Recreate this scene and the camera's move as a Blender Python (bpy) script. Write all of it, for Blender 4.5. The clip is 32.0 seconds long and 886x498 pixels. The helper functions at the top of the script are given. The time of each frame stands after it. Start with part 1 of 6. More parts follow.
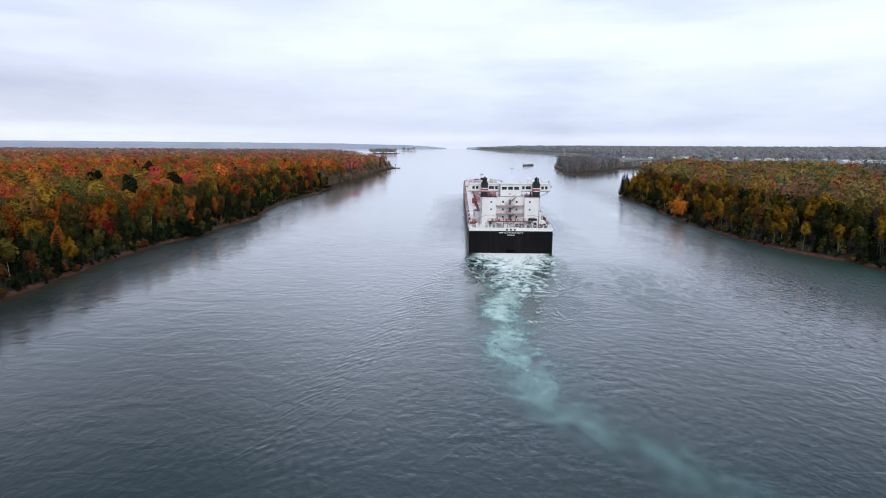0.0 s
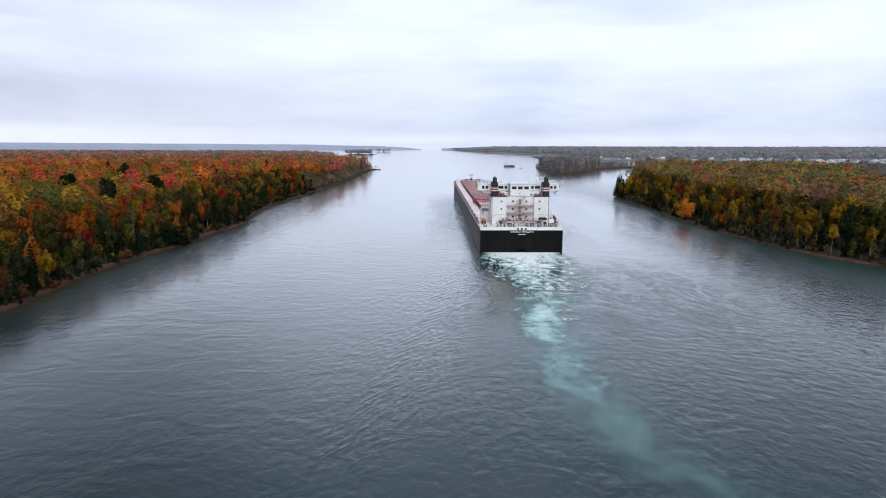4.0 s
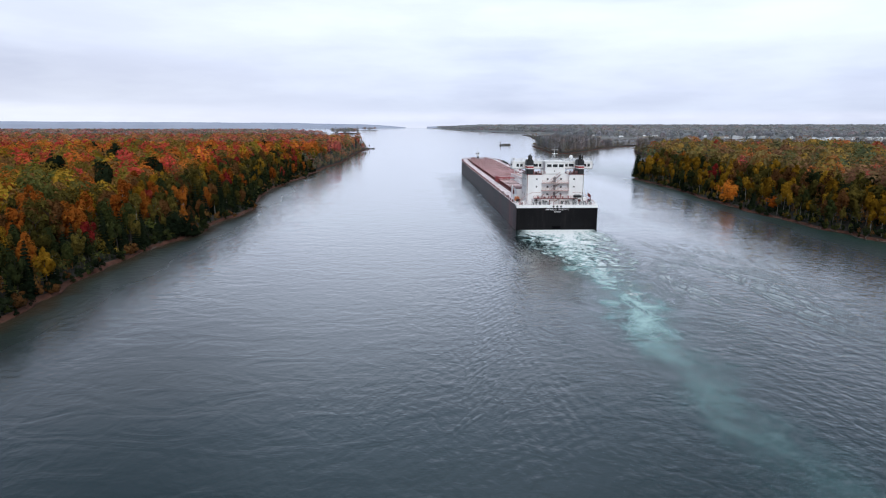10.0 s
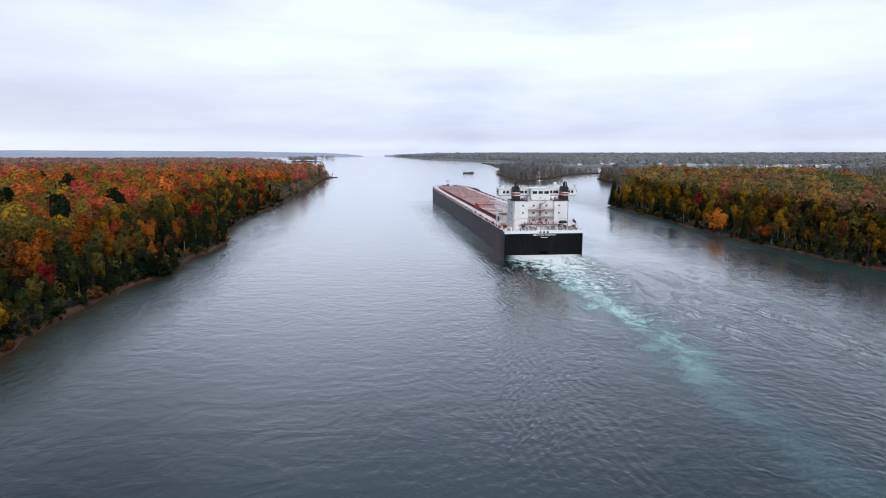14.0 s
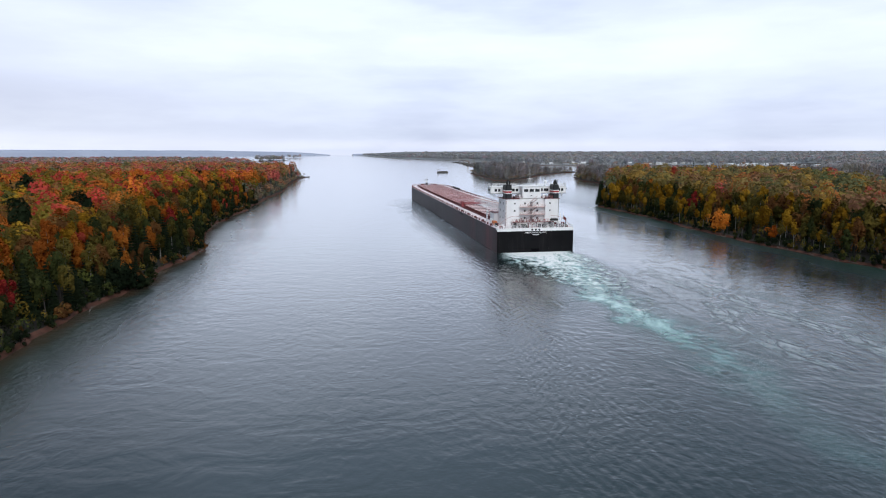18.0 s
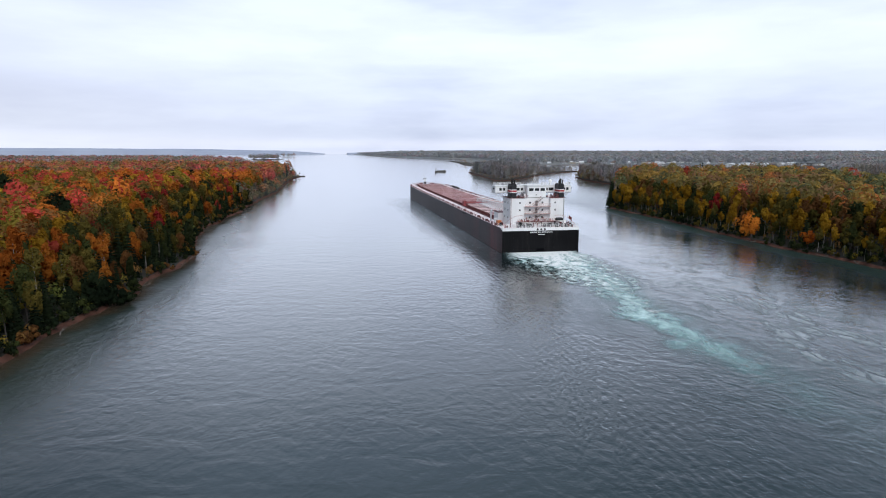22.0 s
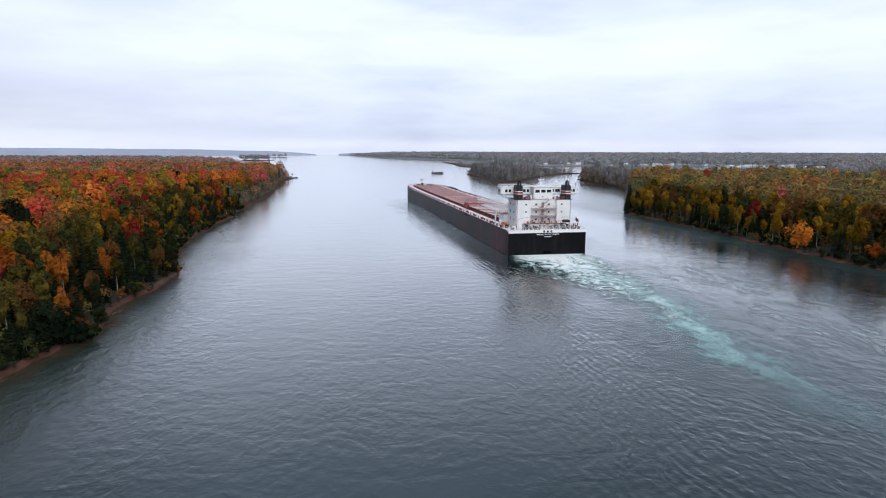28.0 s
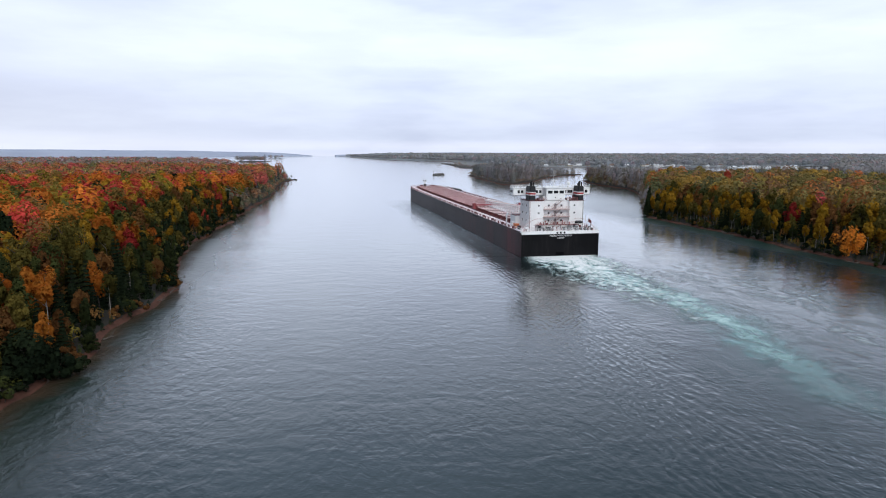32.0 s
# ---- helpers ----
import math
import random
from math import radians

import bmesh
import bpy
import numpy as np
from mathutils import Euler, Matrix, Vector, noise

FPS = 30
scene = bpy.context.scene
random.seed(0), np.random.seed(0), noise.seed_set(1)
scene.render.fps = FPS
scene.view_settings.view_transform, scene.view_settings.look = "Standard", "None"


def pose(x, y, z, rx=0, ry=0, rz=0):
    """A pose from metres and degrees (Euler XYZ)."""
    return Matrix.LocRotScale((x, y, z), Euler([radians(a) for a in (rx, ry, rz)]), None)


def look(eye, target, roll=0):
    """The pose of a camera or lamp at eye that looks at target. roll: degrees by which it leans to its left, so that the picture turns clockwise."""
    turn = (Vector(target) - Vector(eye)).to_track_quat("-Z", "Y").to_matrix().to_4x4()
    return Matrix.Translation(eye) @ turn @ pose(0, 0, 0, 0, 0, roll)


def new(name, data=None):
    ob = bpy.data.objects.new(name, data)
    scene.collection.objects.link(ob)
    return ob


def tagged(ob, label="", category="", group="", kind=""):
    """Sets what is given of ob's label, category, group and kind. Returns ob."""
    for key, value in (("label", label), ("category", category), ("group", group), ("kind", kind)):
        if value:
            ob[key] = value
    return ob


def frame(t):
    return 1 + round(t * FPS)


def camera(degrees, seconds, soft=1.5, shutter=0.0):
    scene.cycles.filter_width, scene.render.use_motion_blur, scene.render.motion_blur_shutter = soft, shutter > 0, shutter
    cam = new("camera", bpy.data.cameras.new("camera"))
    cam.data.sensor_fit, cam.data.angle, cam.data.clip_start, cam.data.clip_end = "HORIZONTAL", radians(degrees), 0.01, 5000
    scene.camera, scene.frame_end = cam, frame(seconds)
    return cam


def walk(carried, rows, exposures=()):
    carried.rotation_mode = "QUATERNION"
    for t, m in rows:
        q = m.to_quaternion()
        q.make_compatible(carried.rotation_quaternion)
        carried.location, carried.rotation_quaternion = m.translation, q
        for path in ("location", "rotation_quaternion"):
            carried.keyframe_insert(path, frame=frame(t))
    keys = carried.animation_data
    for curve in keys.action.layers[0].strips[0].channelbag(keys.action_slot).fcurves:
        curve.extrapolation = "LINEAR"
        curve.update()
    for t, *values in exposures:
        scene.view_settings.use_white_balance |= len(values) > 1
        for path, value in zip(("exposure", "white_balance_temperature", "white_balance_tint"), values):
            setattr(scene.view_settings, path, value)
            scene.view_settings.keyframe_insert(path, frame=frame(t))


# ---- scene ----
from math import cos, pi, sin

cam = camera(70.9, 32.0, soft=1.08)


def view(x, y, z, turn, tilt, roll):
    """A camera pose from its place, its turn to the left, its tilt and its roll in degrees."""
    a, b = radians(turn), radians(tilt)
    way = Vector((-sin(a) * cos(b), cos(a) * cos(b), sin(b)))
    return look((x, y, z), Vector((x, y, z)) + way * 100, roll)


walk(cam, [(t, view(*v)) for t, *v in (
    (0.0, -19.66, -231.92, 40.80, 1.427, -9.609, 0.325), (0.5, -21.45, -229.78, 40.75, 1.124, -9.585, 0.306),
    (1.0, -23.25, -227.64, 40.71, 0.811, -9.568, 0.279), (1.5, -25.05, -225.53, 40.68, 0.487, -9.551, 0.265),
    (2.0, -26.85, -223.45, 40.66, 0.193, -9.538, 0.252), (2.5, -28.64, -221.38, 40.63, -0.116, -9.511, 0.234),
    (3.0, -30.37, -219.31, 40.58, -0.407, -9.516, 0.214), (3.5, -32.06, -217.24, 40.52, -0.704, -9.519, 0.194),
    (5.5, -38.93, -208.62, 40.26, -1.886, -9.464, 0.181), (6.0, -40.66, -206.50, 40.24, -2.159, -9.459, 0.172),
    (6.5, -42.37, -204.37, 40.23, -2.437, -9.455, 0.156), (7.0, -44.07, -202.25, 40.23, -2.582, -9.457, 0.143),
    (7.5, -45.75, -200.12, 40.25, -2.587, -9.444, 0.125), (8.0, -47.39, -198.00, 40.27, -2.571, -9.512, 0.122),
    (8.5, -49.02, -195.89, 40.30, -2.573, -11.249, 0.108), (9.0, -50.64, -193.79, 40.33, -2.562, -12.646, 0.105),
    (9.5, -52.26, -191.72, 40.35, -2.556, -12.580, 0.104), (10.0, -53.89, -189.68, 40.35, -2.552, -11.452, 0.107),
    (10.5, -55.54, -187.64, 40.32, -2.541, -9.962, 0.126), (11.0, -57.17, -185.58, 40.29, -2.572, -8.940, 0.138),
    (11.5, -58.76, -183.49, 40.26, -2.927, -8.803, 0.137), (12.0, -60.31, -181.37, 40.24, -3.640, -8.836, 0.122),
    (12.5, -61.85, -179.23, 40.23, -4.441, -8.867, 0.098), (13.0, -63.38, -177.07, 40.24, -5.147, -8.888, 0.074),
    (13.5, -64.90, -174.92, 40.24, -5.866, -8.907, 0.053), (14.0, -66.40, -172.78, 40.25, -6.568, -8.918, 0.061),
    (14.5, -67.89, -170.63, 40.24, -7.256, -8.947, 0.055), (16.5, -73.68, -162.04, 40.05, -9.116, -9.014, 0.091),
    (17.0, -74.71, -159.67, 40.07, -9.303, -9.010, 0.067), (17.5, -75.58, -157.25, 40.07, -9.471, -9.015, 0.040),
    (18.0, -76.29, -154.75, 40.06, -9.565, -9.009, 0.010), (18.5, -76.87, -152.18, 40.04, -9.650, -9.028, 0.006),
    (19.0, -77.35, -149.52, 40.03, -9.721, -9.049, 0.004), (19.5, -77.77, -146.81, 40.03, -9.783, -9.076, 0.020),
    (20.0, -78.15, -144.08, 40.02, -9.845, -9.089, 0.034), (20.5, -78.50, -141.36, 40.00, -9.902, -9.094, 0.062),
    (21.0, -78.88, -138.66, 39.96, -9.976, -9.092, 0.083), (21.5, -79.27, -136.01, 39.92, -10.052, -9.094, 0.100),
    (22.0, -79.61, -133.39, 39.88, -10.108, -9.098, 0.117), (22.5, -79.94, -130.76, 39.84, -10.182, -9.091, 0.139),
    (23.0, -80.23, -128.10, 39.80, -10.261, -9.078, 0.155), (23.5, -80.50, -125.39, 39.78, -10.332, -9.079, 0.167),
    (24.0, -80.79, -122.68, 39.76, -10.408, -9.069, 0.169), (24.5, -81.09, -119.98, 39.74, -10.478, -9.064, 0.168),
    (25.0, -81.38, -117.26, 39.70, -10.558, -9.052, 0.172), (25.5, -81.70, -114.54, 39.66, -10.641, -9.024, 0.185),
    (27.5, -83.15, -103.86, 39.71, -10.866, -8.998, 0.277), (28.0, -83.88, -101.30, 39.68, -10.929, -8.998, 0.289),
    (28.5, -84.65, -98.75, 39.64, -10.997, -8.995, 0.284), (29.0, -85.45, -96.18, 39.59, -11.036, -8.986, 0.302),
    (29.5, -86.28, -93.64, 39.56, -11.084, -8.975, 0.308), (30.0, -87.09, -91.09, 39.55, -11.131, -8.968, 0.285),
    (30.5, -87.83, -88.51, 39.54, -11.159, -8.959, 0.280), (31.0, -88.48, -85.86, 39.52, -11.215, -8.929, 0.305),
    (31.5, -89.08, -83.16, 39.52, -11.266, -8.897, 0.291), (32.0, -89.66, -80.45, 39.51, -11.326, -8.896, 0.240),
)])

# ---- sky and sun ----
SUN_ELEVATION, SUN_TURN = 42, 168


def make_world():
    """An overcast sky: a thin blue layer behind streaked cloud, dimmed halfway up to darken the near water, brighter
    overhead.
    """
    world = bpy.data.worlds.new("overcast_sky")
    scene.world = world
    world.use_nodes = True
    nt = world.node_tree
    nt.nodes.clear()
    N, L = nt.nodes.new, nt.links.new
    out, back = N("ShaderNodeOutputWorld"), N("ShaderNodeBackground")
    sky = N("ShaderNodeTexSky")
    sky.sky_type, sky.sun_disc = "NISHITA", False
    sky.sun_elevation, sky.sun_rotation = radians(SUN_ELEVATION), radians(SUN_TURN)
    dim = N("ShaderNodeVectorMath")
    dim.operation = "SCALE"
    dim.inputs["Scale"].default_value = 0.10
    L(sky.outputs[0], dim.inputs[0])
    co, sep = N("ShaderNodeTexCoord"), N("ShaderNodeSeparateXYZ")
    L(co.outputs["Generated"], sep.inputs[0])

    def cloud(scale, stretch, detail, rough, w):
        m = N("ShaderNodeMapping")
        m.inputs["Scale"].default_value = (scale, scale, scale * stretch)
        m.inputs["Location"].default_value = (w, w * 0.7, w * 1.3)
        n = N("ShaderNodeTexNoise")
        n.inputs["Scale"].default_value, n.inputs["Detail"].default_value = 1.0, detail
        n.inputs["Roughness"].default_value = rough
        L(co.outputs["Generated"], m.inputs[0])
        L(m.outputs[0], n.inputs[0])
        return n.outputs[0]

    def calc(op, a, b):
        n = N("ShaderNodeMath")
        n.operation = op
        for k, v in enumerate((a, b)):
            if isinstance(v, (int, float)):
                n.inputs[k].default_value = v
            else:
                L(v, n.inputs[k])
        return n.outputs[0]

    def ramp(fac, stops):
        n = N("ShaderNodeValToRGB")
        n.color_ramp.interpolation = "EASE"
        e = n.color_ramp.elements
        while len(e) < len(stops):
            e.new(0.5)
        for k, (p, c) in zip(e, stops):
            k.position, k.color = p, (*c, 1)
        L(fac, n.inputs[0])
        return n.outputs[0]

    def mix(fac, a, b, how="MIX"):
        n = N("ShaderNodeMix")
        n.data_type, n.blend_type = "RGBA", how
        for k, v in ((0, fac), (6, a), (7, b)):
            if isinstance(v, (int, float)):
                n.inputs[k].default_value = v
            elif isinstance(v, tuple):
                n.inputs[k].default_value = (*v, 1)
            else:
                L(v, n.inputs[k])
        return n.outputs[2]

    height = calc("ABSOLUTE", sep.outputs[2], 0)
    # soft bands of cloud, drawn out along the horizon
    high = [(0.30, (0.91, 1.02, 1.24)), (0.50, (0.57, 0.71, 0.90)), (1.0, (0.86, 0.96, 1.10))]
    west = ramp(height, [(0.0, (0.86, 0.91, 1.07)), (0.016, (0.87, 0.92, 1.07)), (0.032, (0.71, 0.765, 0.93)), (0.07, (0.69, 0.745, 0.92)), (0.12, (0.81, 0.88, 1.07)), (0.20, (0.87, 0.95, 1.15))] + high)
    east = ramp(height, [(0.0, (0.80, 0.87, 1.07)), (0.008, (0.84, 0.90, 1.09)), (0.022, (0.73, 0.81, 1.01)), (0.05, (0.78, 0.86, 1.07)), (0.09, (0.85, 0.94, 1.16)), (0.17, (0.92, 1.02, 1.24))] + high)
    base = mix(ramp(calc("ADD", calc("MULTIPLY", sep.outputs[0], 0.5), 0.5), [(0.22, (0, 0, 0)), (0.56, (1, 1, 1))]), west, east)
    streaks = ramp(cloud(1.9, 5.5, 5, 0.5, 3.1), [(0.34, (0.85, 0.86, 0.89)), (0.5, (1.0, 1.0, 1.0)), (0.64, (1.07, 1.07, 1.06))])
    wisps = ramp(cloud(6.0, 4.5, 6, 0.55, 8.4), [(0.35, (0.965, 0.965, 0.975)), (0.65, (1.03, 1.03, 1.02))])
    veil = mix(1.0, mix(1.0, base, streaks, "MULTIPLY"), wisps, "MULTIPLY")
    # brightest along the river; high cloud to both sides dimmed to darken the water
    side = ramp(calc("ADD", calc("MULTIPLY", sep.outputs[0], 0.5), 0.5), [(0.28, (0.49, 0.495, 0.505)), (0.45, (1, 1, 1)), (0.54, (1, 1, 1)), (0.8, (0.58, 0.585, 0.60))])
    veil = mix(ramp(height, [(0.14, (0, 0, 0)), (0.34, (1, 1, 1))]), veil, mix(1.0, veil, side, "MULTIPLY"))
    L(mix(0.95, dim.outputs[0], veil), back.inputs[0])
    back.inputs[1].default_value = 1.0
    L(back.outputs[0], out.inputs[0])


make_world()
sun = new("sun", bpy.data.lights.new("sun", "SUN"))
sun.data.energy, sun.data.angle, sun.data.color = 1.5, radians(35), (1.0, 0.96, 0.9)
a, b = radians(SUN_TURN), radians(SUN_ELEVATION)
sun.matrix_world = look((0, 0, 300), (-sin(a) * cos(b), -cos(a) * cos(b), 300 - sin(b)))
scene.view_settings.exposure = 0.0

# ---- materials ----
class Nodes:
    """A small writer of node materials."""

    def __init__(self, name):
        self.mat = bpy.data.materials.new(name)
        self.mat.use_nodes = True
        self.nt = self.mat.node_tree
        self.p = self.nt.nodes["Principled BSDF"]
        self.co = self.nt.nodes.new("ShaderNodeTexCoord")

    def node(self, kind, **settings):
        n = self.nt.nodes.new(kind)
        for k, v in settings.items():
            setattr(n, k, v)
        return n

    def put(self, socket, v):
        if isinstance(v, (int, float)):
            socket.default_value = v
        elif isinstance(v, tuple):
            socket.default_value = (*v, 1) if len(v) == 3 and socket.type == "RGBA" else v
        else:
            self.nt.links.new(v, socket)

    def scaled(self, scale, space="Object", turn=0.0):
        m = self.node("ShaderNodeMapping")
        m.inputs["Rotation"].default_value = (0, 0, radians(turn))
        m.inputs["Scale"].default_value = scale if isinstance(scale, tuple) else (scale,) * 3
        self.nt.links.new(self.co.outputs[space], m.inputs[0])
        return m.outputs[0]

    def noise(self, scale, detail=3.0, rough=0.55, warp=0.0, space="Object", turn=0.0):
        n = self.node("ShaderNodeTexNoise")
        n.inputs["Scale"].default_value, n.inputs["Detail"].default_value = 1.0, detail
        n.inputs["Roughness"].default_value, n.inputs["Distortion"].default_value = rough, warp
        self.nt.links.new(self.scaled(scale, space, turn), n.inputs[0])
        return n.outputs[0]

    def cells(self, scale, warp, turn=0.0):
        """Distance from the edges of uneven cells, whose outlines wander by warp metres."""
        drift, add, v = self.node("ShaderNodeTexNoise"), self.node("ShaderNodeVectorMath", operation="MULTIPLY_ADD"), self.node("ShaderNodeTexVoronoi", feature="DISTANCE_TO_EDGE")
        drift.inputs["Scale"].default_value, drift.inputs["Detail"].default_value = 0.16, 3.0
        self.nt.links.new(self.co.outputs["Object"], drift.inputs[0])
        self.nt.links.new(drift.outputs["Color"], add.inputs[0])
        add.inputs[1].default_value = (warp, warp, 0)
        self.nt.links.new(self.co.outputs["Object"], add.inputs[2])
        m = self.node("ShaderNodeMapping")
        m.inputs["Rotation"].default_value, m.inputs["Scale"].default_value = (0, 0, radians(turn)), scale
        self.nt.links.new(add.outputs[0], m.inputs[0])
        self.nt.links.new(m.outputs[0], v.inputs["Vector"])
        v.inputs["Scale"].default_value = 1.0
        return v.outputs["Distance"]

    def calc(self, op, a, b=0.0, clamp=False):
        n = self.node("ShaderNodeMath", operation=op, use_clamp=clamp)
        self.put(n.inputs[0], a)
        self.put(n.inputs[1], b)
        return n.outputs[0]

    def ramp(self, fac, *stops):
        n = self.node("ShaderNodeValToRGB")
        e = n.color_ramp.elements
        while len(e) < len(stops):
            e.new(0.5)
        for k, (p, c) in zip(e, stops):
            k.position, k.color = p, ((c, c, c, 1) if isinstance(c, (int, float)) else (*c, 1))
        self.nt.links.new(fac, n.inputs[0])
        return n.outputs[0]

    def mix(self, fac, a, b, how="MIX"):
        n = self.node("ShaderNodeMix", data_type="RGBA", blend_type=how)
        for k, v in ((0, fac), (6, a), (7, b)):
            self.put(n.inputs[k], v)
        return n.outputs[2]

    def bump(self, height, distance, strength=1.0, under=None):
        n = self.node("ShaderNodeBump")
        n.inputs["Distance"].default_value = distance
        self.put(n.inputs["Strength"], strength)
        self.nt.links.new(height, n.inputs["Height"])
        if under is not None:
            self.nt.links.new(under, n.inputs["Normal"])
        return n.outputs[0]

    def set(self, **values):
        names = dict(color="Base Color", rough="Roughness", metal="Metallic", normal="Normal", alpha="Alpha", ior="IOR",
                     spec="Specular IOR Level", coat="Coat Weight", coat_rough="Coat Roughness", coat_normal="Coat Normal", coat_ior="Coat IOR", light="Emission Color", power="Emission Strength")
        for k, v in values.items():
            self.put(self.p.inputs[names[k]], v)
        return self.mat


def paint(name, color, rough=0.5, stain=0.12, scale=0.6, streak=(1.0, 0.0, 0.0), amount=0.0, metal=0.0, spec=0.5):
    """Weathered paint: patchy tone, fine grain and, where asked for, running stains of another colour."""
    n = Nodes(name)
    patch = n.ramp(n.noise(scale, 4), (0.3, 1 - stain), (0.7, 1 + stain * 0.5))
    col = n.mix(1.0, color, patch, "MULTIPLY")
    if amount:
        run = n.ramp(n.noise((0.5, 0.5, 0.06), 5, 0.65), (0.5, 0.0), (0.72, amount))
        col = n.mix(run, col, streak)
    grain = n.noise(9.0, 3)
    return n.set(color=col, rough=n.ramp(grain, (0.3, max(rough - 0.1, 0.05)), (0.7, min(rough + 0.12, 1.0))), metal=metal, spec=spec,
                 normal=n.bump(n.noise(1.6, 4), 0.03, 0.35))


def cover_material():
    """Hatch covers: some freshly painted deep red, some worn to pink, each with patches and streaks of its own."""
    n = Nodes("worn_red_hatch_paint")
    own = n.ramp(n.node("ShaderNodeObjectInfo").outputs["Random"], (0.0, (0.30, 0.03, 0.04)), (0.4, (0.46, 0.075, 0.092)), (0.75, (0.56, 0.15, 0.17)), (1.0, (0.68, 0.33, 0.35)))
    worn = n.ramp(n.noise((0.35, 0.9, 0.5), 5, 0.65, 0.6), (0.50, 0.0), (0.70, 0.6))
    col = n.mix(worn, own, (0.78, 0.50, 0.51))
    dirt = n.ramp(n.noise(0.4, 4), (0.3, 0.68), (0.7, 1.1))
    return n.set(color=n.mix(1.0, col, dirt, "MULTIPLY"), rough=0.62, normal=n.bump(n.noise(1.6, 4), 0.03, 0.35))


def hull_side_material():
    """Charcoal side plating: faded patches, running stains, and rust-red wear in a few stretches of the quarter."""
    n = Nodes("weathered_side_plating")
    way = n.node("ShaderNodeSeparateXYZ")
    n.nt.links.new(n.co.outputs["Object"], way.inputs[0])
    col = n.mix(1.0, (0.050, 0.046, 0.049), n.ramp(n.noise((0.1, 0.03, 0.1), 4), (0.3, 0.65), (0.7, 1.3)), "MULTIPLY")
    runs = n.noise((0.3, 0.22, 0.05), 5, 0.65)
    worn = n.ramp(n.calc("MULTIPLY", way.outputs[1], 0.01), (0.0, 0.30), (0.06, 0.42), (0.09, 1.0), (0.15, 0.95), (0.19, 0.4), (0.26, 0.12), (0.36, 0.1), (0.41, 0.55), (0.47, 0.5), (0.53, 0.1), (0.8, 0.25), (1.0, 0.05))
    worn = n.calc("MULTIPLY", worn, n.ramp(runs, (0.34, 0.35), (0.6, 1.0)))
    col = n.mix(n.calc("MULTIPLY", worn, 0.85), col, (0.17, 0.042, 0.047))
    col = n.mix(n.ramp(n.noise((0.4, 0.4, 0.05), 5, 0.65), (0.52, 0.0), (0.74, 0.5)), col, (0.020, 0.018, 0.019))
    return n.set(color=col, rough=n.ramp(n.noise(6.0, 3), (0.3, 0.42), (0.7, 0.62)), spec=0.3, normal=n.bump(n.noise((0.5, 0.5, 0.5), 4), 0.05, 0.4))


def leafy(n, color):
    """Thin leaves: part of the light goes through them."""
    front, through_leaf, both = n.node("ShaderNodeBsdfDiffuse"), n.node("ShaderNodeBsdfTranslucent"), n.node("ShaderNodeMixShader")
    n.put(front.inputs["Color"], color)
    n.put(through_leaf.inputs["Color"], color)
    both.inputs[0].default_value = 0.38
    n.nt.links.new(front.outputs[0], both.inputs[1])
    n.nt.links.new(through_leaf.outputs[0], both.inputs[2])
    n.nt.links.new(both.outputs[0], n.nt.nodes["Material Output"].inputs["Surface"])
    return n.mat


def leaves(name, dark, mid, light):
    """Foliage: each tree and each clump of it has its own tone."""
    n = Nodes(name)
    info, geo = n.node("ShaderNodeObjectInfo"), n.node("ShaderNodeNewGeometry")
    bough = n.node("ShaderNodeAttribute", attribute_name="bough").outputs["Fac"]
    own = n.calc("ADD", n.calc("MULTIPLY", info.outputs["Random"], 0.5), n.calc("MULTIPLY", geo.outputs["Random Per Island"], 0.2))
    own = n.calc("ADD", own, n.calc("MULTIPLY", bough, 0.3))
    col = n.ramp(own, (0.15, dark), (0.5, mid), (0.85, light))
    grain = n.ramp(n.noise(1.1, 3), (0.3, 0.82), (0.7, 1.18))
    return leafy(n, n.mix(1.0, col, grain, "MULTIPLY"))


def woods(name):
    """Massed foliage: the tone of each tree is held in the mesh, each clump varies it."""
    n = Nodes(name)
    tint, geo = n.node("ShaderNodeAttribute", attribute_name="tint"), n.node("ShaderNodeNewGeometry")
    vary = n.ramp(geo.outputs["Random Per Island"], (0.0, 0.92), (1.0, 1.08))
    grain = n.ramp(n.noise(1.6, 4, 0.65), (0.3, 0.74), (0.7, 1.24))
    return leafy(n, n.mix(1.0, n.mix(1.0, tint.outputs["Color"], vary, "MULTIPLY"), grain, "MULTIPLY"))


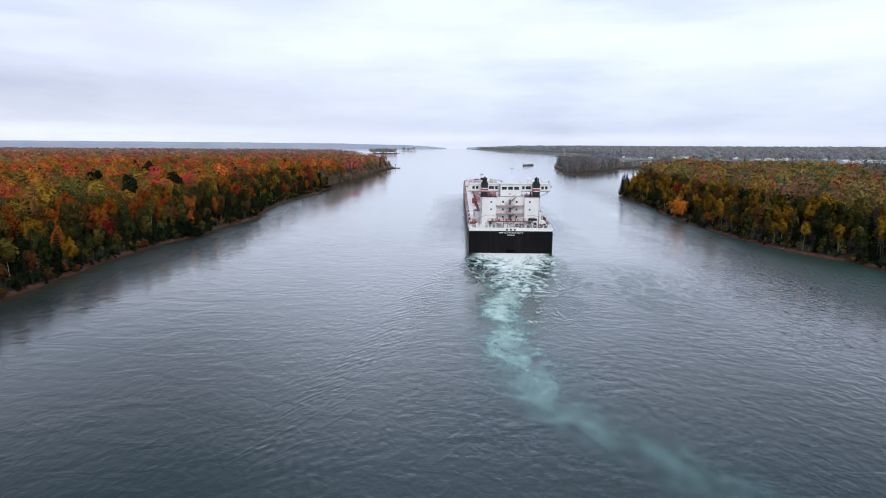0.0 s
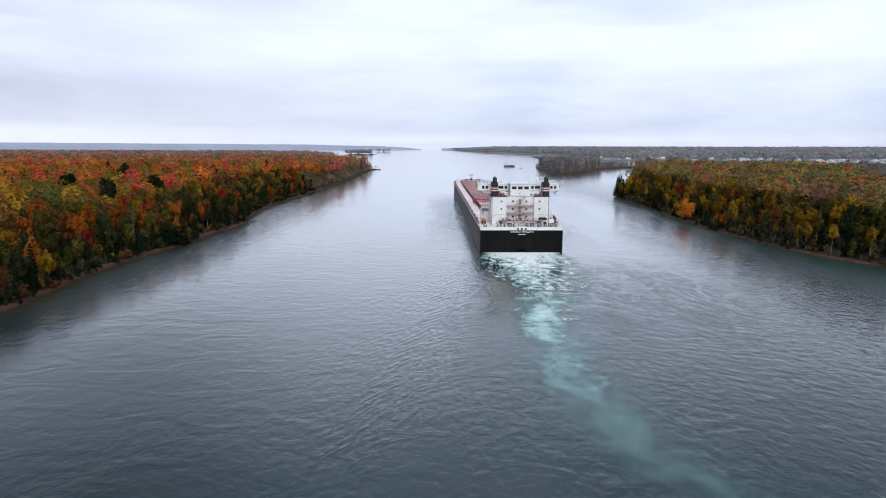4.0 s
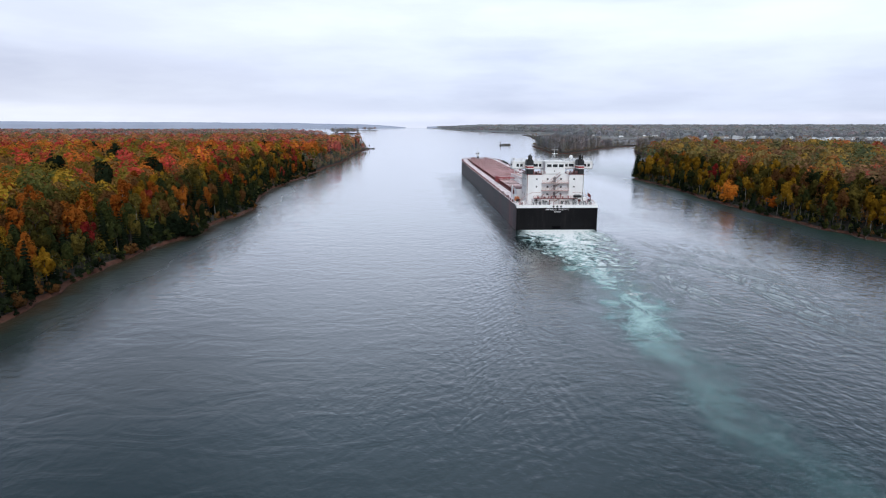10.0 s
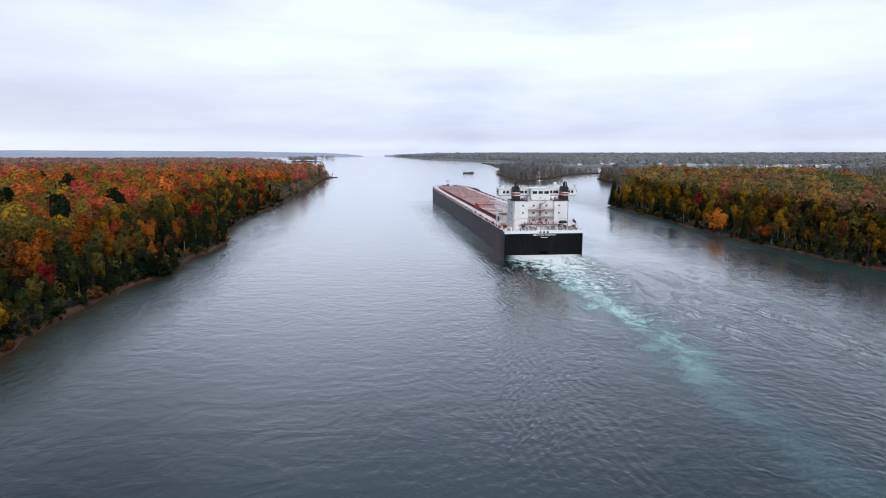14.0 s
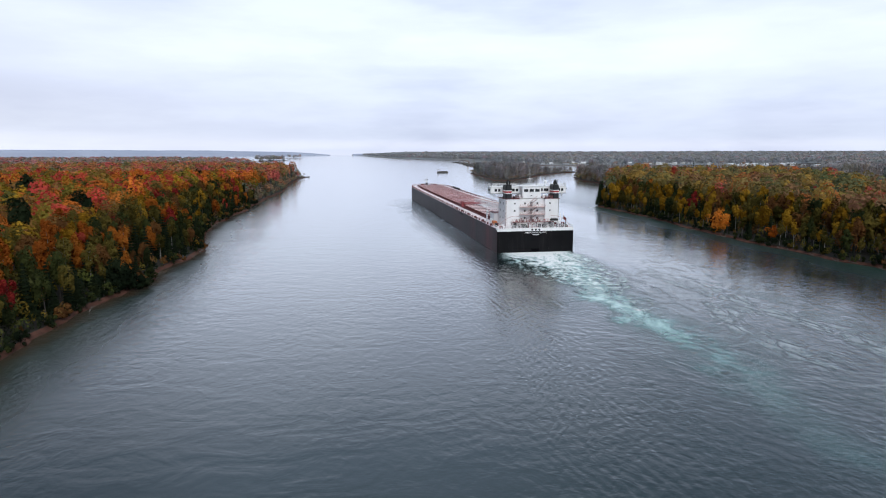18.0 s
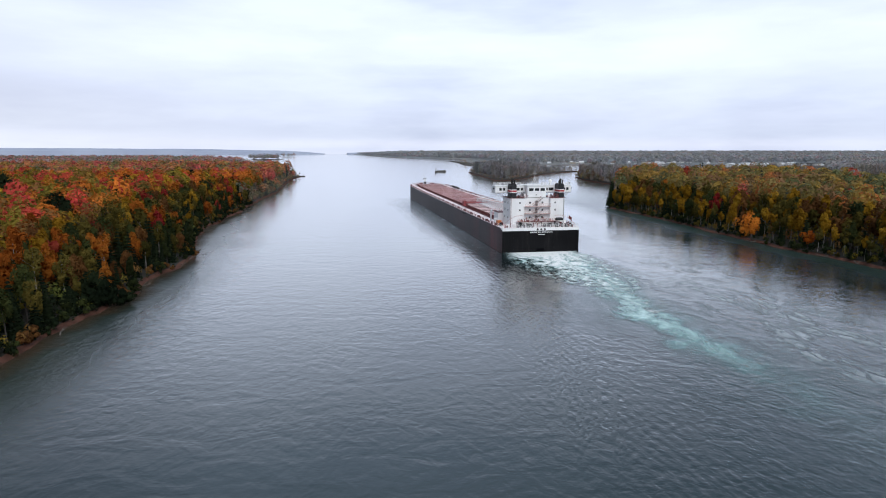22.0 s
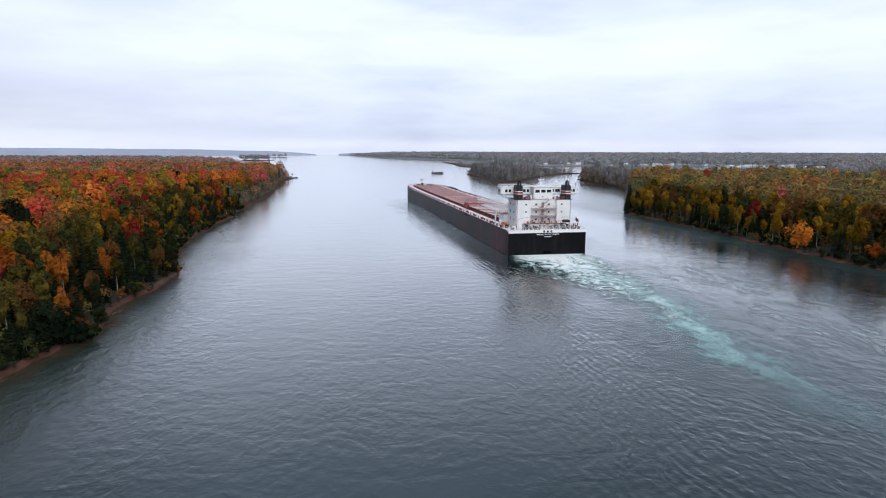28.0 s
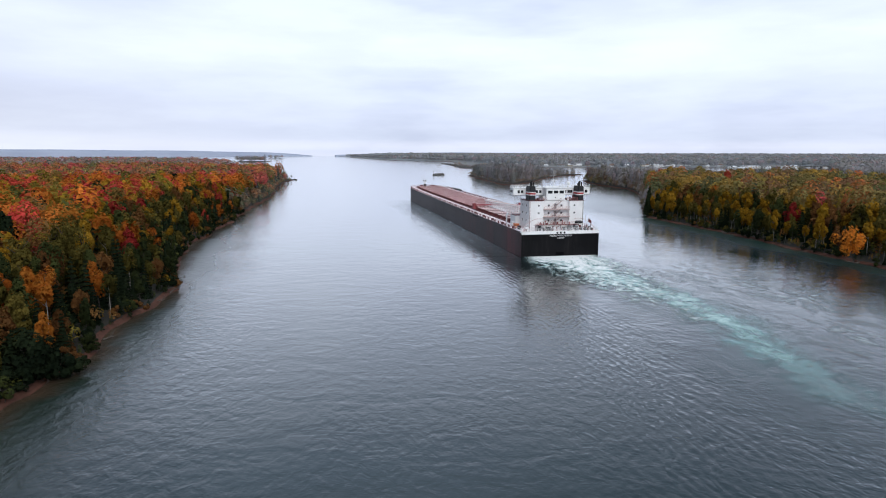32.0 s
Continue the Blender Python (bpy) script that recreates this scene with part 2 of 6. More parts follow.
def water_material():
    """River water: dark green body, olive over the sandy shallows, wind ripples in three sizes, calmer and rougher
    patches, flattened upstream so that the far water looks bright in the camera's view.
    """
    n = Nodes("river_water")
    x = n.node("ShaderNodeSeparateXYZ")
    n.nt.links.new(n.co.outputs["Object"], x.inputs[0])
    patch = n.noise((0.012, 0.007, 1), 4, 0.6, 0.6)
    deep = n.ramp(n.noise((0.006, 0.004, 1), 3), (0.35, (0.0015, 0.011, 0.013)), (0.65, (0.003, 0.016, 0.018)))
    off = n.calc("ADD", x.outputs[0], n.calc("MULTIPLY", n.calc("SUBTRACT", n.noise((0.03, 0.03, 1), 3), 0.5), 22.0))
    west = n.calc("MULTIPLY", n.calc("ADD", off, 116.0), -0.045, True)
    east = n.calc("MULTIPLY", n.calc("SUBTRACT", off, 84.0), 0.045, True)
    near = n.calc("LESS_THAN", x.outputs[1], 900.0)
    body = n.mix(n.calc("MULTIPLY", west, n.calc("MULTIPLY", near, 0.8)), deep, (0.020, 0.030, 0.016))
    body = n.mix(n.calc("MULTIPLY", east, n.calc("MULTIPLY", near, 0.8)), body, (0.011, 0.048, 0.034))
    swell = n.noise((0.10, 0.17, 1), 3, 0.5, 0.9, turn=20)
    chop = n.noise((0.58, 0.42, 1), 3, 0.5, 0.5, turn=28)
    fine = n.noise((1.4, 1.0, 1), 3, 0.5, 0.5, turn=-15)
    # ripples flattened with distance upstream, to fit the camera's view
    far_calm = n.ramp(n.calc("ADD", n.calc("MULTIPLY", x.outputs[1], 0.0025), 0.3), (0.0, 0.56), (0.15, 0.66), (0.25, 0.7), (0.6, 0.36), (1.0, 0.12))
    # smooth towards the west bank, choppy in the middle and along the east bank
    reach = n.ramp(n.calc("ADD", n.calc("MULTIPLY", off, 1 / 300), 0.5), (0.04, 1.7), (0.10, 1.2), (0.18, 0.42), (0.30, 0.6), (0.42, 1.0), (0.62, 0.9), (0.74, 1.8), (0.84, 2.4))
    push = n.calc("MULTIPLY", n.calc("MULTIPLY", n.ramp(patch, (0.34, 0.25), (0.64, 1.15)), far_calm), reach)
    normal = n.bump(swell, 0.5, 0.22)
    normal = n.bump(chop, 0.28, push, normal)
    normal = n.bump(fine, 0.07, push, normal)
    # waves that diverge from the ship's port quarter, in two crossing sets
    ship, place = n.node("ShaderNodeTexCoord", object=SHIP), n.node("ShaderNodeSeparateXYZ")
    n.nt.links.new(ship.outputs["Object"], place.inputs[0])
    wander = n.calc("MULTIPLY", n.noise((0.11, 0.08, 1), 2, 0.5), 16.0)
    sets = []
    for ax, ay in ((3.5, 0.2), (1.8, -2.4)):
        turn = n.calc("ADD", n.calc("ADD", n.calc("MULTIPLY", place.outputs[0], ax), n.calc("MULTIPLY", place.outputs[1], ay)), wander)
        sets.append(n.calc("SINE", turn))
    from_line = n.calc("MULTIPLY", n.calc("ADD", n.calc("ADD", place.outputs[0], 22.0), n.calc("MULTIPLY", place.outputs[1], -0.12)), 1 / 13)
    band = n.calc("POWER", 2.718, n.calc("MULTIPLY", n.calc("MULTIPLY", from_line, from_line), -1.0))
    aft = n.ramp(n.calc("MULTIPLY", place.outputs[1], -1 / 260, True), (0.0, 0.0), (0.04, 1.0), (0.6, 0.8), (0.9, 0.0))
    tufts = n.ramp(n.noise((0.07, 0.06, 1), 3), (0.38, 0.1), (0.6, 1.0))
    normal = n.bump(n.calc("ADD", sets[0], n.calc("MULTIPLY", sets[1], 0.6)), 0.021, n.calc("MULTIPLY", n.calc("MULTIPLY", band, aft), tufts), normal)
    rough = n.ramp(n.calc("ADD", n.calc("MULTIPLY", off, 1 / 300), 0.5), (0.05, 0.26), (0.14, 0.0), (0.74, 0.0), (0.83, 0.26))
    rough = n.calc("ADD", n.calc("MULTIPLY", rough, n.ramp(n.calc("MULTIPLY", x.outputs[1], 0.001, True), (0.1, 1.0), (0.6, 0.0))), 0.10)
    return n.set(color=body, rough=rough, ior=1.36, normal=normal, coat=1.0, coat_ior=1.31, coat_rough=rough, coat_normal=normal)


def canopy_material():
    """Distant woodland as one rolling canopy: olive and russet crowns greyed by haze put into their colour, patchy at
    two scales.
    """
    n = Nodes("hazy_distant_canopy")
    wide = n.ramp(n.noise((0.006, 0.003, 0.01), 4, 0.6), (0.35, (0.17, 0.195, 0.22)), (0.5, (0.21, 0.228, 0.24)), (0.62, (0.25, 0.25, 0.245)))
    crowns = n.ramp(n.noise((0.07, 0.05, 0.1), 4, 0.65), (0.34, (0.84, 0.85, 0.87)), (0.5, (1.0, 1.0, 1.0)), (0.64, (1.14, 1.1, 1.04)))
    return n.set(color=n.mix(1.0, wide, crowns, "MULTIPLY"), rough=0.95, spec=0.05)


def maple_canopy_material():
    """The western woods' canopy far off: crimson, orange and olive crowns, a purplish haze put into their colour."""
    n = Nodes("distant_maple_canopy")
    wide = n.ramp(n.noise((0.010, 0.005, 0.01), 4, 0.6), (0.36, (0.105, 0.078, 0.052)), (0.48, (0.225, 0.10, 0.085)), (0.6, (0.265, 0.095, 0.105)))
    crowns = n.ramp(n.noise((0.09, 0.06, 0.1), 4, 0.65), (0.34, (0.65, 0.68, 0.72)), (0.5, (1.0, 1.0, 1.0)), (0.64, (1.3, 1.2, 1.08)))
    return n.set(color=n.mix(1.0, wide, crowns, "MULTIPLY"), rough=0.95, spec=0.05)


CANOPY, MAPLE_CANOPY = canopy_material(), maple_canopy_material()
BLACK_HULL = paint("black_hull_paint", (0.0055, 0.0055, 0.0065), 0.5, 0.3, 0.25, (0.03, 0.026, 0.026), 0.35, 0.0, 0.12)
SIDE_HULL = hull_side_material()
WHITE = paint("white_ship_paint", (0.90, 0.90, 0.90), 0.45, 0.06, 0.3, (0.45, 0.30, 0.24), 0.10)
DECK_PALE = paint("pale_pink_deck_paint", (0.88, 0.77, 0.78), 0.7, 0.3, 0.25)
DECK_RED = paint("red_deck_paint", (0.11, 0.016, 0.017), 0.65, 0.3, 0.2, (0.24, 0.08, 0.08), 0.4)
HATCH_RED = paint("red_hatch_paint", (0.34, 0.06, 0.066), 0.6, 0.4, 0.5, (0.50, 0.2, 0.2), 0.4)
COVER_RED = cover_material()
FUNNEL = paint("charcoal_funnel_paint", (0.012, 0.013, 0.016), 0.5, 0.2, 0.4)
SOOT = paint("sooty_pipe_metal", (0.012, 0.012, 0.013), 0.7, 0.2, 1.0)
BAND_RED = paint("red_band_paint", (0.42, 0.045, 0.05), 0.5, 0.1, 0.5)
GREY = paint("grey_fitting_paint", (0.20, 0.20, 0.21), 0.55, 0.2, 0.8)
ORANGE = paint("orange_fitting_paint", (0.62, 0.20, 0.07), 0.5, 0.15, 0.8)
GLASS = Nodes("dark_window_glass").set(color=(0.012, 0.015, 0.018), rough=0.05, ior=1.5)
BARK = paint("grey_bark", (0.05, 0.042, 0.036), 0.9, 0.35, 1.5)
ASPEN_BARK = paint("pale_grey_bark", (0.21, 0.195, 0.165), 0.9, 0.3, 1.5, (0.05, 0.045, 0.04), 0.5)
BIRCH_BARK = paint("white_birch_bark", (0.42, 0.39, 0.35), 0.85, 0.3, 2.0, (0.06, 0.05, 0.05), 0.5)
SOIL = paint("forest_floor", (0.020, 0.017, 0.011), 0.95, 0.4, 0.15)
SAND = paint("wet_red_sand", (0.105, 0.048, 0.034), 0.9, 0.5, 0.22, (0.028, 0.017, 0.012), 0.8, 0.0, 0.12)
LEAF = {
    "flame": leaves("flame_orange_leaves", (0.42, 0.10, 0.015), (0.60, 0.165, 0.022), (0.72, 0.27, 0.04)),
    "red": leaves("crimson_leaves", (0.188, 0.018, 0.018), (0.309, 0.035, 0.029), (0.420, 0.083, 0.044)),
    "orange": leaves("orange_leaves", (0.221, 0.057, 0.011), (0.365, 0.105, 0.018), (0.464, 0.177, 0.031)),
    "yellow": leaves("yellow_leaves", (0.1826, 0.0946, 0.0110), (0.3157, 0.1705, 0.0165), (0.4378, 0.2552, 0.0308)),
    "olive": leaves("olive_leaves", (0.0428, 0.0400, 0.0110), (0.0938, 0.0773, 0.0193), (0.1973, 0.1504, 0.0373)),
    "green": leaves("green_leaves", (0.0204, 0.0276, 0.0120), (0.0408, 0.0516, 0.0192), (0.0744, 0.0864, 0.0276)),
    "brown": leaves("brown_leaves", (0.0858, 0.0403, 0.0156), (0.1508, 0.0689, 0.0260), (0.2301, 0.1079, 0.0377)),
    "spruce": leaves("spruce_needles", (0.0096, 0.0156, 0.0096), (0.0180, 0.0276, 0.0144), (0.0336, 0.0456, 0.0216)),
}
WOODS = woods("massed_foliage")


# ---- mesh building ----
class Mesh:
    """Collects faces, then becomes one mesh object."""

    def __init__(self):
        self.v, self.f = [], []

    def add(self, verts, faces):
        k = len(self.v)
        self.v += [tuple(p) for p in verts]
        self.f += [tuple(i + k for i in f) for f in faces]
        return self

    def box(self, x0, x1, y0, y1, z0, z1, c=0.0):
        """A box; c cuts its upright edges and its rim off at a slant."""
        if not c:
            p = [(x, y, z) for z in (z0, z1) for x, y in ((x0, y0), (x1, y0), (x1, y1), (x0, y1))]
            return self.add(p, [(3, 2, 1, 0), (4, 5, 6, 7)] + [(i, (i + 1) % 4, (i + 1) % 4 + 4, i + 4) for i in range(4)])

        def ring(k, z):
            a, b, d, e = x0 + k, x1 - k, y0 + k, y1 - k
            return [(a + c, d, z), (b - c, d, z), (b, d + c, z), (b, e - c, z), (b - c, e, z), (a + c, e, z), (a, e - c, z), (a, d + c, z)]
        p = ring(0, z0) + ring(0, z1 - c) + ring(c, z1)
        f = [tuple(range(7, -1, -1)), tuple(range(16, 24))]
        return self.add(p, f + [(j + i, j + (i + 1) % 8, j + 8 + (i + 1) % 8, j + 8 + i) for j in (0, 8) for i in range(8)])

    def tube(self, a, b, r, n=6, r2=None):
        """A rod from a to b, tapering to r2."""
        a, b = Vector(a), Vector(b)
        q = (b - a).to_track_quat("Z", "Y")
        r2 = r if r2 is None else r2
        p = [a + q @ Vector((r * cos(2 * pi * i / n), r * sin(2 * pi * i / n), 0)) for i in range(n)]
        p += [b + q @ Vector((r2 * cos(2 * pi * i / n), r2 * sin(2 * pi * i / n), 0)) for i in range(n)]
        return self.add(p, [tuple(range(n - 1, -1, -1)), tuple(range(n, 2 * n))] + [(i, (i + 1) % n, (i + 1) % n + n, i + n) for i in range(n)])

    def line(self, points, r, n=6):
        """One unbroken round bar along the points."""
        p, last, ring = [Vector(q) for q in points], len(points) - 1, []
        for k, q in enumerate(p):
            way = (p[min(k + 1, last)] - p[max(k - 1, 0)]).normalized()
            side = way.cross(Vector((0.31, 0.87, 0.38))).normalized()
            up = way.cross(side)
            ring += [tuple(q + side * (r * cos(2 * pi * i / n)) + up * (r * sin(2 * pi * i / n))) for i in range(n)]
        sides = [(k * n + i, k * n + (i + 1) % n, (k + 1) * n + (i + 1) % n, (k + 1) * n + i) for k in range(last) for i in range(n)]
        return self.add(ring, sides + [tuple(range(n))[::-1], tuple(range(last * n, last * n + n))])

    def prism(self, outline, z0, z1):
        """An upright prism over an outline given counter-clockwise."""
        n = len(outline)
        p = [(x, y, z0) for x, y in outline] + [(x, y, z1) for x, y in outline]
        return self.add(p, [tuple(range(n - 1, -1, -1)), tuple(range(n, 2 * n))] + [(i, (i + 1) % n, (i + 1) % n + n, i + n) for i in range(n)])

    def data(self, name, mat):
        me = bpy.data.meshes.new(name)
        me.from_pydata(self.v, [], self.f)
        for m in (mat if isinstance(mat, (list, tuple)) else [mat]):
            me.materials.append(m)
        return me


def part(name, mesh, mat, parent=None, label="", at=None):
    """Links a mesh as one object, under a thing or a part."""
    ob = new(name, mesh.data(name, mat) if isinstance(mesh, Mesh) else mesh)
    if parent is not None:
        ob.parent = parent
    if at is not None:
        ob.matrix_basis = at
    return tagged(ob, label)


def thing(name, label, category, group="", at=None):
    ob = new(name)
    ob.empty_display_size = 0.5
    if at is not None:
        ob.matrix_basis = at
    return tagged(ob, label, category, group)


SHIP = thing("bulk_carrier", "long black-hulled lake freighter with red deck and white aft house", "ship")
WATER = water_material()


def smooth(ob):
    ob.data.polygons.foreach_set("use_smooth", [True] * len(ob.data.polygons))
    return ob


# ---- water and land ----
SEA = 9000.0
tagged(part("water", Mesh().add([(-SEA, -SEA, 0), (SEA, -SEA, 0), (SEA, SEA, 0), (-SEA, SEA, 0)], [(0, 1, 2, 3)]), WATER),
       "grey-green river water with fine wind ripples", "water", kind="structure")


def shore(points, step):
    """Points along a shoreline, evenly spaced and roughened."""
    out = []
    for (x0, y0), (x1, y1) in zip(points, points[1:]):
        n = max(int(math.hypot(x1 - x0, y1 - y0) / step), 1)
        for i in range(n):
            u = i / n
            x, y = x0 + (x1 - x0) * u, y0 + (y1 - y0) * u
            w = noise.noise((x * 0.06, y * 0.06, 0.5)) * 2.8 + noise.noise((x * 0.21, y * 0.21, 3.5)) * 1.8
            out.append((x + w, y + w * 0.4))
    return out + [points[-1]]


def rise(x, y):
    return 0.5 * noise.noise((x * 0.02, y * 0.02, 7.0)) + 0.25 * noise.noise((x * 0.11, y * 0.11, 2.0))


def bank(name, line, inland, label, profile, cover=None):
    """Land behind a shoreline: rows of ground that rise away from the water towards the point or way inland gives."""
    rows = []
    for x, y in line:
        wx, wy = inland(x, y)
        rows.append([(x + wx * d, y + wy * d, z + (rise(x + wx * d, y + wy * d) * min(d / 6, 1.5) if 0 < d < 900 else 0)) for d, z in profile])
    n = len(profile)
    beach, soil = Mesh(), Mesh()
    for a, b in zip(rows, rows[1:]):
        for k in range(n - 1):
            (beach if profile[k + 1][0] <= 3 else soil).add([a[k], b[k], b[k + 1], a[k + 1]], [(0, 1, 2, 3)])
    land = tagged(part(name, soil, cover or SOIL), label, "ground", kind="structure")
    part("beach", beach, SAND, land, "narrow strip of wet reddish sand")
    return land


LEFT = [(-150, -420), (-142, -200), (-139, -70), (-141, -35), (-142, 0), (-138, 24), (-134, 38), (-135, 56), (-132, 84), (-130, 106), (-135, 128),
        (-142, 168), (-139, 262), (-136, 364), (-130, 456), (-130, 507), (-134, 620), (-130, 740), (-121, 812), (-128, 822), (-190, 835),
        (-245, 930), (-250, 1200), (-262, 1330), (-290, 1420), (-420, 1800), (-520, 1860)]
RIGHT = [(175, -420), (150, -150), (128, -40), (120, -10), (109, 12), (104, 45), (102, 92), (104, 145), (108, 190), (109, 240), (108, 268), (118, 290),
         (160, 370), (206, 455), (238, 540), (243, 600), (246, 640), (270, 735), (300, 765), (360, 775), (480, 850), (640, 1000), (900, 1250), (1500, 1700)]
ISLE = [(150, 652), (134, 652), (133, 690), (140, 760), (146, 860), (158, 945), (172, 985), (230, 1030), (330, 1010), (372, 960), (330, 925), (255, 830), (192, 715)]
BAR = [(262, 1330), (248, 1400), (290, 1700), (310, 1960), (330, 1960), (330, 1700), (310, 1400), (300, 1330)]
ISLET = [(-256, 2310), (-275, 2250), (-330, 2230), (-385, 2280), (-370, 2380), (-310, 2420), (-265, 2370)]
FAR_ISLET = [(-248, 3190), (-270, 3140), (-320, 3130), (-348, 3180), (-330, 3250), (-270, 3250)]
FAR = [(4700, 1500), (2400, 1450), (1300, 1420), (900, 1400), (620, 1400), (430, 1440), (380, 1560), (345, 1800), (400, 2150), (440, 2400), (280, 2560),
       (230, 2776), (164, 3566), (118, 4160), (60, 4500)]
SLOPE = [(-3, -0.5), (0, 0.0), (0.6, 0.25), (1.4, 0.8), (9, 1.7), (18, 2.2), (45, 3.0), (120, 4.0), (400, 6.0)]

bank("ground_west", shore(LEFT, 3.5), lambda x, y: (-1, 0), "wooded river bank with a narrow sandy edge", SLOPE + [(2000, 8), (4500, 8)])
bank("ground_east", list(reversed(shore(RIGHT, 3.5))), lambda x, y: (1, 0) if y < 765 else (0.75, -0.66), "wooded river bank with driftwood at its edge", SLOPE + [(900, 6)])
# the far ground carries the canopy's hazed colour
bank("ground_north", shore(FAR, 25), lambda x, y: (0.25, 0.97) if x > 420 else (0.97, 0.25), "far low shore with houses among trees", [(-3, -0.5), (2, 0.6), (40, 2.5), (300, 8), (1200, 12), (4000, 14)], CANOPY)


def isle(name, outline, top, label):
    line = shore(outline + [outline[0]], 8)
    cx, cy = sum(p[0] for p in outline) / len(outline), sum(p[1] for p in outline) / len(outline)

    def inward(x, y):
        d = math.hypot(cx - x, cy - y)
        return ((cx - x) / d, (cy - y) / d)
    land = bank(name, list(reversed(line)), inward, label, [(-2, -0.5), (0, 0), (2.8, 0.6), (5, 0.8), (9, top), (20, top + 0.3), (35, top + 0.4)])
    core = [(x + inward(x, y)[0] * 8, y + inward(x, y)[1] * 8, top - 0.12) for x, y in outline]
    part("turf", Mesh().add(core, [tuple(range(len(core)))[::-1]]), SOIL, land)
    return land


isle("ground_island", ISLE, 1.2, "low brushy island with a sandy rim")
isle("ground_spit", BAR, 0.8, "low grassy spit")
isle("ground_islet_west", ISLET, 1.0, "low wooded islet off the west shore")
isle("ground_islet_north", FAR_ISLET, 1.0, "low far islet with a few trees")


# ---- trees ----
def clumps(rng, centres, normals, size, aspect=0.8, tilt=0.34):
    """Leaf clumps as small uneven three-sided blades round the given centres, facing roughly along the normals; each corner's place, then its shading normal."""
    n = len(centres)
    soft = normals / (np.linalg.norm(normals, axis=1)[:, None] + 1e-9) + rng.normal(0, 0.12, (n, 3))
    nor = normals + rng.normal(0, tilt, (n, 3))
    nor /= np.linalg.norm(nor, axis=1)[:, None] + 1e-9
    side = np.cross(nor, rng.normal(0, 1, (n, 3)))
    side /= np.linalg.norm(side, axis=1)[:, None] + 1e-9
    up = np.cross(nor, side)
    s = size * rng.uniform(0.5, 1.3, (n, 1))
    corners = []
    for k in range(3):
        a = 2 * pi * k / 3 + rng.uniform(-0.45, 0.45, (n, 1))
        corners.append(centres + (side * np.cos(a) + up * np.sin(a) * aspect) * s * rng.uniform(0.5, 0.8, (n, 1)) + nor * rng.uniform(-0.2, 0.2, (n, 1)) * s)
    return np.concatenate([np.stack(corners, 1).reshape(-1, 3), np.repeat(soft, 3, 0)], 1)


def twig_crown(rng, n, width, top):
    """A leafless tree: upright twigs as thin blades that fan out towards the top."""
    u = rng.uniform(0.02, 0.9, n)
    a, r = rng.uniform(0, 2 * pi, n), rng.uniform(0, 1, n) ** 0.5 * width
    spread = (0.35 + 0.65 * np.sin(np.minimum(u * 1.25, 1) * pi * 0.62))
    c = np.stack([r * np.cos(a) * spread, r * np.sin(a) * spread, u * top], 1)
    tall, wide = rng.uniform(0.10, 0.2, n) * top, rng.uniform(0.12, 0.4, n)
    lean = np.stack([np.cos(a) * 0.25 + rng.normal(0, 0.15, n), np.sin(a) * 0.25 + rng.normal(0, 0.15, n), np.ones(n)], 1) * tall[:, None]
    b = rng.uniform(0, pi, n)
    side = np.stack([np.cos(b), np.sin(b), np.zeros(n)], 1) * wide[:, None]
    soft = np.stack([np.cos(a) * r / width, np.sin(a) * r / width, 0.25 + 0.9 * u], 1)
    return np.concatenate([np.stack([c - side, c + side, c + lean * 1.3], 1).reshape(-1, 3), np.repeat(soft, 3, 0)], 1)


def ball(rng, n):
    p = rng.normal(0, 1, (n, 3))
    return p / (np.linalg.norm(p, axis=1)[:, None] + 1e-9)


DETAIL = [1.0]


def broad_crown(rng, n, size, width, low, top, lobes=8):
    """Clumps of a broad crown of uneven lobes between two heights."""
    n, size = int(n * DETAIL[0]), size / DETAIL[0] ** 0.5
    mid, half = (low + top) / 2, (top - low) / 2
    pts, nor = [], []
    for i in range(lobes):
        d = ball(rng, 1)[0]
        far = rng.uniform(0.3, 0.86)
        c = np.array([d[0] * width * far, d[1] * width * far, mid + d[2] * half * rng.uniform(0.4, 0.84)])
        r = rng.uniform(0.17, 0.44)
        q = ball(rng, max(n // lobes, 3))
        q[:, 2] = np.abs(q[:, 2]) * np.where(rng.uniform(0, 1, len(q)) < 0.72, 1, -1)
        k = rng.uniform(0.55, 1.05, (len(q), 1)) ** 0.5
        p = c + q * k * np.array([width * r, width * r, half * r * 1.1])
        pts.append(p)
        nor.append(q * 0.75 + (p - np.array([0, 0, mid - half * 0.4])) / np.array([width, width, half * 1.2]) * 0.6 + np.array([0, 0, 0.12]))
    return clumps(rng, np.concatenate(pts), np.concatenate(nor), size, 0.8, 0.5)


def dome_crown(rng, n, size, width, low, top, tilt=0.42):
    """Clumps of a forest tree seen from above: a close, lumpy dome with a few leader lobes."""
    q = ball(rng, n)
    q[:, 2] = np.abs(q[:, 2]) * np.where(rng.uniform(0, 1, n) < 0.86, 1, -0.5)
    lumps = ball(rng, 9)
    lumps[:, 2] = np.abs(lumps[:, 2])
    close = (q @ lumps.T).max(1)
    r = 0.66 + 0.42 * np.clip((close - 0.55) / 0.42, 0, 1) + rng.normal(0, 0.025, n)
    mid = low + (top - low) * 0.45
    p = q * r[:, None] * np.array([width, width, (top - low) * 0.55]) + np.array([0, 0, mid])
    nor = q * 1.9 - lumps[(q @ lumps.T).argmax(1)] * 0.55 + np.array([0, 0, 0.22])
    return clumps(rng, p, nor, size, 0.9, tilt)


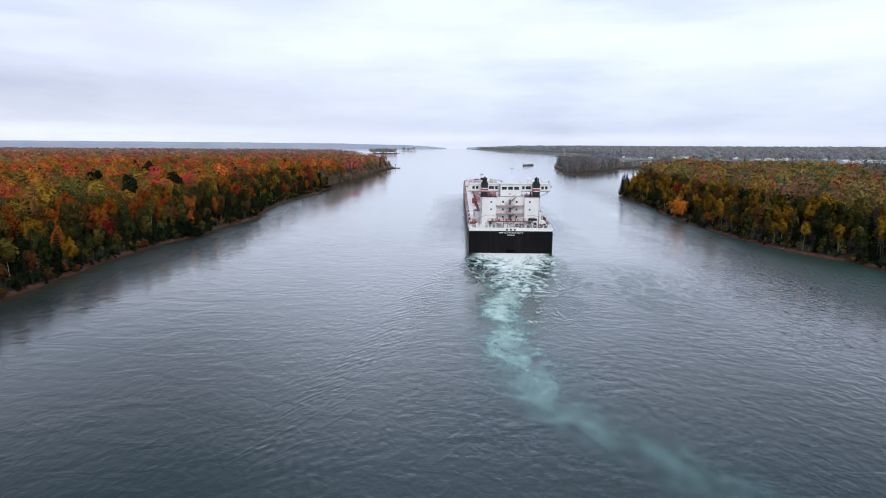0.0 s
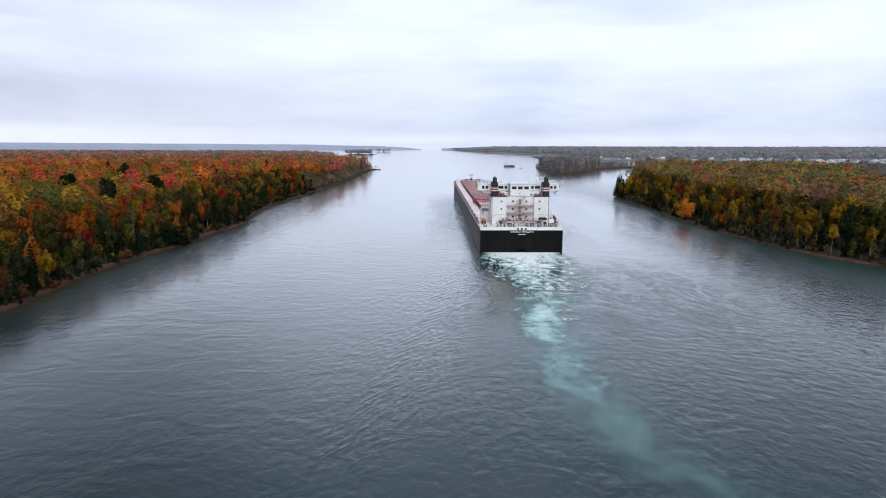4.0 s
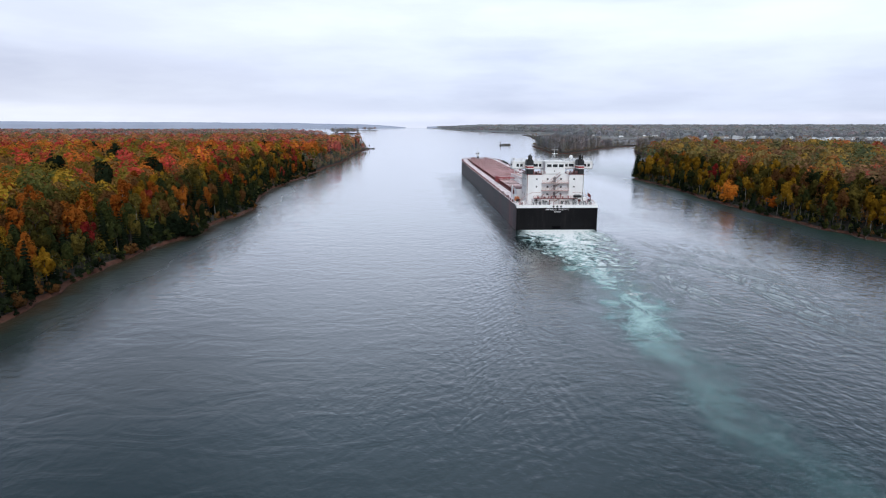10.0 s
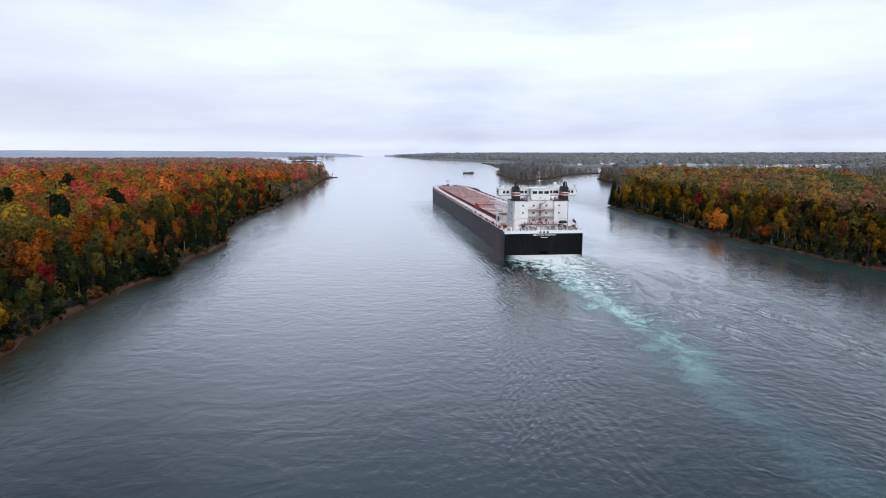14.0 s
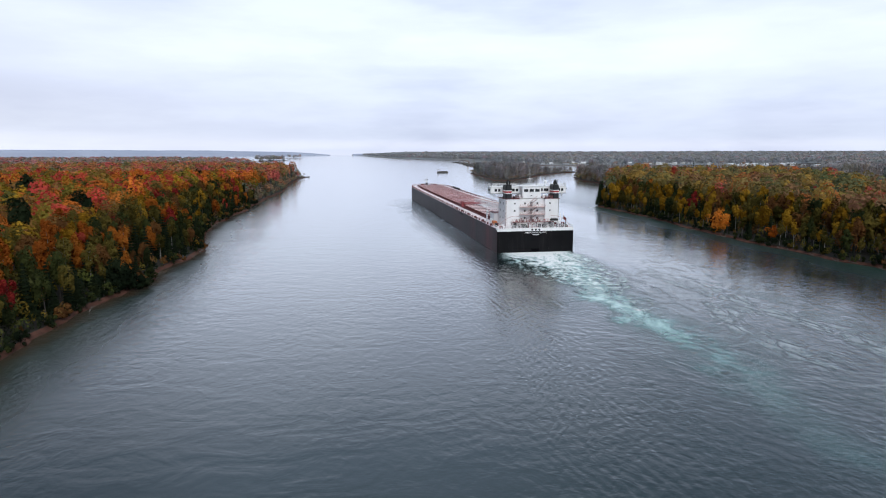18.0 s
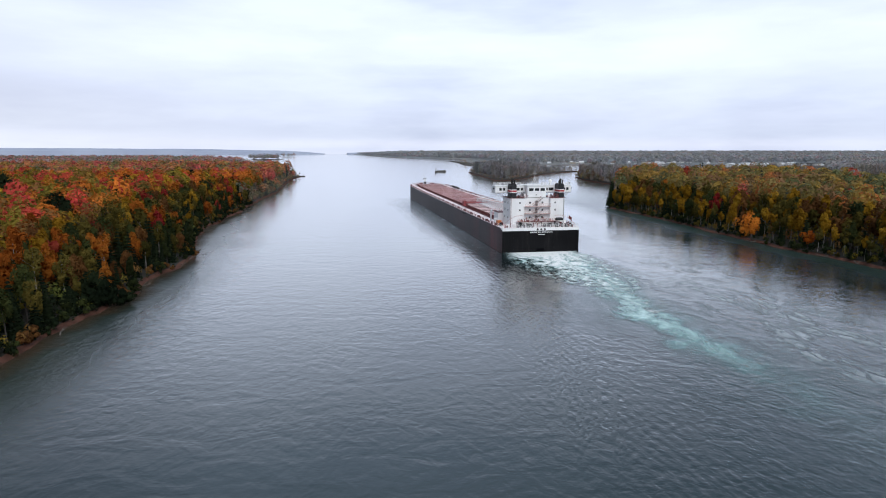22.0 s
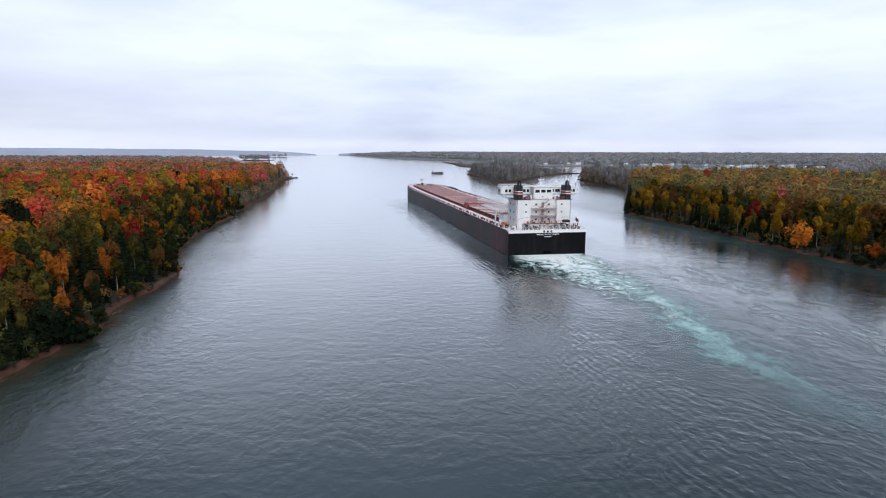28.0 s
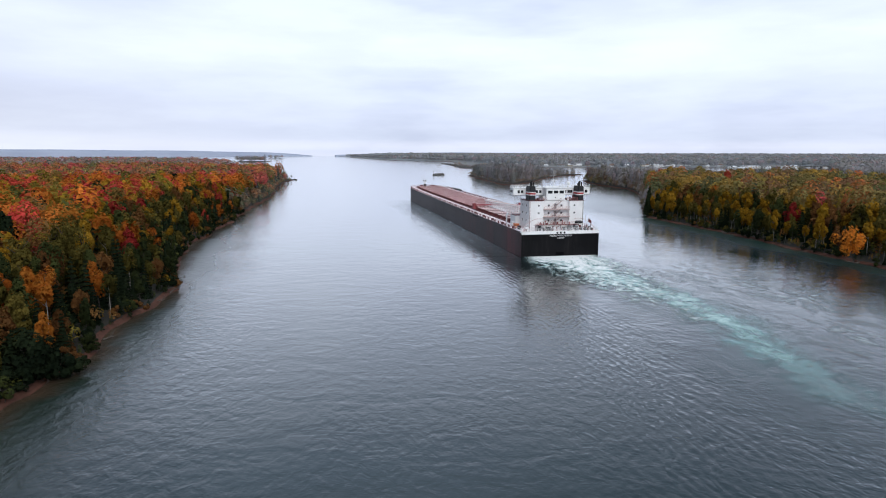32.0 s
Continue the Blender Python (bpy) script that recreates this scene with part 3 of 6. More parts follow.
def cone_crown(rng, n, size, width, low, top):
    """Clumps of a spruce: drooping boughs in uneven tiers round a narrow cone."""
    n, size = int(n * DETAIL[0]), size / DETAIL[0] ** 0.5
    u = 1 - np.sqrt(rng.uniform(0, 1, n))
    u = np.floor(u * 13 + rng.uniform(-0.18, 0.18, n)) / 13 * 0.75 + u * 0.25
    u = np.clip(u, 0, 0.985)
    a = rng.uniform(0, 2 * pi, n)
    r = width * (1 - u) ** 0.85 * rng.uniform(0.35, 1.08, n) * (1 + 0.25 * np.sin(a * 3 + 9 * u))
    out = np.stack([np.cos(a), np.sin(a), np.full(n, 0.55)], 1)
    p = np.stack([r * np.cos(a), r * np.sin(a), low + (top - low) * u - 0.16 * r], 1)
    return clumps(rng, p, out, size, 0.6)


def blades(name, verts, mat, tint=None):
    """A mesh of separate three-sided blades."""
    n = len(verts) // 3
    me = bpy.data.meshes.new(name)
    me.vertices.add(3 * n)
    me.vertices.foreach_set("co", np.ascontiguousarray(verts[:, :3], dtype=np.float32).ravel())
    me.loops.add(3 * n)
    me.loops.foreach_set("vertex_index", np.arange(3 * n, dtype=np.int32))
    me.polygons.add(n)
    me.polygons.foreach_set("loop_start", np.arange(0, 3 * n, 3, dtype=np.int32))
    me.materials.append(mat)
    if tint is None:
        c = verts[::3, :3]
        wave = np.sin(c[:, 0] * 1.5 + 2 * np.sin(c[:, 2] * 0.9)) * np.cos(c[:, 1] * 1.4 + c[:, 2] * 0.6) + 0.5 * np.sin(c[:, 2] * 2.1 + c[:, 0])
        me.attributes.new("bough", "FLOAT", "FACE").data.foreach_set("value", np.clip(0.5 + 0.5 * wave, 0, 1).astype(np.float32))
    else:
        col = me.attributes.new("tint", "FLOAT_COLOR", "FACE")
        col.data.foreach_set("color", np.concatenate([tint, np.ones((n, 1))], 1).astype(np.float32).ravel())
    me.update(calc_edges=True)
    soft = verts[:, 3:] / (np.linalg.norm(verts[:, 3:], axis=1)[:, None] + 1e-9)
    me.attributes.new("custom_normal", "FLOAT_VECTOR", "POINT").data.foreach_set("vector", np.ascontiguousarray(soft, dtype=np.float32).ravel())
    return me


def stem(rng, height, r, limbs=5, low=0.45):
    """A tapered trunk with a slight bend and its limbs."""
    m = Mesh()
    pts, x, y = [], 0.0, 0.0
    for k in range(6):
        pts.append((x, y, height * k / 5))
        x += rng.uniform(-0.2, 0.2)
        y += rng.uniform(-0.2, 0.2)
    n, rad = 6, [r * (1.25 if k == 0 else 1 - k / 5.6) for k in range(6)]
    ring = [(p[0] + q * cos(2 * pi * i / n), p[1] + q * sin(2 * pi * i / n), p[2]) for p, q in zip(pts, rad) for i in range(n)]
    m.add(ring, [(k * n + i, k * n + (i + 1) % n, (k + 1) * n + (i + 1) % n, (k + 1) * n + i) for k in range(5) for i in range(n)] + [tuple(range(5 * n, 6 * n))])
    for k in range(limbs):
        u = rng.uniform(low, 0.9)
        i = min(int(u * 5), 4)
        p = Vector(pts[i]).lerp(Vector(pts[i + 1]), u * 5 - i)
        a, d = rng.uniform(0, 2 * pi), height * rng.uniform(0.12, 0.24)
        m.tube(p, p + Vector((cos(a) * d * 0.8, sin(a) * d * 0.8, d * 0.8)), r * 0.38, 4, r * 0.1)
    return m


KINDS = {}


def tree_kind(name, look_of, tones, bark, shape, variants, label):
    """Variants of one kind of tree, as mesh data: a limbed trunk, and a crown for each tone."""
    for tone in tones:
        for fine, detail in ((False, 0.72), (True, 1.75)):
            # trees that the camera passes near have finer leaves
            made, DETAIL[0] = [], detail
            for k in range(variants):
                rng = np.random.default_rng(100 * len(KINDS) + k)
                h, r, limbs, low = shape(rng)
                made.append((stem(rng, h * 0.86, r, limbs, low).data("trunk", bark), blades("crown", look_of(rng, h), LEAF[tone]), h))
            KINDS[name, tone, fine] = (made, label.format(TONE_WORDS[tone]))
    DETAIL[0] = 1.0


TONE_WORDS = dict(flame="bright orange", red="crimson", orange="orange", yellow="golden yellow", olive="olive green", green="dark green", brown="russet brown", spruce="dark green")
tree_kind("maple_tree", lambda g, h: broad_crown(g, 1450, 0.88, h * 0.205, h * 0.26, h, 20), ("red", "orange", "green", "yellow"), BARK,
          lambda g: (g.uniform(16.5, 20.5), 0.26, 5, 0.35), 3, "{} maple in autumn leaf on the river bank")
tree_kind("maple_tree", lambda g, h: broad_crown(g, 2000, 0.72, h * 0.40, h * 0.10, h, 22), ("flame",), BARK,
          lambda g: (g.uniform(16.5, 18.5), 0.26, 5, 0.35), 1, "{} maple in autumn leaf")
tree_kind("oak_tree", lambda g, h: broad_crown(g, 1400, 0.88, h * 0.20, h * 0.24, h, 18), ("brown", "olive", "green"), BARK,
          lambda g: (g.uniform(16.0, 20.0), 0.28, 5, 0.35), 3, "{} broad-crowned oak on the river bank")
tree_kind("birch_tree", lambda g, h: broad_crown(g, 1000, 0.75, h * 0.155, h * 0.38, h, 17), ("yellow", "olive", "green", "orange"), BIRCH_BARK,
          lambda g: (g.uniform(15.5, 19.5), 0.17, 4, 0.5), 3, "slender white-barked birch with {} leaves")
tree_kind("aspen_tree", lambda g, h: broad_crown(g, 1150, 0.80, h * 0.17, h * 0.40, h, 17), ("yellow", "olive", "green", "brown"), ASPEN_BARK,
          lambda g: (g.uniform(15.5, 20.0), 0.18, 4, 0.5), 3, "tall grey-barked aspen with {} leaves")
tree_kind("spruce_tree", lambda g, h: cone_crown(g, 1600, 0.95, h * 0.17, h * 0.03, h), ("spruce",), BARK,
          lambda g: (g.uniform(13.5, 18.5), 0.2, 0, 0.5), 4, "narrow {} spruce with drooping boughs")
tree_kind("pine_tree", lambda g, h: broad_crown(g, 1700, 1.05, h * 0.20, h * 0.28, h, 15), ("spruce",), BARK,
          lambda g: (g.uniform(22, 24), 0.4, 6, 0.3), 2, "tall {} white pine above the canopy")
tree_kind("waterside_bush", lambda g, h: broad_crown(g, 420, 0.55, h * 0.5, 0.05, h, 7), ("green", "brown", "olive", "spruce"), BARK,
          lambda g: (g.uniform(3.0, 5.0), 0.06, 3, 0.2), 3, "low {} bush at the water's edge")


def plant(name, tone, rng, x, y, z, size=1.0, group="", label="", lean=0.0):
    made, text = KINDS[name, tone, x < 0 and y < 105]
    trunk, crown, h = made[rng.integers(len(made))]
    m = Matrix.LocRotScale((x, y, z - 0.15), Euler((rng.normal(0, 0.03), lean + rng.normal(0, 0.03), rng.uniform(0, 6.283) * (lean == 0))), (size * rng.uniform(0.92, 1.08), size * rng.uniform(0.92, 1.08), size))
    ob = thing(name, label or text, name.split("_")[1], group, m)
    part("trunk", trunk, None, ob)
    part("crown", crown, None, ob)
    return ob


def land_height(d, x, y):
    """The ground's height d metres behind a shoreline."""
    z = np.interp(d, [p[0] for p in SLOPE], [p[1] for p in SLOPE])
    return z + rise(x, y) * min(d / 6, 1.5)


def shore_x(line, y):
    """Where a shoreline that runs along y crosses that y."""
    return float(np.interp(y, [p[1] for p in line], [p[0] for p in line]))


WEST = sorted(shore(LEFT[:19], 3.5), key=lambda p: p[1])
EAST = sorted(shore(RIGHT[:20], 3.5), key=lambda p: p[1])
MIX_WEST = [("spruce_tree", "spruce", 0.26), ("oak_tree", "olive", 0.19), ("birch_tree", "yellow", 0.04), ("birch_tree", "olive", 0.05), ("maple_tree", "orange", 0.13),
            ("oak_tree", "brown", 0.09), ("oak_tree", "green", 0.10), ("maple_tree", "red", 0.03), ("maple_tree", "yellow", 0.05), ("aspen_tree", "olive", 0.14), ("aspen_tree", "yellow", 0.05)]
MIX_EAST = [("spruce_tree", "spruce", 0.12), ("oak_tree", "olive", 0.16), ("birch_tree", "yellow", 0.05), ("birch_tree", "olive", 0.07), ("maple_tree", "orange", 0.02),
            ("oak_tree", "brown", 0.08), ("oak_tree", "green", 0.10), ("aspen_tree", "yellow", 0.22), ("aspen_tree", "olive", 0.17), ("aspen_tree", "brown", 0.05), ("maple_tree", "yellow", 0.04)]


MIX_WEST_NEAR = [("spruce_tree", "spruce", 0.36), ("oak_tree", "olive", 0.14), ("oak_tree", "green", 0.20), ("birch_tree", "olive", 0.06), ("aspen_tree", "olive", 0.05),
                 ("maple_tree", "orange", 0.09), ("oak_tree", "brown", 0.14), ("maple_tree", "yellow", 0.02)]


MIX_WEST_DEEP = [("spruce_tree", "spruce", 0.24), ("oak_tree", "olive", 0.20), ("aspen_tree", "olive", 0.10), ("oak_tree", "green", 0.13), ("maple_tree", "orange", 0.17),
                 ("oak_tree", "brown", 0.15), ("maple_tree", "yellow", 0.07), ("aspen_tree", "yellow", 0.03), ("maple_tree", "red", 0.02), ("birch_tree", "orange", 0.03)]


def pick(rng, mix):
    u = rng.uniform(0, sum(m[2] for m in mix))
    for name, tone, w in mix:
        u -= w
        if u <= 0:
            return name, tone
    return mix[0][:2]


def front_row(line, side, y0, y1, depth, gap, mix, deep, seed, group):
    """Single trees in the strip of land behind a shoreline: dark ones and bushes at the water, taller ones behind."""
    rng = np.random.default_rng(seed)
    y = y0
    while y < y1:
        d = 2.9 + rng.uniform(0, 1.6)
        while d < depth:
            yy = y + rng.uniform(-0.5, 0.5) * gap
            x = shore_x(line, yy) + side * d
            edge = min((d - 3) / 15, 1.0)
            name, tone = pick(rng, mix if d < 13 else deep)
            if side > 0 and d < 12 and rng.uniform() < 0.62:
                # pale-stemmed trees stand before the dark ones on the east bank
                front = (("birch_tree", "olive"), ("aspen_tree", "yellow"), ("aspen_tree", "olive"), ("birch_tree", "yellow"), ("spruce_tree", "spruce"), ("oak_tree", "green"))
                name, tone = front[rng.choice(6, p=(0.17, 0.25, 0.18, 0.15, 0.14, 0.11) if d < 8 else (0.1, 0.22, 0.18, 0.10, 0.23, 0.17))]
            elif side < 0 and d < 11 and rng.uniform() < (0.56 if y < 65 else 0.5):
                name, tone = (("spruce_tree", "spruce"), ("oak_tree", "green"), ("oak_tree", "olive"), ("birch_tree", "olive"))[rng.choice(4, p=(0.66, 0.24, 0.04, 0.06))]
            if not any(math.hypot(x - a, yy - b) < r for a, b, r in KEEP_CLEAR):
                plant(name, tone, rng, x, yy, land_height(d, x, yy), (0.58 + 0.42 * edge) * rng.uniform(0.85, 1.1), group)
            d += gap * rng.uniform(0.8, 1.25)
        for k in range(3 if side < 0 and y < 110 else 2):
            yy, d = y + rng.uniform(-0.5, 0.5) * gap, rng.uniform(0.2, 3.0)
            x = shore_x(line, yy) + side * d
            if noise.noise((x * 0.05, yy * 0.05, 4)) > -0.22 and not any(math.hypot(x - a, yy - b) < r - 1 for a, b, r in KEEP_CLEAR):
                plant("waterside_bush", (("spruce", "spruce", "spruce", "green", "brown", "spruce") if side < 0 else ("green", "spruce", "spruce", "green", "spruce", "olive"))[rng.integers(6)], rng, x, yy, land_height(d, x, yy), rng.uniform(0.45, 0.95), group + ", bushes")
        y += gap


KEEP_CLEAR = [(102.5, 113, 5), (108, 84, 4), (115.5, 256, 4), (-148, -9, 4), (-144, -9, 3), (-150, 28, 4), (-146, 27, 2.5), (-143.3, 52.7, 4), (-139.5, 51.5, 3.5), (-148.7, 49.5, 3.5),
              (-148, 91, 4), (-147.6, 97, 3), (-143.5, 95, 2.5), (-140, 116, 2.5), (-149, -36.5, 4), (-144, 289, 6), (-173, 100, 4), (-210, 89, 4)]
front_row(WEST, -1, -75, 125, 27, 4.9, MIX_WEST_NEAR, MIX_WEST_DEEP, 11, "trees of the west bank")
front_row(WEST, -1, 125, 335, 27, 5.1, MIX_WEST, MIX_WEST, 13, "trees of the west bank")
front_row(EAST, 1, -35, 300, 25, 5.1, MIX_EAST, MIX_EAST, 12, "trees of the east bank")
g = np.random.default_rng(77)
# trees that stand out from the rest
plant("maple_tree", "flame", g, 102.9, 111, 0.4, 0.82, "", "bright orange maple leaning over the water", -0.34)
plant("maple_tree", "flame", g, 107.8, 84, 1.2, 0.44, "", "small golden maple at the bank's edge")
plant("maple_tree", "yellow", g, 115.5, 256, 1.8, 0.86, "", "golden yellow maple near the point")
plant("maple_tree", "red", g, 195, 258, 3.0, 1.28, "", "deep red maple among russet woods")
plant("maple_tree", "red", g, 187, 304, 3.0, 1.3, "", "deep red maple among russet woods")
plant("maple_tree", "green", g, 107, 169, 1.2, 0.74, "", "fresh green maple at the bank's edge")
plant("maple_tree", "red", g, 116, 159, 1.8, 0.92, "", "dull red maple behind the bank")
for y, d, s in ((276, 3, 0.95), (280, 6, 1.15), (272, 7, 1.05), (284, 9, 1.0)):
    plant("spruce_tree", "spruce", g, 109 + d, y, 1.2, s, "spruces on the east point")
plant("maple_tree", "red", g, -148, -9, 1.6, 0.62, "", "small crimson maple among dark spruces")
plant("maple_tree", "red", g, -183, -4, 2.2, 0.85, "", "crimson maple in the woods' edge")
plant("maple_tree", "orange", g, -149, -36.5, 1.6, 0.66, "", "orange maple at the bank")
plant("birch_tree", "olive", g, -150.5, 28, 1.6, 0.95, "", "tall white birch among dark spruces")
plant("birch_tree", "orange", g, -143.3, 52.7, 1.4, 0.84, "", "white birch with orange leaves at the bank")
plant("maple_tree", "orange", g, -148.7, 49.5, 1.6, 0.74, "", "orange maple behind the bank")
plant("maple_tree", "yellow", g, -148, 91, 1.6, 0.98, "", "golden yellow maple behind the bank")
plant("maple_tree", "yellow", g, -164, 90, 2.2, 1.02, "", "golden yellow maple behind the bank")
plant("maple_tree", "orange", g, -147.6, 97, 1.5, 0.6, "", "small bright orange-red maple among spruces")
plant("birch_tree", "olive", g, -140, 116, 1.3, 0.8, "", "white birch at the water's edge")
for x, y in ((-144, 285), (-146, 291), (-150, 297)):
    plant("maple_tree", "red", g, x, y, 1.6, g.uniform(0.66, 0.8), "crimson maples at the bend", "crimson maple at the water's edge")
for x, y in ((-173, 100), (-210, 89), (-214, 96), (-230, 190), (-178, 340), (-196, 250), (-300, 300), (-260, 60), (-176, 60)):
    plant("pine_tree", "spruce", g, x, y, 3.0, g.uniform(0.94, 1.08), "tall pines of the west bank")
for y, x, s in ((29, -142, 1.2), (31, -139.5, 1.15), (32.2, -137.8, 1.1), (33.2, -136.2, 1.0), (34.4, -134.8, 0.95), (35.4, -133.4, 0.85), (36.2, -132.2, 0.7), (34, -139, 1.2), (27, -143, 1.3), (33.5, -137, 1.0)):
    plant("waterside_bush", "spruce", g, x, y, 0.1, s * 1.55, "bushes over the water", "dark green bush hanging over the water")

TONES = np.array([[0.55, 0.072, 0.060], [0.62, 0.185, 0.034], [0.46, 0.27, 0.03], [0.215, 0.165, 0.033], [0.12, 0.135, 0.042], [0.28, 0.135, 0.05], [0.026, 0.04, 0.024], [0.40, 0.35, 0.335]])
# the tone that mixes into each, as crowns turn unevenly
SECOND = (1, 3, 3, 2, 3, 3, 4, 5)


# distance haze, mixed into the crowns' own colours
HAZE_GREY = np.array([0.37, 0.385, 0.42])


def forest(name, places, seed, shares, blade, count, label, height=18.5, spread=0.25, grey=0.0, low=0.30, bare=False):
    """Woodland as one mass: a crown of clumps for each place (x, y, ground, size); grey is the share of haze put into
    the colours.
    """
    rng = np.random.default_rng(seed)
    shapes = [dome_crown(np.random.default_rng(seed + k), count, blade, height * spread, height * low, height, 0.42 if grey < 0.3 else 0.12) for k in range(6)]
    if bare:
        shapes = [twig_crown(np.random.default_rng(seed + k), count, height * spread, height) for k in range(5)]
    cones = [cone_crown(np.random.default_rng(seed + 50 + k), count, blade * 1.05, height * 0.17, height * 0.06, height * 1.16) for k in range(3)]
    verts, tints = [], []
    for x, y, z, s in places:
        share = np.array(shares(x, y), float)
        tone = rng.choice(len(TONES), p=share / share.sum())
        v = cones[rng.integers(3)] if tone == 6 else shapes[rng.integers(len(shapes))]
        a = rng.uniform(0, 2 * pi)
        c, d = cos(a), sin(a)
        w = s * rng.uniform(0.85, 1.15)
        verts.append(np.stack([x + (v[:, 0] * c - v[:, 1] * d) * w, y + (v[:, 0] * d + v[:, 1] * c) * w, z + v[:, 2] * s * rng.uniform(0.85, 1.12), v[:, 3] * c - v[:, 4] * d, v[:, 3] * d + v[:, 4] * c, v[:, 5]], 1))
        c3 = v[::3, :3] * (2.2 / height)
        part_turned = np.clip(0.5 + 0.9 * np.sin(c3[:, 0] * 3.1 + a * 5) * np.cos(c3[:, 1] * 2.7 + s * 40) + 0.3 * np.sin(c3[:, 2] * 5 + a), 0, 1)[:, None] * rng.uniform(0.05, 0.5)
        own = TONES[tone] * (1 - part_turned) + TONES[SECOND[tone]] * part_turned
        # haze put into the tint: crowns go greyer and differ less
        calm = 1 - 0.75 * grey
        tints.append((own * (1 - grey) + HAZE_GREY * grey) * rng.uniform(1 - 0.28 * calm, 1 + 0.2 * calm) * rng.uniform(1 - 0.07 * calm, 1 + 0.07 * calm, (1, 3)) * rng.uniform(1 - 0.18 * calm, 1 + 0.18 * calm, (len(own), 1)))
    return tagged(part(name, blades(name, np.concatenate(verts), WOODS, np.concatenate(tints)), None), label, "woods", kind="stuff")


def canopy(name, x0, x1, y0, y1, cell, height, inside, mat, label):
    """Far woodland as a rolling sheet of crowns that comes down to the ground along its edges."""
    xs, ys = np.arange(x0, x1, cell), np.arange(y0, y1, cell)
    ok = np.array([[inside(x, y) for x in xs] for y in ys])
    m, index = Mesh(), {}

    def vert(j, i):
        if (j, i) not in index:
            x, y = float(xs[i]), float(ys[j])
            z = height(x, y) * (1 + 0.30 * noise.noise((x * 0.032, y * 0.032, 3)) + 0.16 * noise.noise((x * 0.15, y * 0.15, 8))) + 1.5 * noise.noise((x * 0.01, y * 0.01, 5))
            rim = not ok[max(j - 1, 0):j + 1, max(i - 1, 0):i + 1].all()
            index[j, i] = len(m.v)
            m.v.append((x + cell * 0.35 * noise.noise((x, y, 1)), y + cell * 0.35 * noise.noise((x, y, 2)), 0.5 if rim else z))
        return index[j, i]
    for j in range(len(ys) - 1):
        for i in range(len(xs) - 1):
            if ok[j, i]:
                m.f.append((vert(j, i), vert(j, i + 1), vert(j + 1, i + 1), vert(j + 1, i)))
    return tagged(smooth(part(name, m, mat)), label, "woods", kind="stuff")


def scatter(rng, x0, x1, y0, y1, gap, inside):
    out = []
    for y in np.arange(y0, y1, gap):
        for x in np.arange(x0, x1, gap):
            px, py = x + rng.uniform(-0.45, 0.45) * gap, y + rng.uniform(-0.45, 0.45) * gap
            if inside(px, py):
                out.append((px, py))
    return out


def in_outline(outline, x, y):
    odd = False
    for (ax, ay), (bx, by) in zip(outline, outline[1:] + outline[:1]):
        if (ay > y) != (by > y) and x < ax + (y - ay) / (by - ay) * (bx - ax):
            odd = not odd
    return odd


def patchy(shares, x, y, scale, seed):
    """Lets neighbouring trees tend to the same tone."""
    return [w * math.exp(2.6 * noise.noise((x * scale, y * scale, seed + 7.3 * k))) for k, w in enumerate(shares)]


def west_shares(x, y):
    # maples redden the inland woods and the far point; olive and green stand nearer
    k = min(max((y - 40) / 300 + (-175 - x) / 420, 0), 1)
    return patchy((0.03 + 0.22 * k, 0.10 + 0.22 * k, 0.10 - 0.03 * k, 0.41 - 0.21 * k, 0.12 - 0.05 * k, 0.15 - 0.03 * k, 0.12 - 0.085 * k, 0.0), x, y, 0.03, 1.0)


def east_shares(x, y):
    return patchy((0.025, 0.05, 0.20, 0.27, 0.14, 0.26, 0.07, 0.0), x, y, 0.03, 4.0)


def grey_shares(x, y):
    return patchy((0.01, 0.02, 0.03, 0.10, 0.05, 0.15, 0.04, 0.60), x, y, 0.01, 9.0)


g = np.random.default_rng(5)
near = scatter(g, -420, -134, -120, 420, 6.8, lambda x, y: (shore_x(WEST, y) - x) > (28 if -77 < y < 337 else 6) and x > -150 - 0.86 * (y + 250))
for seed, blade, count, some in ((21, 0.95, 360, [p for p in near if math.hypot(p[0] + 89, p[1] + 81) < 235]), (41, 1.45, 160, [p for p in near if math.hypot(p[0] + 89, p[1] + 81) >= 235])):
    forest("west_woods", [(x, y, 3.2 + rise(x, y), g.uniform(0.82, 1.12)) for x, y in some], seed, west_shares, blade, count, "dense mixed autumn woods in red, orange, gold and green", 18.5, 0.215)
mid = scatter(g, -760, -126, 420, 830, 8.5, lambda x, y: (shore_x(WEST, y) - x) > 6 and x > -60 - 0.78 * (y + 235) and not (x > -150 - 0.5 * (y - 770) and y > 765))
mid += scatter(g, -700, -420, 0, 420, 8.5, lambda x, y: x > -90 - 0.80 * (y + 235))
canopy("west_understory", -760, -140, 420, 826, 9, lambda x, y: 13.5, lambda x, y: x > -80 - 0.80 * (y + 235) and shore_x(WEST, y) - x > 16, MAPLE_CANOPY, "deeper canopy of the maple woods")
forest("west_woods", [(x, y, 3.0 + rise(x, y), g.uniform(0.85, 1.1)) for x, y in mid], 22, west_shares, 2.1, 95, "dense mixed autumn woods in red, orange, gold and green", 18.5, 0.26, 0.14)


def far_west(x, y):
    return -120 - 0.80 * (y + 235) < x < np.interp(y, [835, 930, 1200, 1330, 1420, 1800], [-215, -262, -266, -275, -305, -435])


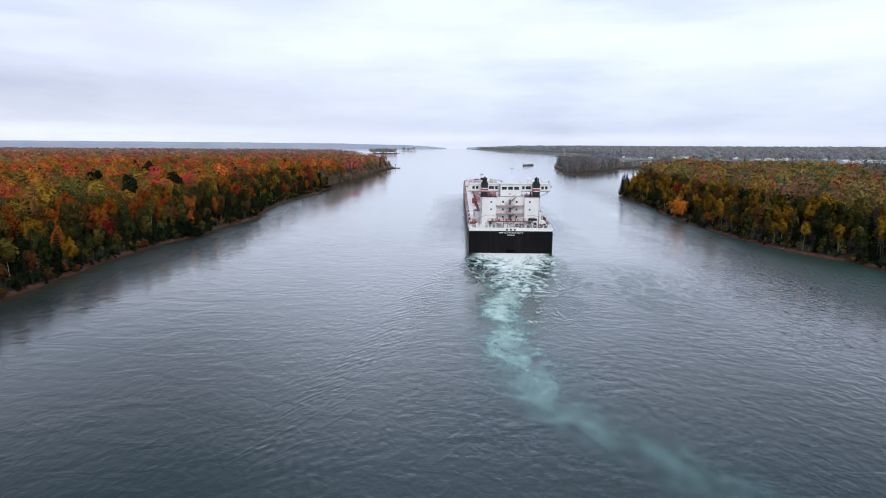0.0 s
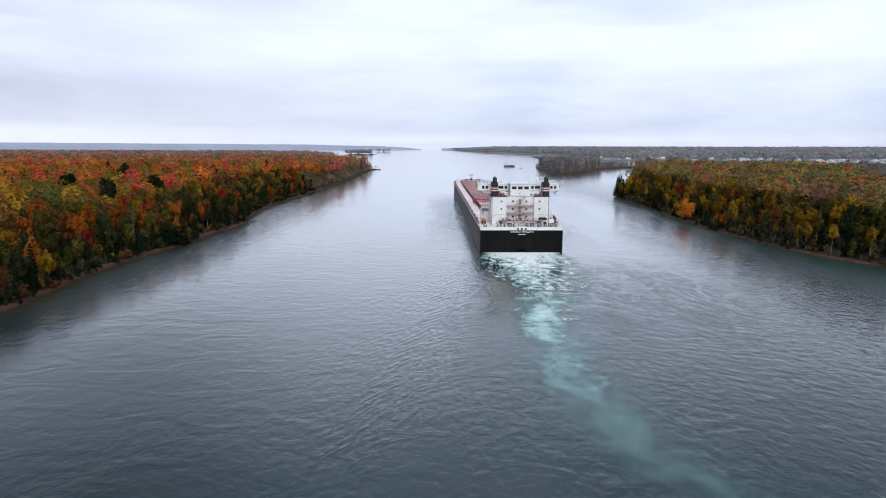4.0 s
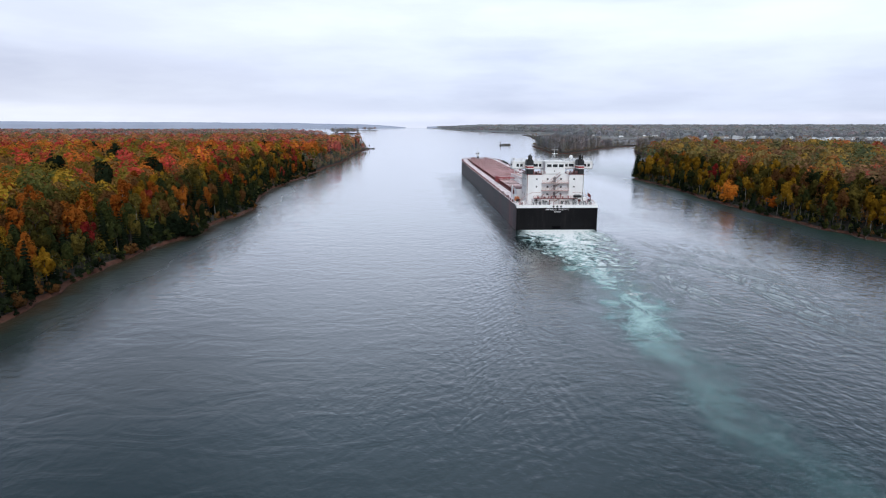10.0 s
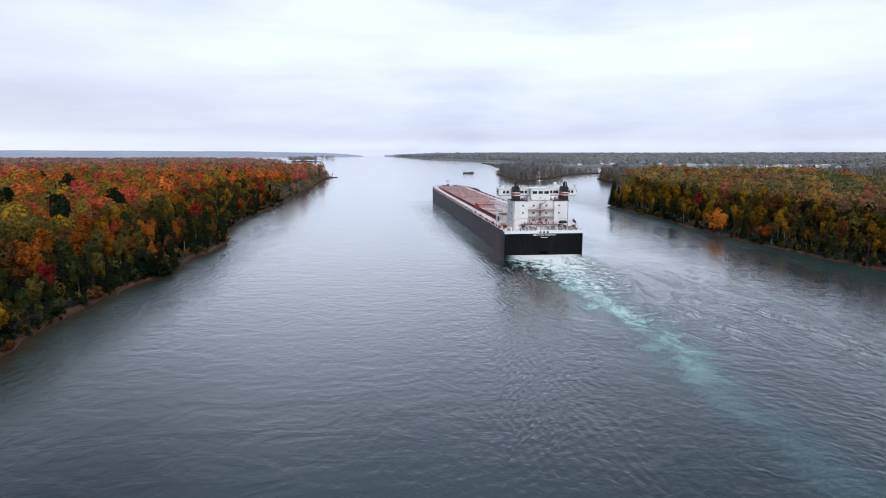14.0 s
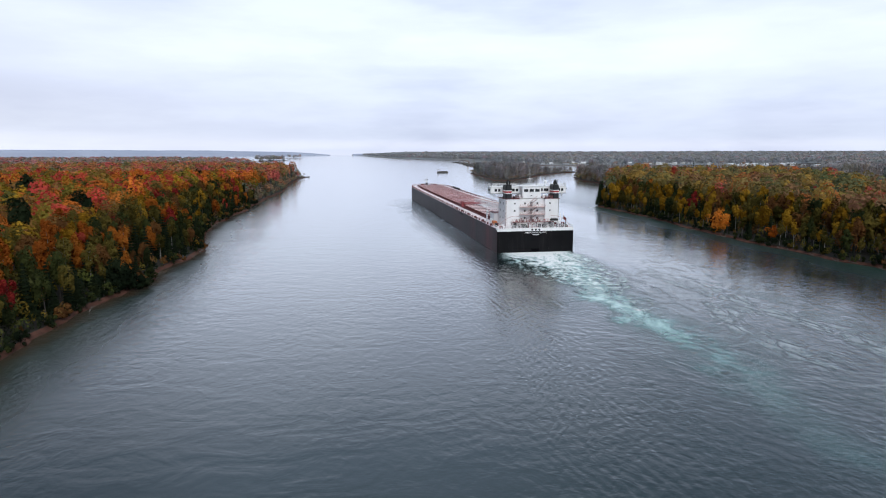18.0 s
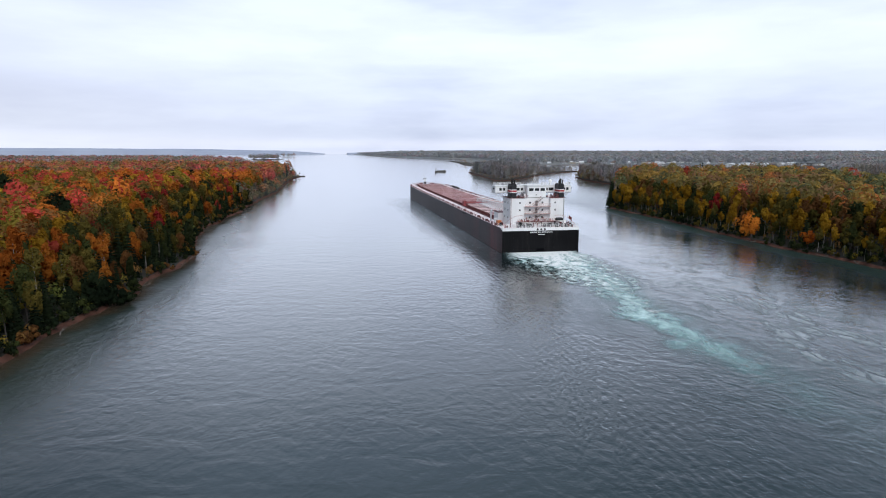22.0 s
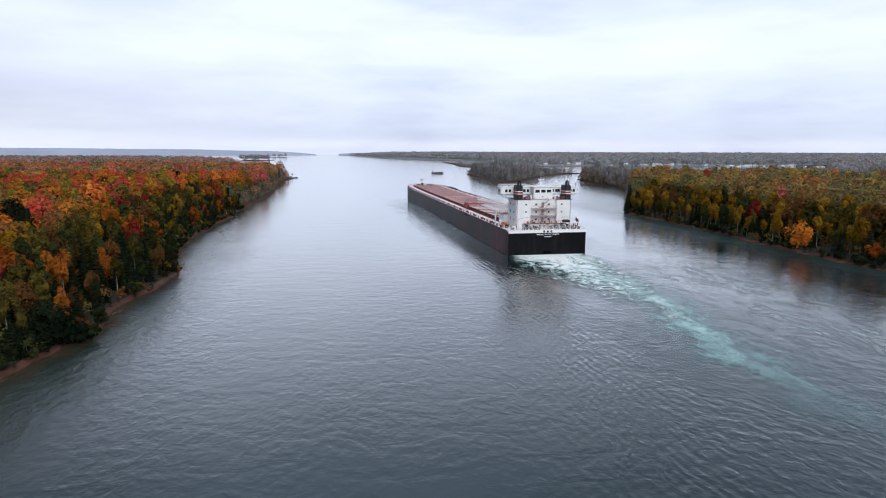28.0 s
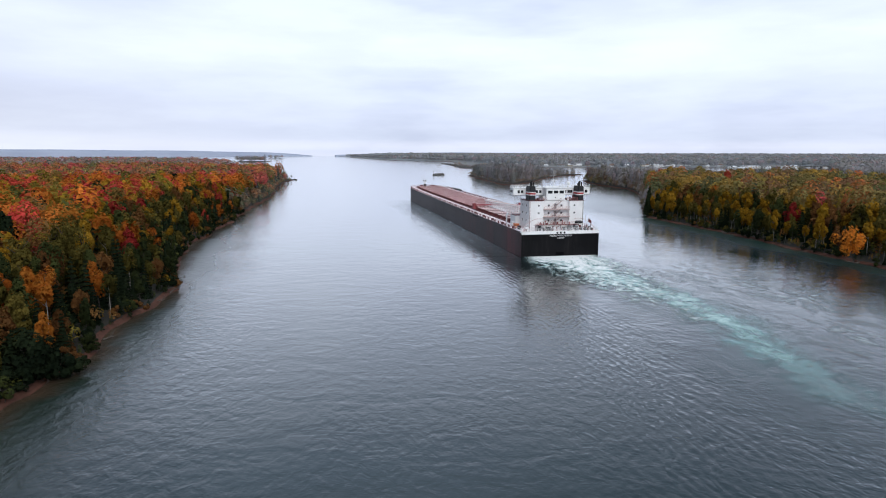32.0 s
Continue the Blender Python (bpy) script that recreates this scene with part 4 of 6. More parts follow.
canopy("far_west_woods", -1650, -240, 838, 1860, 14, lambda x, y: 15.5, far_west, MAPLE_CANOPY, "far maple woods turning crimson")
crest = scatter(g, -1600, -255, 840, 1840, 14, far_west)
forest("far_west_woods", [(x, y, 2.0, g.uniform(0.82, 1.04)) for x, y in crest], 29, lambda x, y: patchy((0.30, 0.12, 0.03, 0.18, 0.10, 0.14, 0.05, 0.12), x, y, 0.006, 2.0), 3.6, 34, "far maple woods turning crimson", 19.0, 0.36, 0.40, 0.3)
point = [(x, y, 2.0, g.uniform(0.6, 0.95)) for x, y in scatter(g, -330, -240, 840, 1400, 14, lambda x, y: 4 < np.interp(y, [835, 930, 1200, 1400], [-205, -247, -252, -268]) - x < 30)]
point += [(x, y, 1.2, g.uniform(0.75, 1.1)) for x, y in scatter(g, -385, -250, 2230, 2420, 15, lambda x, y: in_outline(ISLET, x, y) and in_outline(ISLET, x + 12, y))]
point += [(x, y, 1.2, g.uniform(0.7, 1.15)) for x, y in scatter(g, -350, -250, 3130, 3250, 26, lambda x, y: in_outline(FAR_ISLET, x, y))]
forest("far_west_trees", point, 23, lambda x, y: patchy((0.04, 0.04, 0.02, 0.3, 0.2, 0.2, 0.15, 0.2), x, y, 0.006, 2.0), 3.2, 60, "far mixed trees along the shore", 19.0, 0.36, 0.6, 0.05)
side = scatter(g, 108, 520, -60, 740, 6.8, lambda x, y: (x - shore_x(EAST, y)) > (26 if -37 < y < 302 else 6) and x < np.interp(y, [-60, 172, 270, 400, 470, 560, 740], [215, 248, 300, 352, 362, 310, 296]))
forest("east_woods", [(x, y, 3.0 + rise(x, y), g.uniform(0.9, 1.15)) for x, y in side if y < 430], 24, east_shares, 1.25, 205, "olive, russet and gold woods behind the bank", 19.5, 0.21, 0.1)
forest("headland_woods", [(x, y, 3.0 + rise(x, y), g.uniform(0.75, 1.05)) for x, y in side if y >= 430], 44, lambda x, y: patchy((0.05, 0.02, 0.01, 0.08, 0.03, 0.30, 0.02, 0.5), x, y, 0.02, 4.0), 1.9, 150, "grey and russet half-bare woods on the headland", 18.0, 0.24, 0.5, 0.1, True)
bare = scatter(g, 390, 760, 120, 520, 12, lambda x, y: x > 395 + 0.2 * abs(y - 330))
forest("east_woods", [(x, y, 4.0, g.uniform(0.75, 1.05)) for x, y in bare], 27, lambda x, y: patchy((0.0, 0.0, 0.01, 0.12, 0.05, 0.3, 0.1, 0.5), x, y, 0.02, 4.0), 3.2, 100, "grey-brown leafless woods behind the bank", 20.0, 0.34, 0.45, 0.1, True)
rear = scatter(g, -230, -140, -260, -80, 8.5, lambda x, y: shore_x(WEST, y) - x > 4 and (y < -120 or x > -165))
forest("west_woods", [(x, y, 2.0 + rise(x, y), g.uniform(0.6, 1.0)) for x, y in rear], 51, west_shares, 2.4, 60, "dense mixed autumn woods on the west bank", 18.0, 0.25)
rear = scatter(g, 128, 240, -260, -38, 8.5, lambda x, y: x - shore_x(EAST, y) > 4 and (y < -60 or x < 190))
forest("east_woods", [(x, y, 2.0 + rise(x, y), g.uniform(0.6, 1.0)) for x, y in rear], 52, east_shares, 2.4, 60, "olive and gold woods on the east bank", 18.0, 0.25)
fringe = []
for line, side, y0, y1 in ((WEST, -1, 335, 775), (EAST, 1, 300, 765)):
    for y in np.arange(y0, y1, 4.5):
        for d in (1.5, 5.5, 9.5):
            x = shore_x(line, y) + side * (d + g.uniform(-1, 1))
            fringe.append((x, y + g.uniform(-2, 2), 0.7 + 0.1 * d, (0.22 + 0.055 * d) * g.uniform(0.7, 1.2)))
forest("bank_thicket", fringe, 26, lambda x, y: patchy((0.02, 0.03, 0.01, 0.12, 0.15, 0.30, 0.37, 0.0) if x < 0 else (0.0, 0.0, 0.01, 0.16, 0.08, 0.30, 0.05, 0.4), x, y, 0.03, 6.0), 2.1, 90, "low thicket along the water's edge", 18.0, 0.3, 0.22, 0.03)


# undergrowth in near-black spruce tones, which also stand for shade under the trees
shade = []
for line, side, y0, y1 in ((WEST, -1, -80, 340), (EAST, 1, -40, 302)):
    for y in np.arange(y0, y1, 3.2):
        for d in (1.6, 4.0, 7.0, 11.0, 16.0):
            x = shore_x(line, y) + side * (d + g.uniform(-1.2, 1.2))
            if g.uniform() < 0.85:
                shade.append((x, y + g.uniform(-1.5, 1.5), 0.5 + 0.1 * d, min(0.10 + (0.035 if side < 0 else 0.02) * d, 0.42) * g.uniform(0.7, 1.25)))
forest("bank_undergrowth", shade, 28, lambda x, y: patchy((0.0, 0.0, 0.005, 0.07, 0.16, 0.12, 0.65, 0.0), x, y, 0.04, 6.0), 2.4, 60, "undergrowth beneath the bank's trees with shade in its dark tones", 18.0, 0.3, 0.0, 0.02)


# ---- the thin end of the west point ----
for x, y, s, tone in ((-152, 778, 0.72, "olive"), (-147, 786, 0.78, "olive"), (-143, 780, 0.55, "brown"), (-141, 792, 0.74, "olive"), (-137, 786, 0.5, "olive"), (-135, 797, 0.62, "green"), (-150, 795, 0.8, "olive"), (-156, 788, 0.85, "brown"), (-126, 810, 0.36, "green")):
    plant("oak_tree" if s > 0.6 else "aspen_tree", tone, g, x, y, 0.9, s, "thin trees of the point", "open %s tree on the low point" % TONE_WORDS[tone])
for k in range(9):
    x, y, r = -133 + 1.7 * k, 801 + 1.3 * k, g.uniform(0.8, 1.7)
    rock = thing("shore_rock", "dark wet boulder at the point's end", "rock", "boulders of the point", pose(x, y, 0.1, 0, 0, g.uniform(0, 90)))
    part("stone", Mesh().prism([(r * cos(a) * g.uniform(0.7, 1.3), r * sin(a) * g.uniform(0.7, 1.3)) for a in (0.1, 1.1, 2.2, 3.1, 4.3, 5.2)], -0.5, g.uniform(0.6, 1.2)), SOIL, rock)


# ---- driftwood and stones at the water ----
def driftwood():
    rng = np.random.default_rng(19)
    wood = paint("bleached_driftwood", (0.10, 0.085, 0.07), 0.9, 0.3, 1.2)
    for line, side, y0, y1, n in ((WEST, -1, -60, 300, 9), (EAST, 1, -20, 270, 24)):
        for k in range(n):
            y = rng.uniform(y0, y1)
            x = shore_x(line, y) + side * rng.uniform(-2.0, 0.8)
            size, turn = rng.uniform(2.5, 6), rng.uniform(-60, 60) + 90
            log = thing("driftwood_log", "bleached fallen log at the water's edge", "log", "driftwood on the banks", pose(x, y, 0.25, rng.uniform(-6, 6), rng.uniform(-8, 2), turn))
            part("stem", Mesh().tube((-size / 2, 0, 0), (0, 0.15, 0.05), 0.19, 6, 0.15).tube((0, 0.15, 0.05), (size / 2, -0.1, 0.2), 0.15, 6, 0.06), wood, log)
            for i in range(3):
                u = rng.uniform(-0.2, 0.45) * size
                part("branch", Mesh().tube((u, 0.1, 0.1), (u + rng.uniform(0.3, 1.2), rng.uniform(-1.2, 1.2), rng.uniform(0.4, 1.3)), 0.08, 5, 0.03), wood, log)


driftwood()


# ---- the ship ----
BEAM, LENGTH, DECK = 16.0, 304.0, 9.7


def hull_half(y):
    """Half the hull's width y metres ahead of the stern."""
    if y < 6:
        return BEAM - 0.35 * (1 - y / 6) ** 2
    if y < 272:
        return BEAM
    u = (y - 272) / (LENGTH - 272)
    return BEAM * (1 - u ** 2.5) ** 0.5 if u < 1 else 0.0


def sheer(y):
    return 0.75 * max((y - 190) / 114, 0) ** 2


STATIONS = [0, 1.5, 3, 6] + list(range(12, 270, 12)) + [272, 278, 283, 287, 291, 294.5, 297.5, 300, 302, 303.3, 304]


RECESS_SHADE = paint("recess_shade_paint", (0.003, 0.003, 0.004), 0.9, 0.2, 0.5, (0, 0, 0), 0.0, 0.0, 0.02)


def build_hull():
    rows = []
    for y in STATIONS:
        w = max(hull_half(y), 0.15)
        rake = 0.0 if y < 270 else 0.7 * (y - 270) / 34
        rows.append([(w - 0.6, y, -2.0), (w, y, 0.3), (w, y + rake * 0.4, DECK - 1.1 + sheer(y)), (w, y + rake, DECK + sheer(y))])
    for s in (-1, 1):
        m = Mesh()
        for a, b in zip(rows, rows[1:]):
            for k in range(3):
                q = [(s * p[0], p[1], p[2]) for p in (a[k], b[k], b[k + 1], a[k + 1])]
                m.add(q if s > 0 else q[::-1], [(0, 1, 2, 3)])
        side = part("hull_side", m, SIDE_HULL, SHIP, "charcoal grey weathered hull plating")
        # rubbing strake and the upright seams of the plating
        strake = Mesh()
        for a, b in zip(STATIONS, STATIONS[1:]):
            wa, wb = max(hull_half(a), 0.15), max(hull_half(b), 0.15)
            za, zb = DECK - 1.0 + sheer(a), DECK - 1.0 + sheer(b)
            q = [(s * (wa + 0.06), a, za), (s * (wb + 0.06), b, zb), (s * (wb + 0.06), b, zb + 0.16), (s * (wa + 0.06), a, za + 0.16)]
            strake.add(q if s > 0 else q[::-1], [(0, 1, 2, 3)])
        part("strake", strake, SIDE_HULL, side)
    w = hull_half(0)
    stern = part("transom", Mesh().box(-w, w, -0.02, 0.3, -2, DECK - 1.1), BLACK_HULL, SHIP, "flat black transom")
    part("bulwark", Mesh().box(-w - 0.03, w + 0.03, -0.06, 0.22, DECK - 1.1, DECK + 0.15, 0.04), WHITE, SHIP, "white bulwark band")
    for s in (-1, 1):
        part("bulwark", Mesh().box(s * w - 0.18, s * w + 0.05, 0.25, 9, DECK - 0.45, DECK + 0.15), WHITE, SHIP, "white bulwark band")
    # flat panel; the opening's shade is put into its near-black paint
    part("stern_recess", Mesh().box(-1.7, 1.5, -0.06, -0.03, 0.5, 1.5), RECESS_SHADE, stern, "flat panel painted as a shaded recess low in the transom")
    for x in (-11, -5.5, 5.5, 11):
        part("seam", Mesh().box(x - 0.04, x + 0.04, -0.045, -0.022, 0.3, 8.5), BLACK_HULL, stern)
    for x in (-1.45, 0, 1.45):
        m = Mesh()
        for i in range(12):
            a, b = 2 * pi * i / 12, 2 * pi * (i + 1) / 12
            m.add([(x + r * cos(t), -0.16 if r < 0.5 else -0.10, 9.12 + r * sin(t)) for r, t in ((0.26, a), (0.42, a), (0.42, b), (0.26, b))], [(0, 1, 2, 3)])
            m.add([(x, -0.07, 9.12), (x + 0.26 * cos(b), -0.07, 9.12 + 0.26 * sin(b)), (x + 0.26 * cos(a), -0.07, 9.12 + 0.26 * sin(a))], [(0, 2, 1)])
        part("fairlead", m, SOOT, SHIP, "round dark fairlead")
    deck = Mesh()
    for a, b in zip(rows, rows[1:]):
        deck.add([(-a[3][0], a[3][1], a[3][2] - 0.05), (a[3][0], a[3][1], a[3][2] - 0.05), (b[3][0], b[3][1], b[3][2] - 0.05), (-b[3][0], b[3][1], b[3][2] - 0.05)], [(0, 1, 2, 3)])
    part("deck", deck, DECK_PALE, SHIP, "pale pinkish side decks")
    m = Mesh().box(-10.8, 10.8, 17, 286, DECK - 0.04, DECK + 0.02)
    part("deck_strip", m, DECK_RED, SHIP, "red-painted deck between the hatches")
    bow = Mesh().prism([(-11, 287), (11, 287), (9, 295), (4.5, 301), (-4.5, 301), (-9, 295)], DECK + 0.5, DECK + 0.74)
    part("bow_deck", bow, DECK_RED, SHIP, "red foredeck")


def lettering(words, size, x, z, parent):
    cu = bpy.data.curves.new("name_lettering", "FONT")
    cu.body, cu.size, cu.align_x, cu.align_y, cu.extrude = words, size, "CENTER", "CENTER", 0.012
    cu.offset = 0.01
    cu.space_character = 1.12
    cu.materials.append(LETTER)
    ob = new("name_lettering", cu)
    ob.parent = parent
    ob.matrix_basis = pose(x, -0.045, z, 90, 0, 0)
    return tagged(ob, "white painted ship's name")


LETTER = paint("white_letter_paint", (0.8, 0.8, 0.8), 0.5, 0.1, 1.0)
DARK_RED = paint("dark_red_fitting_paint", (0.13, 0.02, 0.022), 0.6, 0.2, 0.8)
# shade of gaps and upright faces, and lit rib tops, as two paints
SHADE_RED = paint("shaded_deep_red_paint", (0.10, 0.016, 0.017), 0.65, 0.3, 0.6)
LIT_PINK = paint("lit_pink_rib_paint", (0.84, 0.64, 0.64), 0.6, 0.25, 0.8)
BALCONY = paint("pale_balcony_paint", (0.60, 0.45, 0.43), 0.6, 0.2, 0.8)
RAIL_RED = paint("red_rail_paint", (0.36, 0.15, 0.145), 0.6, 0.2, 1.0)
build_hull()
lettering("AMERICAN INTEGRITY", 0.82, 0.1, 7.95, SHIP)
part("lettering_bar", Mesh().box(-1.3, 1.5, -0.05, -0.03, 6.95, 7.2), LETTER, SHIP, "small white unreadable line of lettering")


def rail(points, height=1.05, gap=2.2, mat=None, r=0.045, bars=3):
    """A guard rail along points: posts and bars in one piece."""
    m = Mesh()
    for a, b in zip(points, points[1:]):
        a, b = Vector(a), Vector(b)
        n = max(int((b - a).length / gap), 1)
        for i in range(n + 1):
            p = a.lerp(b, i / n)
            m.tube(p, p + Vector((0, 0, height)), r, 4)
        for k in range(bars):
            h = Vector((0, 0, height * (k + 1) / bars))
            m.tube(a + h, b + h, r * 0.85, 4)
    return m


# ---- the aft house ----
def window(parent, x0, x1, z0, z1, y, frame_mat=None):
    w = part("window", Mesh().box(x0 - 0.08, x1 + 0.08, y - 0.05, y + 0.02, z0 - 0.08, z1 + 0.08), frame_mat or WHITE, parent)
    part("pane", Mesh().box(x0, x1, y - 0.07, y - 0.03, z0, z1), GLASS, w)
    return w


def side_window(parent, s, x, y0, y1, z0, z1):
    w = part("window", Mesh().box(x - 0.05, x + 0.05, y0 - 0.08, y1 + 0.08, z0 - 0.08, z1 + 0.08), WHITE, parent)
    part("pane", Mesh().box(x + s * 0.03 - 0.04, x + s * 0.03 + 0.04, y0, y1, z0, z1), GLASS, w)


TOP = 20.9
for s in (-1, 1):
    tower = part("house_tower", Mesh().box(min(s * 5.3, s * 11.2), max(s * 5.3, s * 11.2), 5, 15.5, DECK, TOP, 0.08), WHITE, SHIP, "plain white accommodation tower")
    for z in (19.1, 16.2):
        x = s * 7.3
        window(tower, x - 0.3, x + 0.3, z - 0.3, z + 0.3, 4.99)
    for z in (19.0, 16.1, 13.2):
        for y in (8.0, 12.4):
            side_window(tower, s, s * 11.2, y - 0.4, y + 0.4, z - 0.4, z + 0.4)
    part("tower_roof", Mesh().box(min(s * 5.2, s * 11.4), max(s * 5.2, s * 11.4), 4.8, 15.7, TOP, TOP + 0.18), DARK_RED, tower, "dark red roof deck")
    part("drain_pipe", Mesh().tube((s * 10.9, 4.9, DECK), (s * 10.9, 4.9, TOP), 0.1, 6), GREY if s > 0 else DARK_RED, tower)
    door = part("door", Mesh().box(s * 7.5 - 0.45, s * 7.5 + 0.45, 4.93, 5.02, DECK, DECK + 2.0), GREY, tower, "grey steel door")
    part("handle", Mesh().box(s * 7.5 + 0.25, s * 7.5 + 0.33, 4.88, 4.95, DECK + 0.95, DECK + 1.1), SOOT, door)
core = part("house_core", Mesh().box(-5.3, 5.3, 6.4, 15.5, DECK, TOP), WHITE, SHIP, "white recessed wall behind the stairs")
part("lower_house", Mesh().box(-13.2, 13.2, 15.6, 22, DECK, DECK + 4.6, 0.1), WHITE, SHIP, "low white house ahead of the towers")
part("lower_roof", Mesh().box(-13.3, 13.3, 15.6, 22.1, DECK + 4.6, DECK + 4.72), DARK_RED, SHIP, "dark red roof deck")
for k, z in enumerate((11.9, 14.8, 17.75)):
    wide = 8.6 if k == 0 else 5.25
    y0 = 3.1 if k == 0 else 4.3
    floor_ = part("balcony", Mesh().box(-wide, wide, y0, 6.4 if k else 4.95, z - 0.12, z), BALCONY, SHIP, "pale pinkish balcony deck")
    part("fascia", Mesh().box(-wide, wide, y0 - 0.06, y0, z - 0.22, z + 0.02), DARK_RED if k == 0 else BALCONY, floor_)
    part("guard_rail", rail([(-wide, y0, z), (wide, y0, z)], 1.05, 1.4, None, 0.035), RAIL_RED if k == 0 else BALCONY, floor_)
    for x in (-2.7, 2.5):
        window(core, x - 0.35, x + 0.35, z + 0.9, z + 1.6, 6.39)
    part("door", Mesh().box(-0.5, 0.45, 6.32, 6.41, z, z + 2.0), GREY, core, "grey steel door")
for x in (-8.4, -5.6, 5.6, 8.4):
    part("balcony_post", Mesh().tube((x, 3.2, DECK), (x, 3.2, 11.9), 0.09, 6), WHITE, SHIP)
levels = (DECK, 11.9, 14.8, 17.75, TOP)
for k, (z0, z1) in enumerate(zip(levels, levels[1:])):
    # open stairs climbing to starboard
    m = Mesh()
    x0, x1, y = -1.9, 1.9, 4.7 if k else 3.6
    for yy in (y, y + 0.9):
        m.add([(x0, yy, z0), (x0 + 0.3, yy, z0), (x1 + 0.3, yy, z1), (x1, yy, z1)], [(0, 1, 2, 3), (3, 2, 1, 0)])
        m.tube((x0, yy, z0 + 1.0), (x1, yy, z1 + 1.0), 0.05, 4)
    stair = part("stair", m, BALCONY, SHIP, "steep pale steel stair")
    n = 9
    for i in range(n):
        u = (i + 0.5) / n
        part("tread", Mesh().box(x0 + (x1 - x0) * u, x0 + (x1 - x0) * u + 0.34, y, y + 0.9, z0 + (z1 - z0) * u, z0 + (z1 - z0) * u + 0.05), GREY, stair)

# ---- bridge ----
wheel = part("wheelhouse", Mesh().box(-3.9, 3.9, 6.2, 15, TOP + 0.18, 25.7, 0.15), WHITE, SHIP, "white wheelhouse with dark windows")
for x in (-2.35, 0.0, 2.35):
    window(wheel, x - 0.9, x + 0.9, 23.65, 24.75, 6.19)
window(wheel, -0.4, 0.0, 21.9, 22.3, 6.19)
part("wheelhouse_roof", Mesh().box(-4.2, 4.2, 5.9, 15.3, 25.7, 25.9), WHITE, wheel)
for s, far in ((-1, 16.2), (1, 15.6)):
    a, b = sorted((s * 3.9, s * far))
    wing = part("bridge_wing", Mesh().box(a, b, 9.6, 14.2, 22.9, 25.5, 0.12), WHITE, SHIP, "white bridge wing")
    for x in (5.2, 6.6, 7.6, 12.6, 14.0):
        window(wing, s * x - 0.48, s * x + 0.48, 23.65, 24.75, 9.59)
    side_window(wing, s, s * far, 10.6, 11.6, 23.75, 24.7)
    side_window(wing, s, s * far, 12.2, 13.2, 23.75, 24.7)
    part("wing_roof", Mesh().box(a - 0.15, b + 0.15, 9.4, 14.4, 25.5, 25.65), WHITE, wing)
    part("wing_floor", Mesh().box(a, b, 9.3, 14.5, 22.72, 22.9), GREY, wing)
    part("wing_post", Mesh().tube((s * 14.8, 12, 20.9), (s * 14.8, 12, 22.8), 0.12, 6), WHITE, wing)
    part("wing_brace", Mesh().tube((s * 11.2, 12, 20.2), (s * 15.6, 12, 22.7), 0.12, 6), WHITE, wing)
    part("guard_rail", rail([(s * 4.4, 9.6, 25.65), (s * (far - 0.2), 9.6, 25.65), (s * (far - 0.2), 14.1, 25.65), (s * 4.4, 14.1, 25.65)], 1.0, 1.6, None, 0.05), WHITE, wing)
    part("search_light", Mesh().tube((s * (far - 0.6), 10.2, 25.65), (s * (far - 0.6), 10.2, 26.6), 0.08, 6).tube((s * (far - 0.6), 9.8, 26.6), (s * (far - 0.6), 10.5, 26.7), 0.28, 8), GREY, wing)
    part("wing_lamp", Mesh().box(s * (far + 0.3) - 0.25, s * (far + 0.3) + 0.25, 10.2, 10.9, 24.3, 24.7), SOOT, wing)
part("guard_rail", rail([(-4.1, 6.0, 25.9), (4.1, 6.0, 25.9)], 0.95, 1.4, None, 0.05), WHITE, wheel)
for s in (-1, 1):
    # lockers, vents and rafts on the house roof between funnel and wheelhouse
    for x, y, w, h, mat in ((5.0, 6.3, 0.7, 1.5, WHITE), (6.3, 7.2, 0.5, 1.2, GREY), (7.4, 6.2, 0.6, 1.0, SOOT), (8.0, 8.4, 0.5, 1.6, DARK_RED)):
        part("roof_locker", Mesh().box(s * x - w / 2, s * x + w / 2, y - w / 2, y + w / 2, TOP + 0.18, TOP + 0.18 + h, 0.05), mat, SHIP)
    part("guard_rail", rail([(s * 4.0, 5.0, TOP + 0.18), (s * 8.5, 5.0, TOP + 0.18)], 1.0, 1.2, None, 0.05), RAIL_RED, SHIP, "red roof rail")

# ---- funnels ----
for s in (-1, 1):
    x = s * 9.85
    fun = part("funnel", Mesh().prism([(x - 1.25, 5.4), (x - 0.9, 5.0), (x + 0.9, 5.0), (x + 1.25, 5.4), (x + 1.25, 9.4), (x + 0.8, 10.2), (x - 0.8, 10.2), (x - 1.25, 9.4)], TOP + 0.1, 26.1), FUNNEL, SHIP, "charcoal funnel with red and white bands")
    for z0, z1, mat in ((23.05, 23.35, WHITE), (23.35, 24.05, BAND_RED), (24.05, 24.35, WHITE)):
        k = 0.04
        part("band", Mesh().prism([(x - 1.25 - k, 5.4 - k), (x - 0.9, 5.0 - k), (x + 0.9, 5.0 - k), (x + 1.25 + k, 5.4 - k), (x + 1.25 + k, 9.4), (x + 0.8, 10.2 + k), (x - 0.8, 10.2 + k), (x - 1.25 - k, 9.4)], z0, z1), mat, fun)
    part("cap", Mesh().prism([(x - 1.0, 5.3), (x + 1.0, 5.3), (x + 1.0, 9.6), (x - 1.0, 9.6)], 26.1, 26.5), SOOT, fun)
    for dx, dy, h in ((-0.55, 6.2, 28.2), (0.05, 6.6, 28.5), (0.55, 6.1, 28.1), (0.1, 8.4, 27.4)):
        part("exhaust_pipe", Mesh().tube((x + dx, dy, 26.3), (x + dx, dy, h), 0.27, 8), SOOT, fun)

